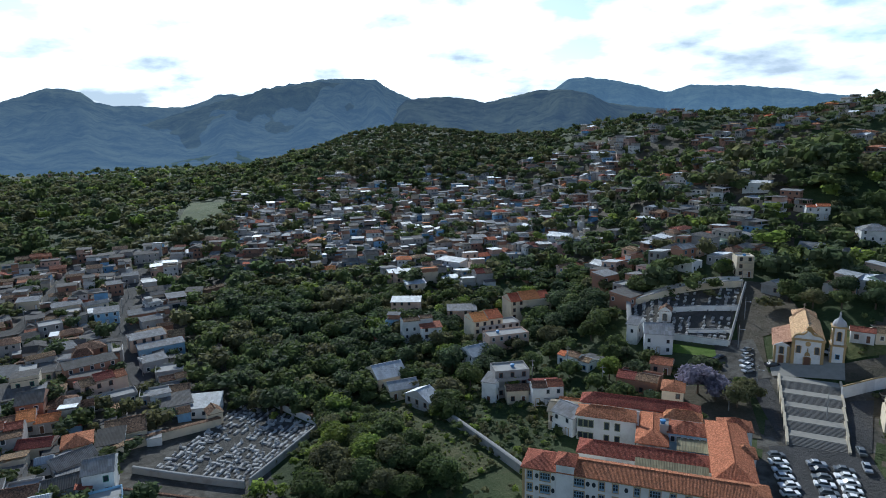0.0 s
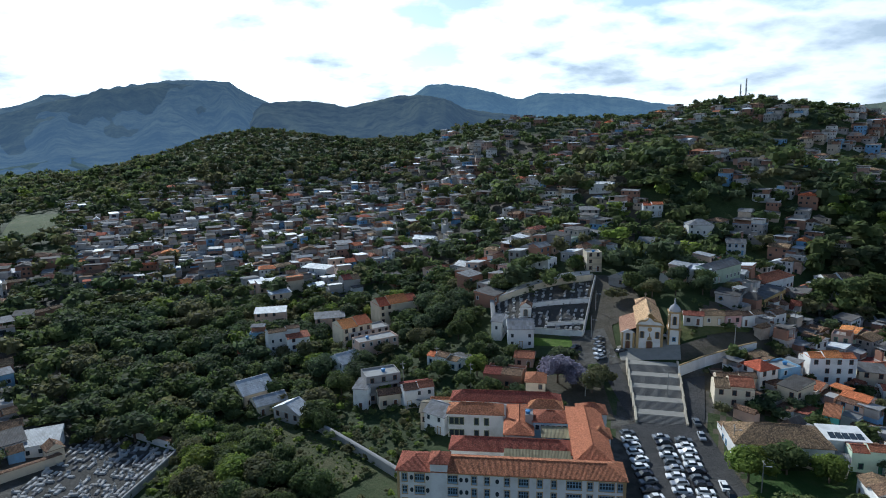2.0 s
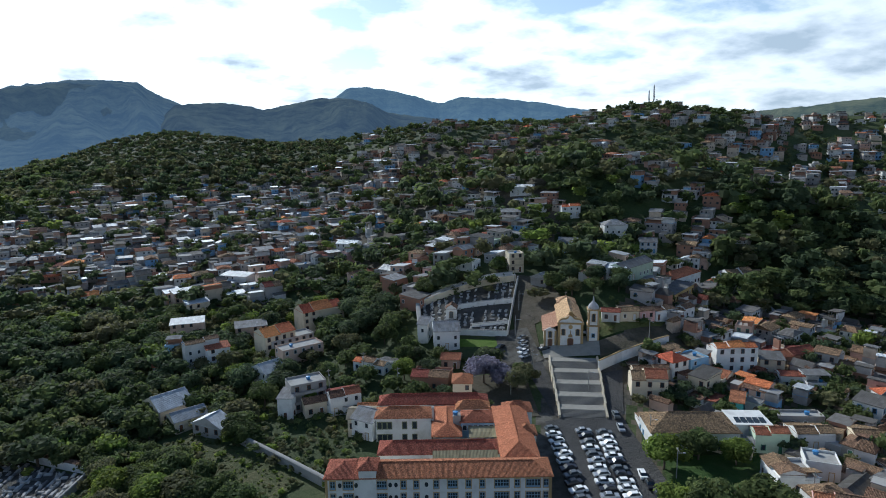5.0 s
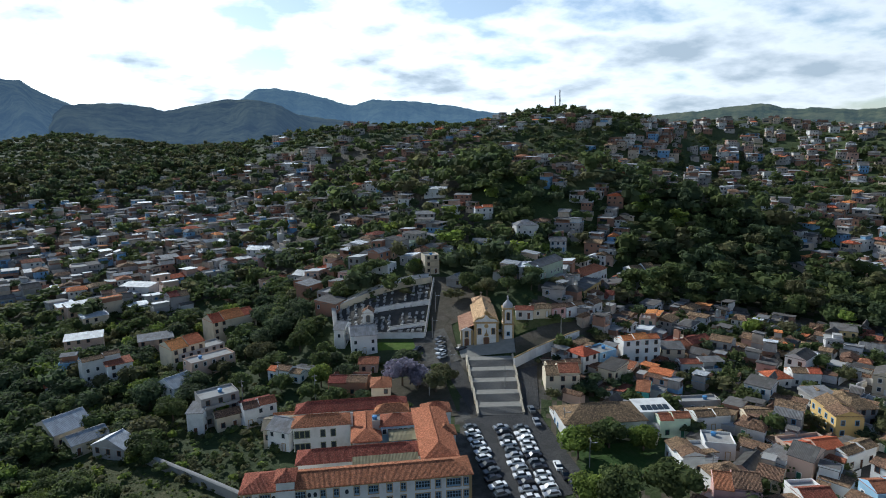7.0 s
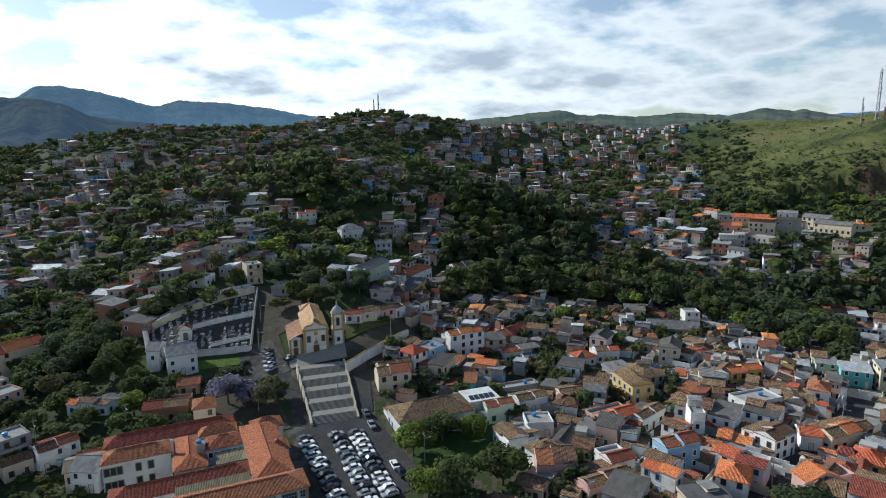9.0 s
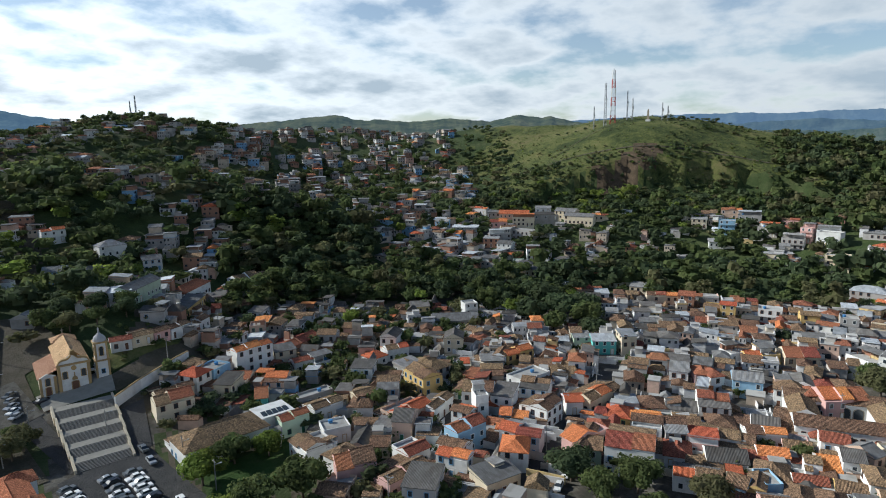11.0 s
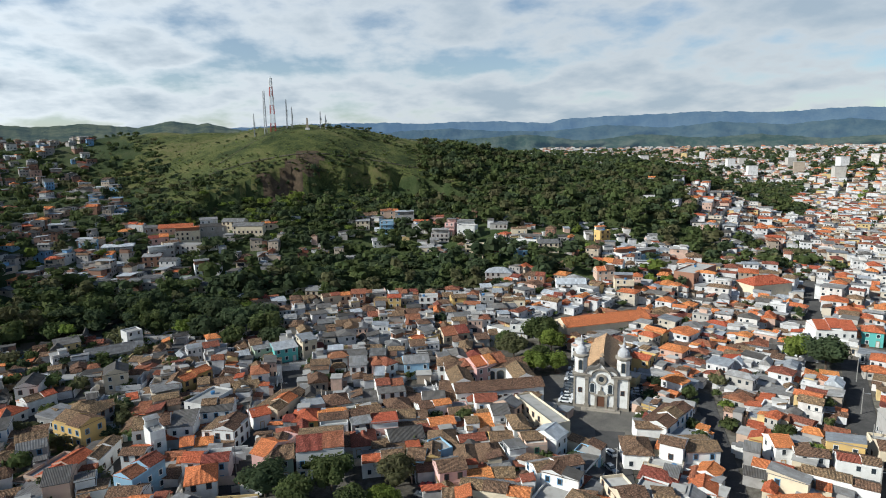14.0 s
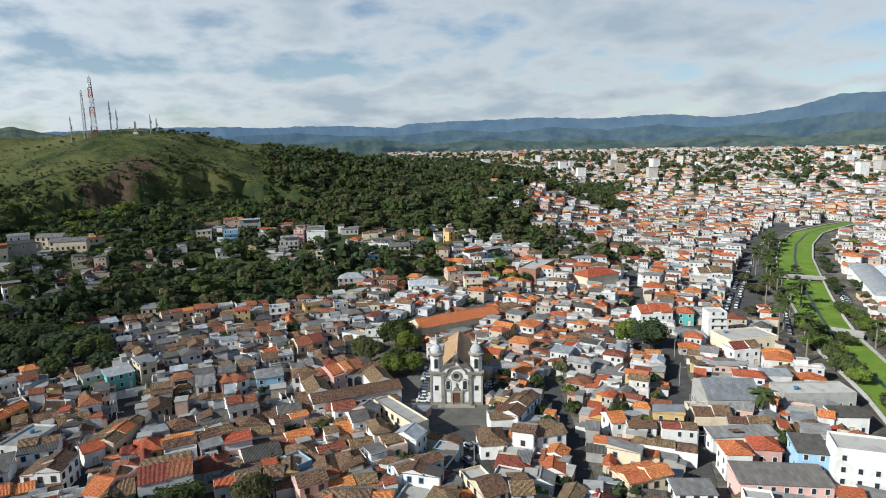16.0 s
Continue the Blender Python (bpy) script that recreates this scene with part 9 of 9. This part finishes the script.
build_far("far_hillside_houses", [h for h in FAR if on_hill(h)], "crowded small houses climbing the hillsides", HILL_WALL)
build_far("far_city_houses", [h for h in FAR if not on_hill(h) and math.hypot(h[0], h[1]) < 800], "dense white and tile-roofed town houses", CITY_WALL)
build_far("distant_city_houses", [h for h in FAR if not on_hill(h) and math.hypot(h[0], h[1]) >= 800], "pale distant town houses in the haze", CITY_WALL, False)


# ---- woods and street trees ----
WOODS = []
HILL_PATH = [(520.0, 190.0), (536.0, 150.0), (546.0, 112.0), (556.0, 72.0), (566.0, 30.0), (572.0, -20.0)]
TOP_PATH = [(536.0, 150.0), (556.0, 160.0), (588.0, 140.0), (615.0, 118.0)]
for line in (HILL_PATH, TOP_PATH):
    for (xa, ya), (xb, yb) in zip(line, line[1:]):
        drape("road_hill_track", [(xa, ya), (xb, yb), (xb + 1.7, yb + 0.4), (xa + 1.7, ya + 0.4)], EARTH, 0.5, "bare earth track across the grassy hill", "track", 3)


def wood(az0, az1, r0, r1, spacing, size, seed, keep=1.0, individually=False, kinds=(("green", 5), ("dark", 4), ("olive", 1), ("lime", 0.6)), clear=1.0, patchy=None, tall=False):
    rng = random.Random(seed)
    area = radians(az1 - az0) * 0.5 * (r1 * r1 - r0 * r0)
    for _ in range(int(area / spacing ** 2 * keep)):
        r = math.sqrt(rng.uniform(r0 * r0, r1 * r1))
        az = rng.uniform(az0, az1)
        x, y = polar(az, r)
        if az > 97 and r > 395 and spacing < 20 and not wooded(az, r):
            continue
        if patchy is not None and noise.fractal(Vector((x * 0.013, y * 0.013, seed)), 1.0, 2.0, 3) < patchy:
            continue
        rad = rng.uniform(*size) * rng.choice((0.8, 1.0, 1.0, 1.25))
        if r > 540 and az < 100 and float(land(x, y)) > (56 if az < 60 else 76):
            rad *= 0.6
        if not TAKEN.free(x, y, clear * rad * 0.6):
            continue
        TAKEN.add(x, y, rad * 0.35)
        kind = rng.choices([k for k, _ in kinds], [q for _, q in kinds])[0]
        if individually:
            tree(x, y, rad, kind, rng, "mid" if r > 185 else "near")
        else:
            WOODS.append((x, y, rad, kind, rng.random() * 360, rng.randrange(4) + (8 if rad < 2.1 or r > 900 else 4 if r > 330 else 0), 0.0))
            if tall and rad > 5.0 and not (az > 62 and r > 352):
                # the upper storey of a tall tree, over its own lower boughs
                WOODS.append((x + rng.uniform(-0.2, 0.2) * rad, y + rng.uniform(-0.2, 0.2) * rad, rad * rng.uniform(0.6, 0.8), kind, rng.random() * 360, rng.randrange(4) + (4 if r > 330 else 0), rad * rng.uniform(0.6, 1.0)))


wood(-20, -3.5, 192, 328, 6.8, (4.2, 6.6), 21, 1.0, True, (("dark", 4), ("green", 5), ("olive", 1.2), ("lime", 0.4)), 0.8)
wood(-25, -5, 205, 366, 6.6, (4.2, 6.8), 53, 1.1, False, (("dark", 2), ("green", 6), ("olive", 3), ("lime", 0.8)), 0.8)
wood(-14, 0.5, 136, 192, 5, (3.2, 5.6), 38, 1.3, True, (("green", 5), ("olive", 2), ("lime", 3)), 0.6)
wood(-3, 12, 196, 300, 8, (3.4, 5.4), 39, 1, True)
wood(9, 27, 170, 330, 8, (3, 5), 37, 0.7, True)
wood(44, 62, 286, 440, 7.0, (5.6, 9.4), 22, 1.4, False, (("dark", 5), ("green", 6), ("olive", 1.5), ("lime", 0.3)), 0.7, tall=True)
wood(66, 79, 272, 345, 7, (4.4, 7.6), 48, 1.3, False, (("dark", 6), ("green", 4), ("lime", 0.4)), 0.8, tall=True)
wood(104, 120, 345, 432, 8, (3.6, 6.6), 68, 1.2, False, (("dark", 4), ("green", 5), ("lime", 1)), 0.6)
wood(62, 72, 286, 385, 7.0, (4.8, 8.2), 50, 1.3, False, (("dark", 5), ("green", 6), ("olive", 1.5), ("lime", 0.3)), 0.75, tall=True)
wood(62, 72, 385, 440, 9.0, (2.6, 4.6), 51, 1.0, False, (("dark", 3), ("green", 5), ("olive", 2)), 0.9)
# mostly dark leaves: the shade on this bank put into the leaf colour
wood(72, 106, 318, 425, 7, (4.8, 8.0), 23, 1.4, False, (("dark", 8), ("green", 4), ("olive", 1)), 0.75, tall=True)
for k in range(6):
    TAKEN.add(*Vector((-196.0, 486.0)).lerp(Vector((-222.0, 578.0)), k / 5), 17.0)
wood(-42, -12, 430, 950, 8.5, (4.2, 8.6), 24, 1.2, False, (("green", 5), ("dark", 1.5), ("olive", 4), ("lime", 0.6)), 0.8)
wood(-16, 10, 600, 900, 7.0, (4.2, 7.6), 25, 1.5, False, (("green", 3), ("dark", 3), ("olive", 5)), 0.45)
wood(-14, 9, 620, 900, 12, (4, 6.5), 72, 1, False, (("green", 4), ("dark", 2), ("olive", 3)), 0.7, 0.1)
# few dark leaves this far out: lighter leaf colour in place of haze
wood(10, 46, 400, 800, 9.0, (5.4, 9.6), 26, 1.2, False, (("green", 6), ("dark", 2), ("olive", 2)), 0.8)
wood(8, 46, 245, 420, 7.2, (3.8, 7.8), 27, 1.5, False, (("green", 5), ("dark", 4), ("olive", 1.5), ("lime", 0.5)), 0.7)
wood(-20, 12, 315, 640, 7.5, (3.2, 7.0), 28, 1.2, False, (("green", 5), ("dark", 4), ("olive", 1.5)), 0.7)
# lighter leaf mix again stands in for haze on these two slopes
wood(44, 58, 430, 900, 11, (3.6, 6.8), 69, 0.95, False, (("green", 6), ("dark", 1.5), ("olive", 2)), 0.8)
wood(57, 70, 430, 900, 11, (3.6, 6.8), 29, 1.0, False, (("green", 6), ("dark", 2), ("olive", 1.5)), 0.8)
wood(92, 118, 410, 800, 6.2, (3.0, 7.8), 30, 1.2, False, (("green", 6), ("dark", 3), ("olive", 3)), 0.5)
wood(116, 127, 410, 1300, 8, (4.0, 7.8), 73, 1.1, False, (("green", 5), ("dark", 4), ("olive", 1.5)), 0.6)
wood(64, 93, 425, 505, 5.8, (2.6, 6.2), 31, 1.3, False, (("green", 5), ("dark", 4), ("lime", 1.5)), 0.6)
wood(64, 98, 480, 680, 6, (2.0, 4.4), 49, 1, False, (("dark", 2), ("green", 5), ("olive", 1)), 0.6, 0.22)
for a in np.arange(74.5, 86.0, 0.8):
    if not 79.5 < a < 82.8:
        WOODS.append((*polar(a, 655 + 9 * math.sin(a * 7)), 2.3 + 0.6 * math.sin(a * 5), "dark", a * 50, 4))
wood(64, 94, 500, 730, 6.5, (0.6, 1.8), 32, 1, False, (("green", 4), ("olive", 5), ("lime", 2)), 0.4)
wood(66, 100, 430, 545, 5, (1.2, 3.4), 45, 1, False, (("green", 4), ("olive", 3), ("dark", 3)), 0.5)
wood(46, 67, 262, 290, 6.0, (3.0, 4.8), 52, 1.2, False, (("green", 6), ("lime", 2), ("olive", 2)), 0.7)
wood(38, 66, 128, 300, 5.2, (1.6, 4.2), 34, 1.3, False, (("green", 5), ("olive", 2), ("dark", 3)), 0.5)
wood(64, 128, 135, 340, 7.5, (1.4, 3.8), 47, 1.1, False, (("green", 5), ("olive", 1), ("dark", 3), ("lime", 1)), 0.5)
wood(110, 150, 330, 1300, 10, (3, 6.5), 66, 1, False, (("green", 5), ("dark", 4), ("lime", 1)), 0.5, 0.3)
wood(110, 150, 330, 1200, 20, (3, 6.5), 35, 1, False, (("green", 5), ("dark", 4), ("lime", 1)), 0.6)
wood(95, 150, 1200, 3000, 32, (7, 14), 36, 1, False, (("green", 3), ("dark", 5)), 0.6)
wood(-42, -19, 150, 440, 6.5, (1.8, 4.8), 40, 1.3, False, (("green", 5), ("dark", 4), ("olive", 1.5)), 0.55)
wood(-60, 40, 1000, 1700, 22, (5, 9), 41)
# undergrowth
wood(-20, 3, 136, 330, 3.6, (1.2, 3.2), 42, 1.0, False, (("green", 5), ("olive", 3), ("lime", 2)), 0.25)
wood(-14, 12, 132, 215, 2.4, (0.5, 1.5), 67, 1.0, False, (("green", 4), ("olive", 4), ("lime", 2)), 0.25)
for line in (((232, -238), (330, -345)), ((330, -345), (400, -440)), ((214, -250), (300, -335)), ((200, -278), (262, -335)), ((300, -390), (372, -470))):
    for k in range(9):
        p = Vector(line[0]).lerp(Vector(line[1]), k / 8 + 0.05 * math.sin(7.0 * k))
        WOODS.append((p.x, p.y, 2.6 + 1.3 * math.sin(11.0 * k + line[0][0]), "green" if k % 2 else "dark", 40.0 * k, k % 4))
TUFT_RNG = random.Random(88)
for _ in range(420):
    u, v = TUFT_RNG.random(), TUFT_RNG.random()
    p = Vector((-13.5, 191.0)).lerp(Vector((14.0, 146.0)), u).lerp(Vector((-25.0, 184.0)).lerp(Vector((3.0, 139.5)), u), v)
    WOODS.append((p.x, p.y, TUFT_RNG.uniform(0.25, 0.6) + (0.9 if TUFT_RNG.random() < 0.06 else 0.0), TUFT_RNG.choice(("green", "olive", "lime")), 360 * u, 8 + TUFT_RNG.randrange(4)))
wood(3, 27, 150, 330, 3.8, (0.8, 1.8), 43, 1.0, False, (("green", 5), ("olive", 4)), 0.3)
wood(35, 48, 200, 260, 4, (0.8, 1.8), 46, 1.0, False, (("green", 5), ("olive", 4)), 0.4)


def build_woods():
    for kind, (mat, _) in LEAF_KINDS.items():
        rows = [w for w in WOODS if w[3] == kind]
        if not rows:
            continue
        places = []
        for x, y, rad, _, turn, i, *up in rows:
            places.append((i, pose(x, y, float(land(x, y)) + sum(up) + rad * (0.4 + 0.5 * math.sin(turn * 0.7) ** 2), 0, 0, turn) @ Matrix.Diagonal((rad, rad, rad * (0.75 + 0.25 * math.sin(turn)), 1))))
        tagged(new("woods", joined("woods", FAR_CROWNS, places, [mat])), f"{kind} tree crowns of the hillside woods", "woods", kind="stuff")


build_woods()
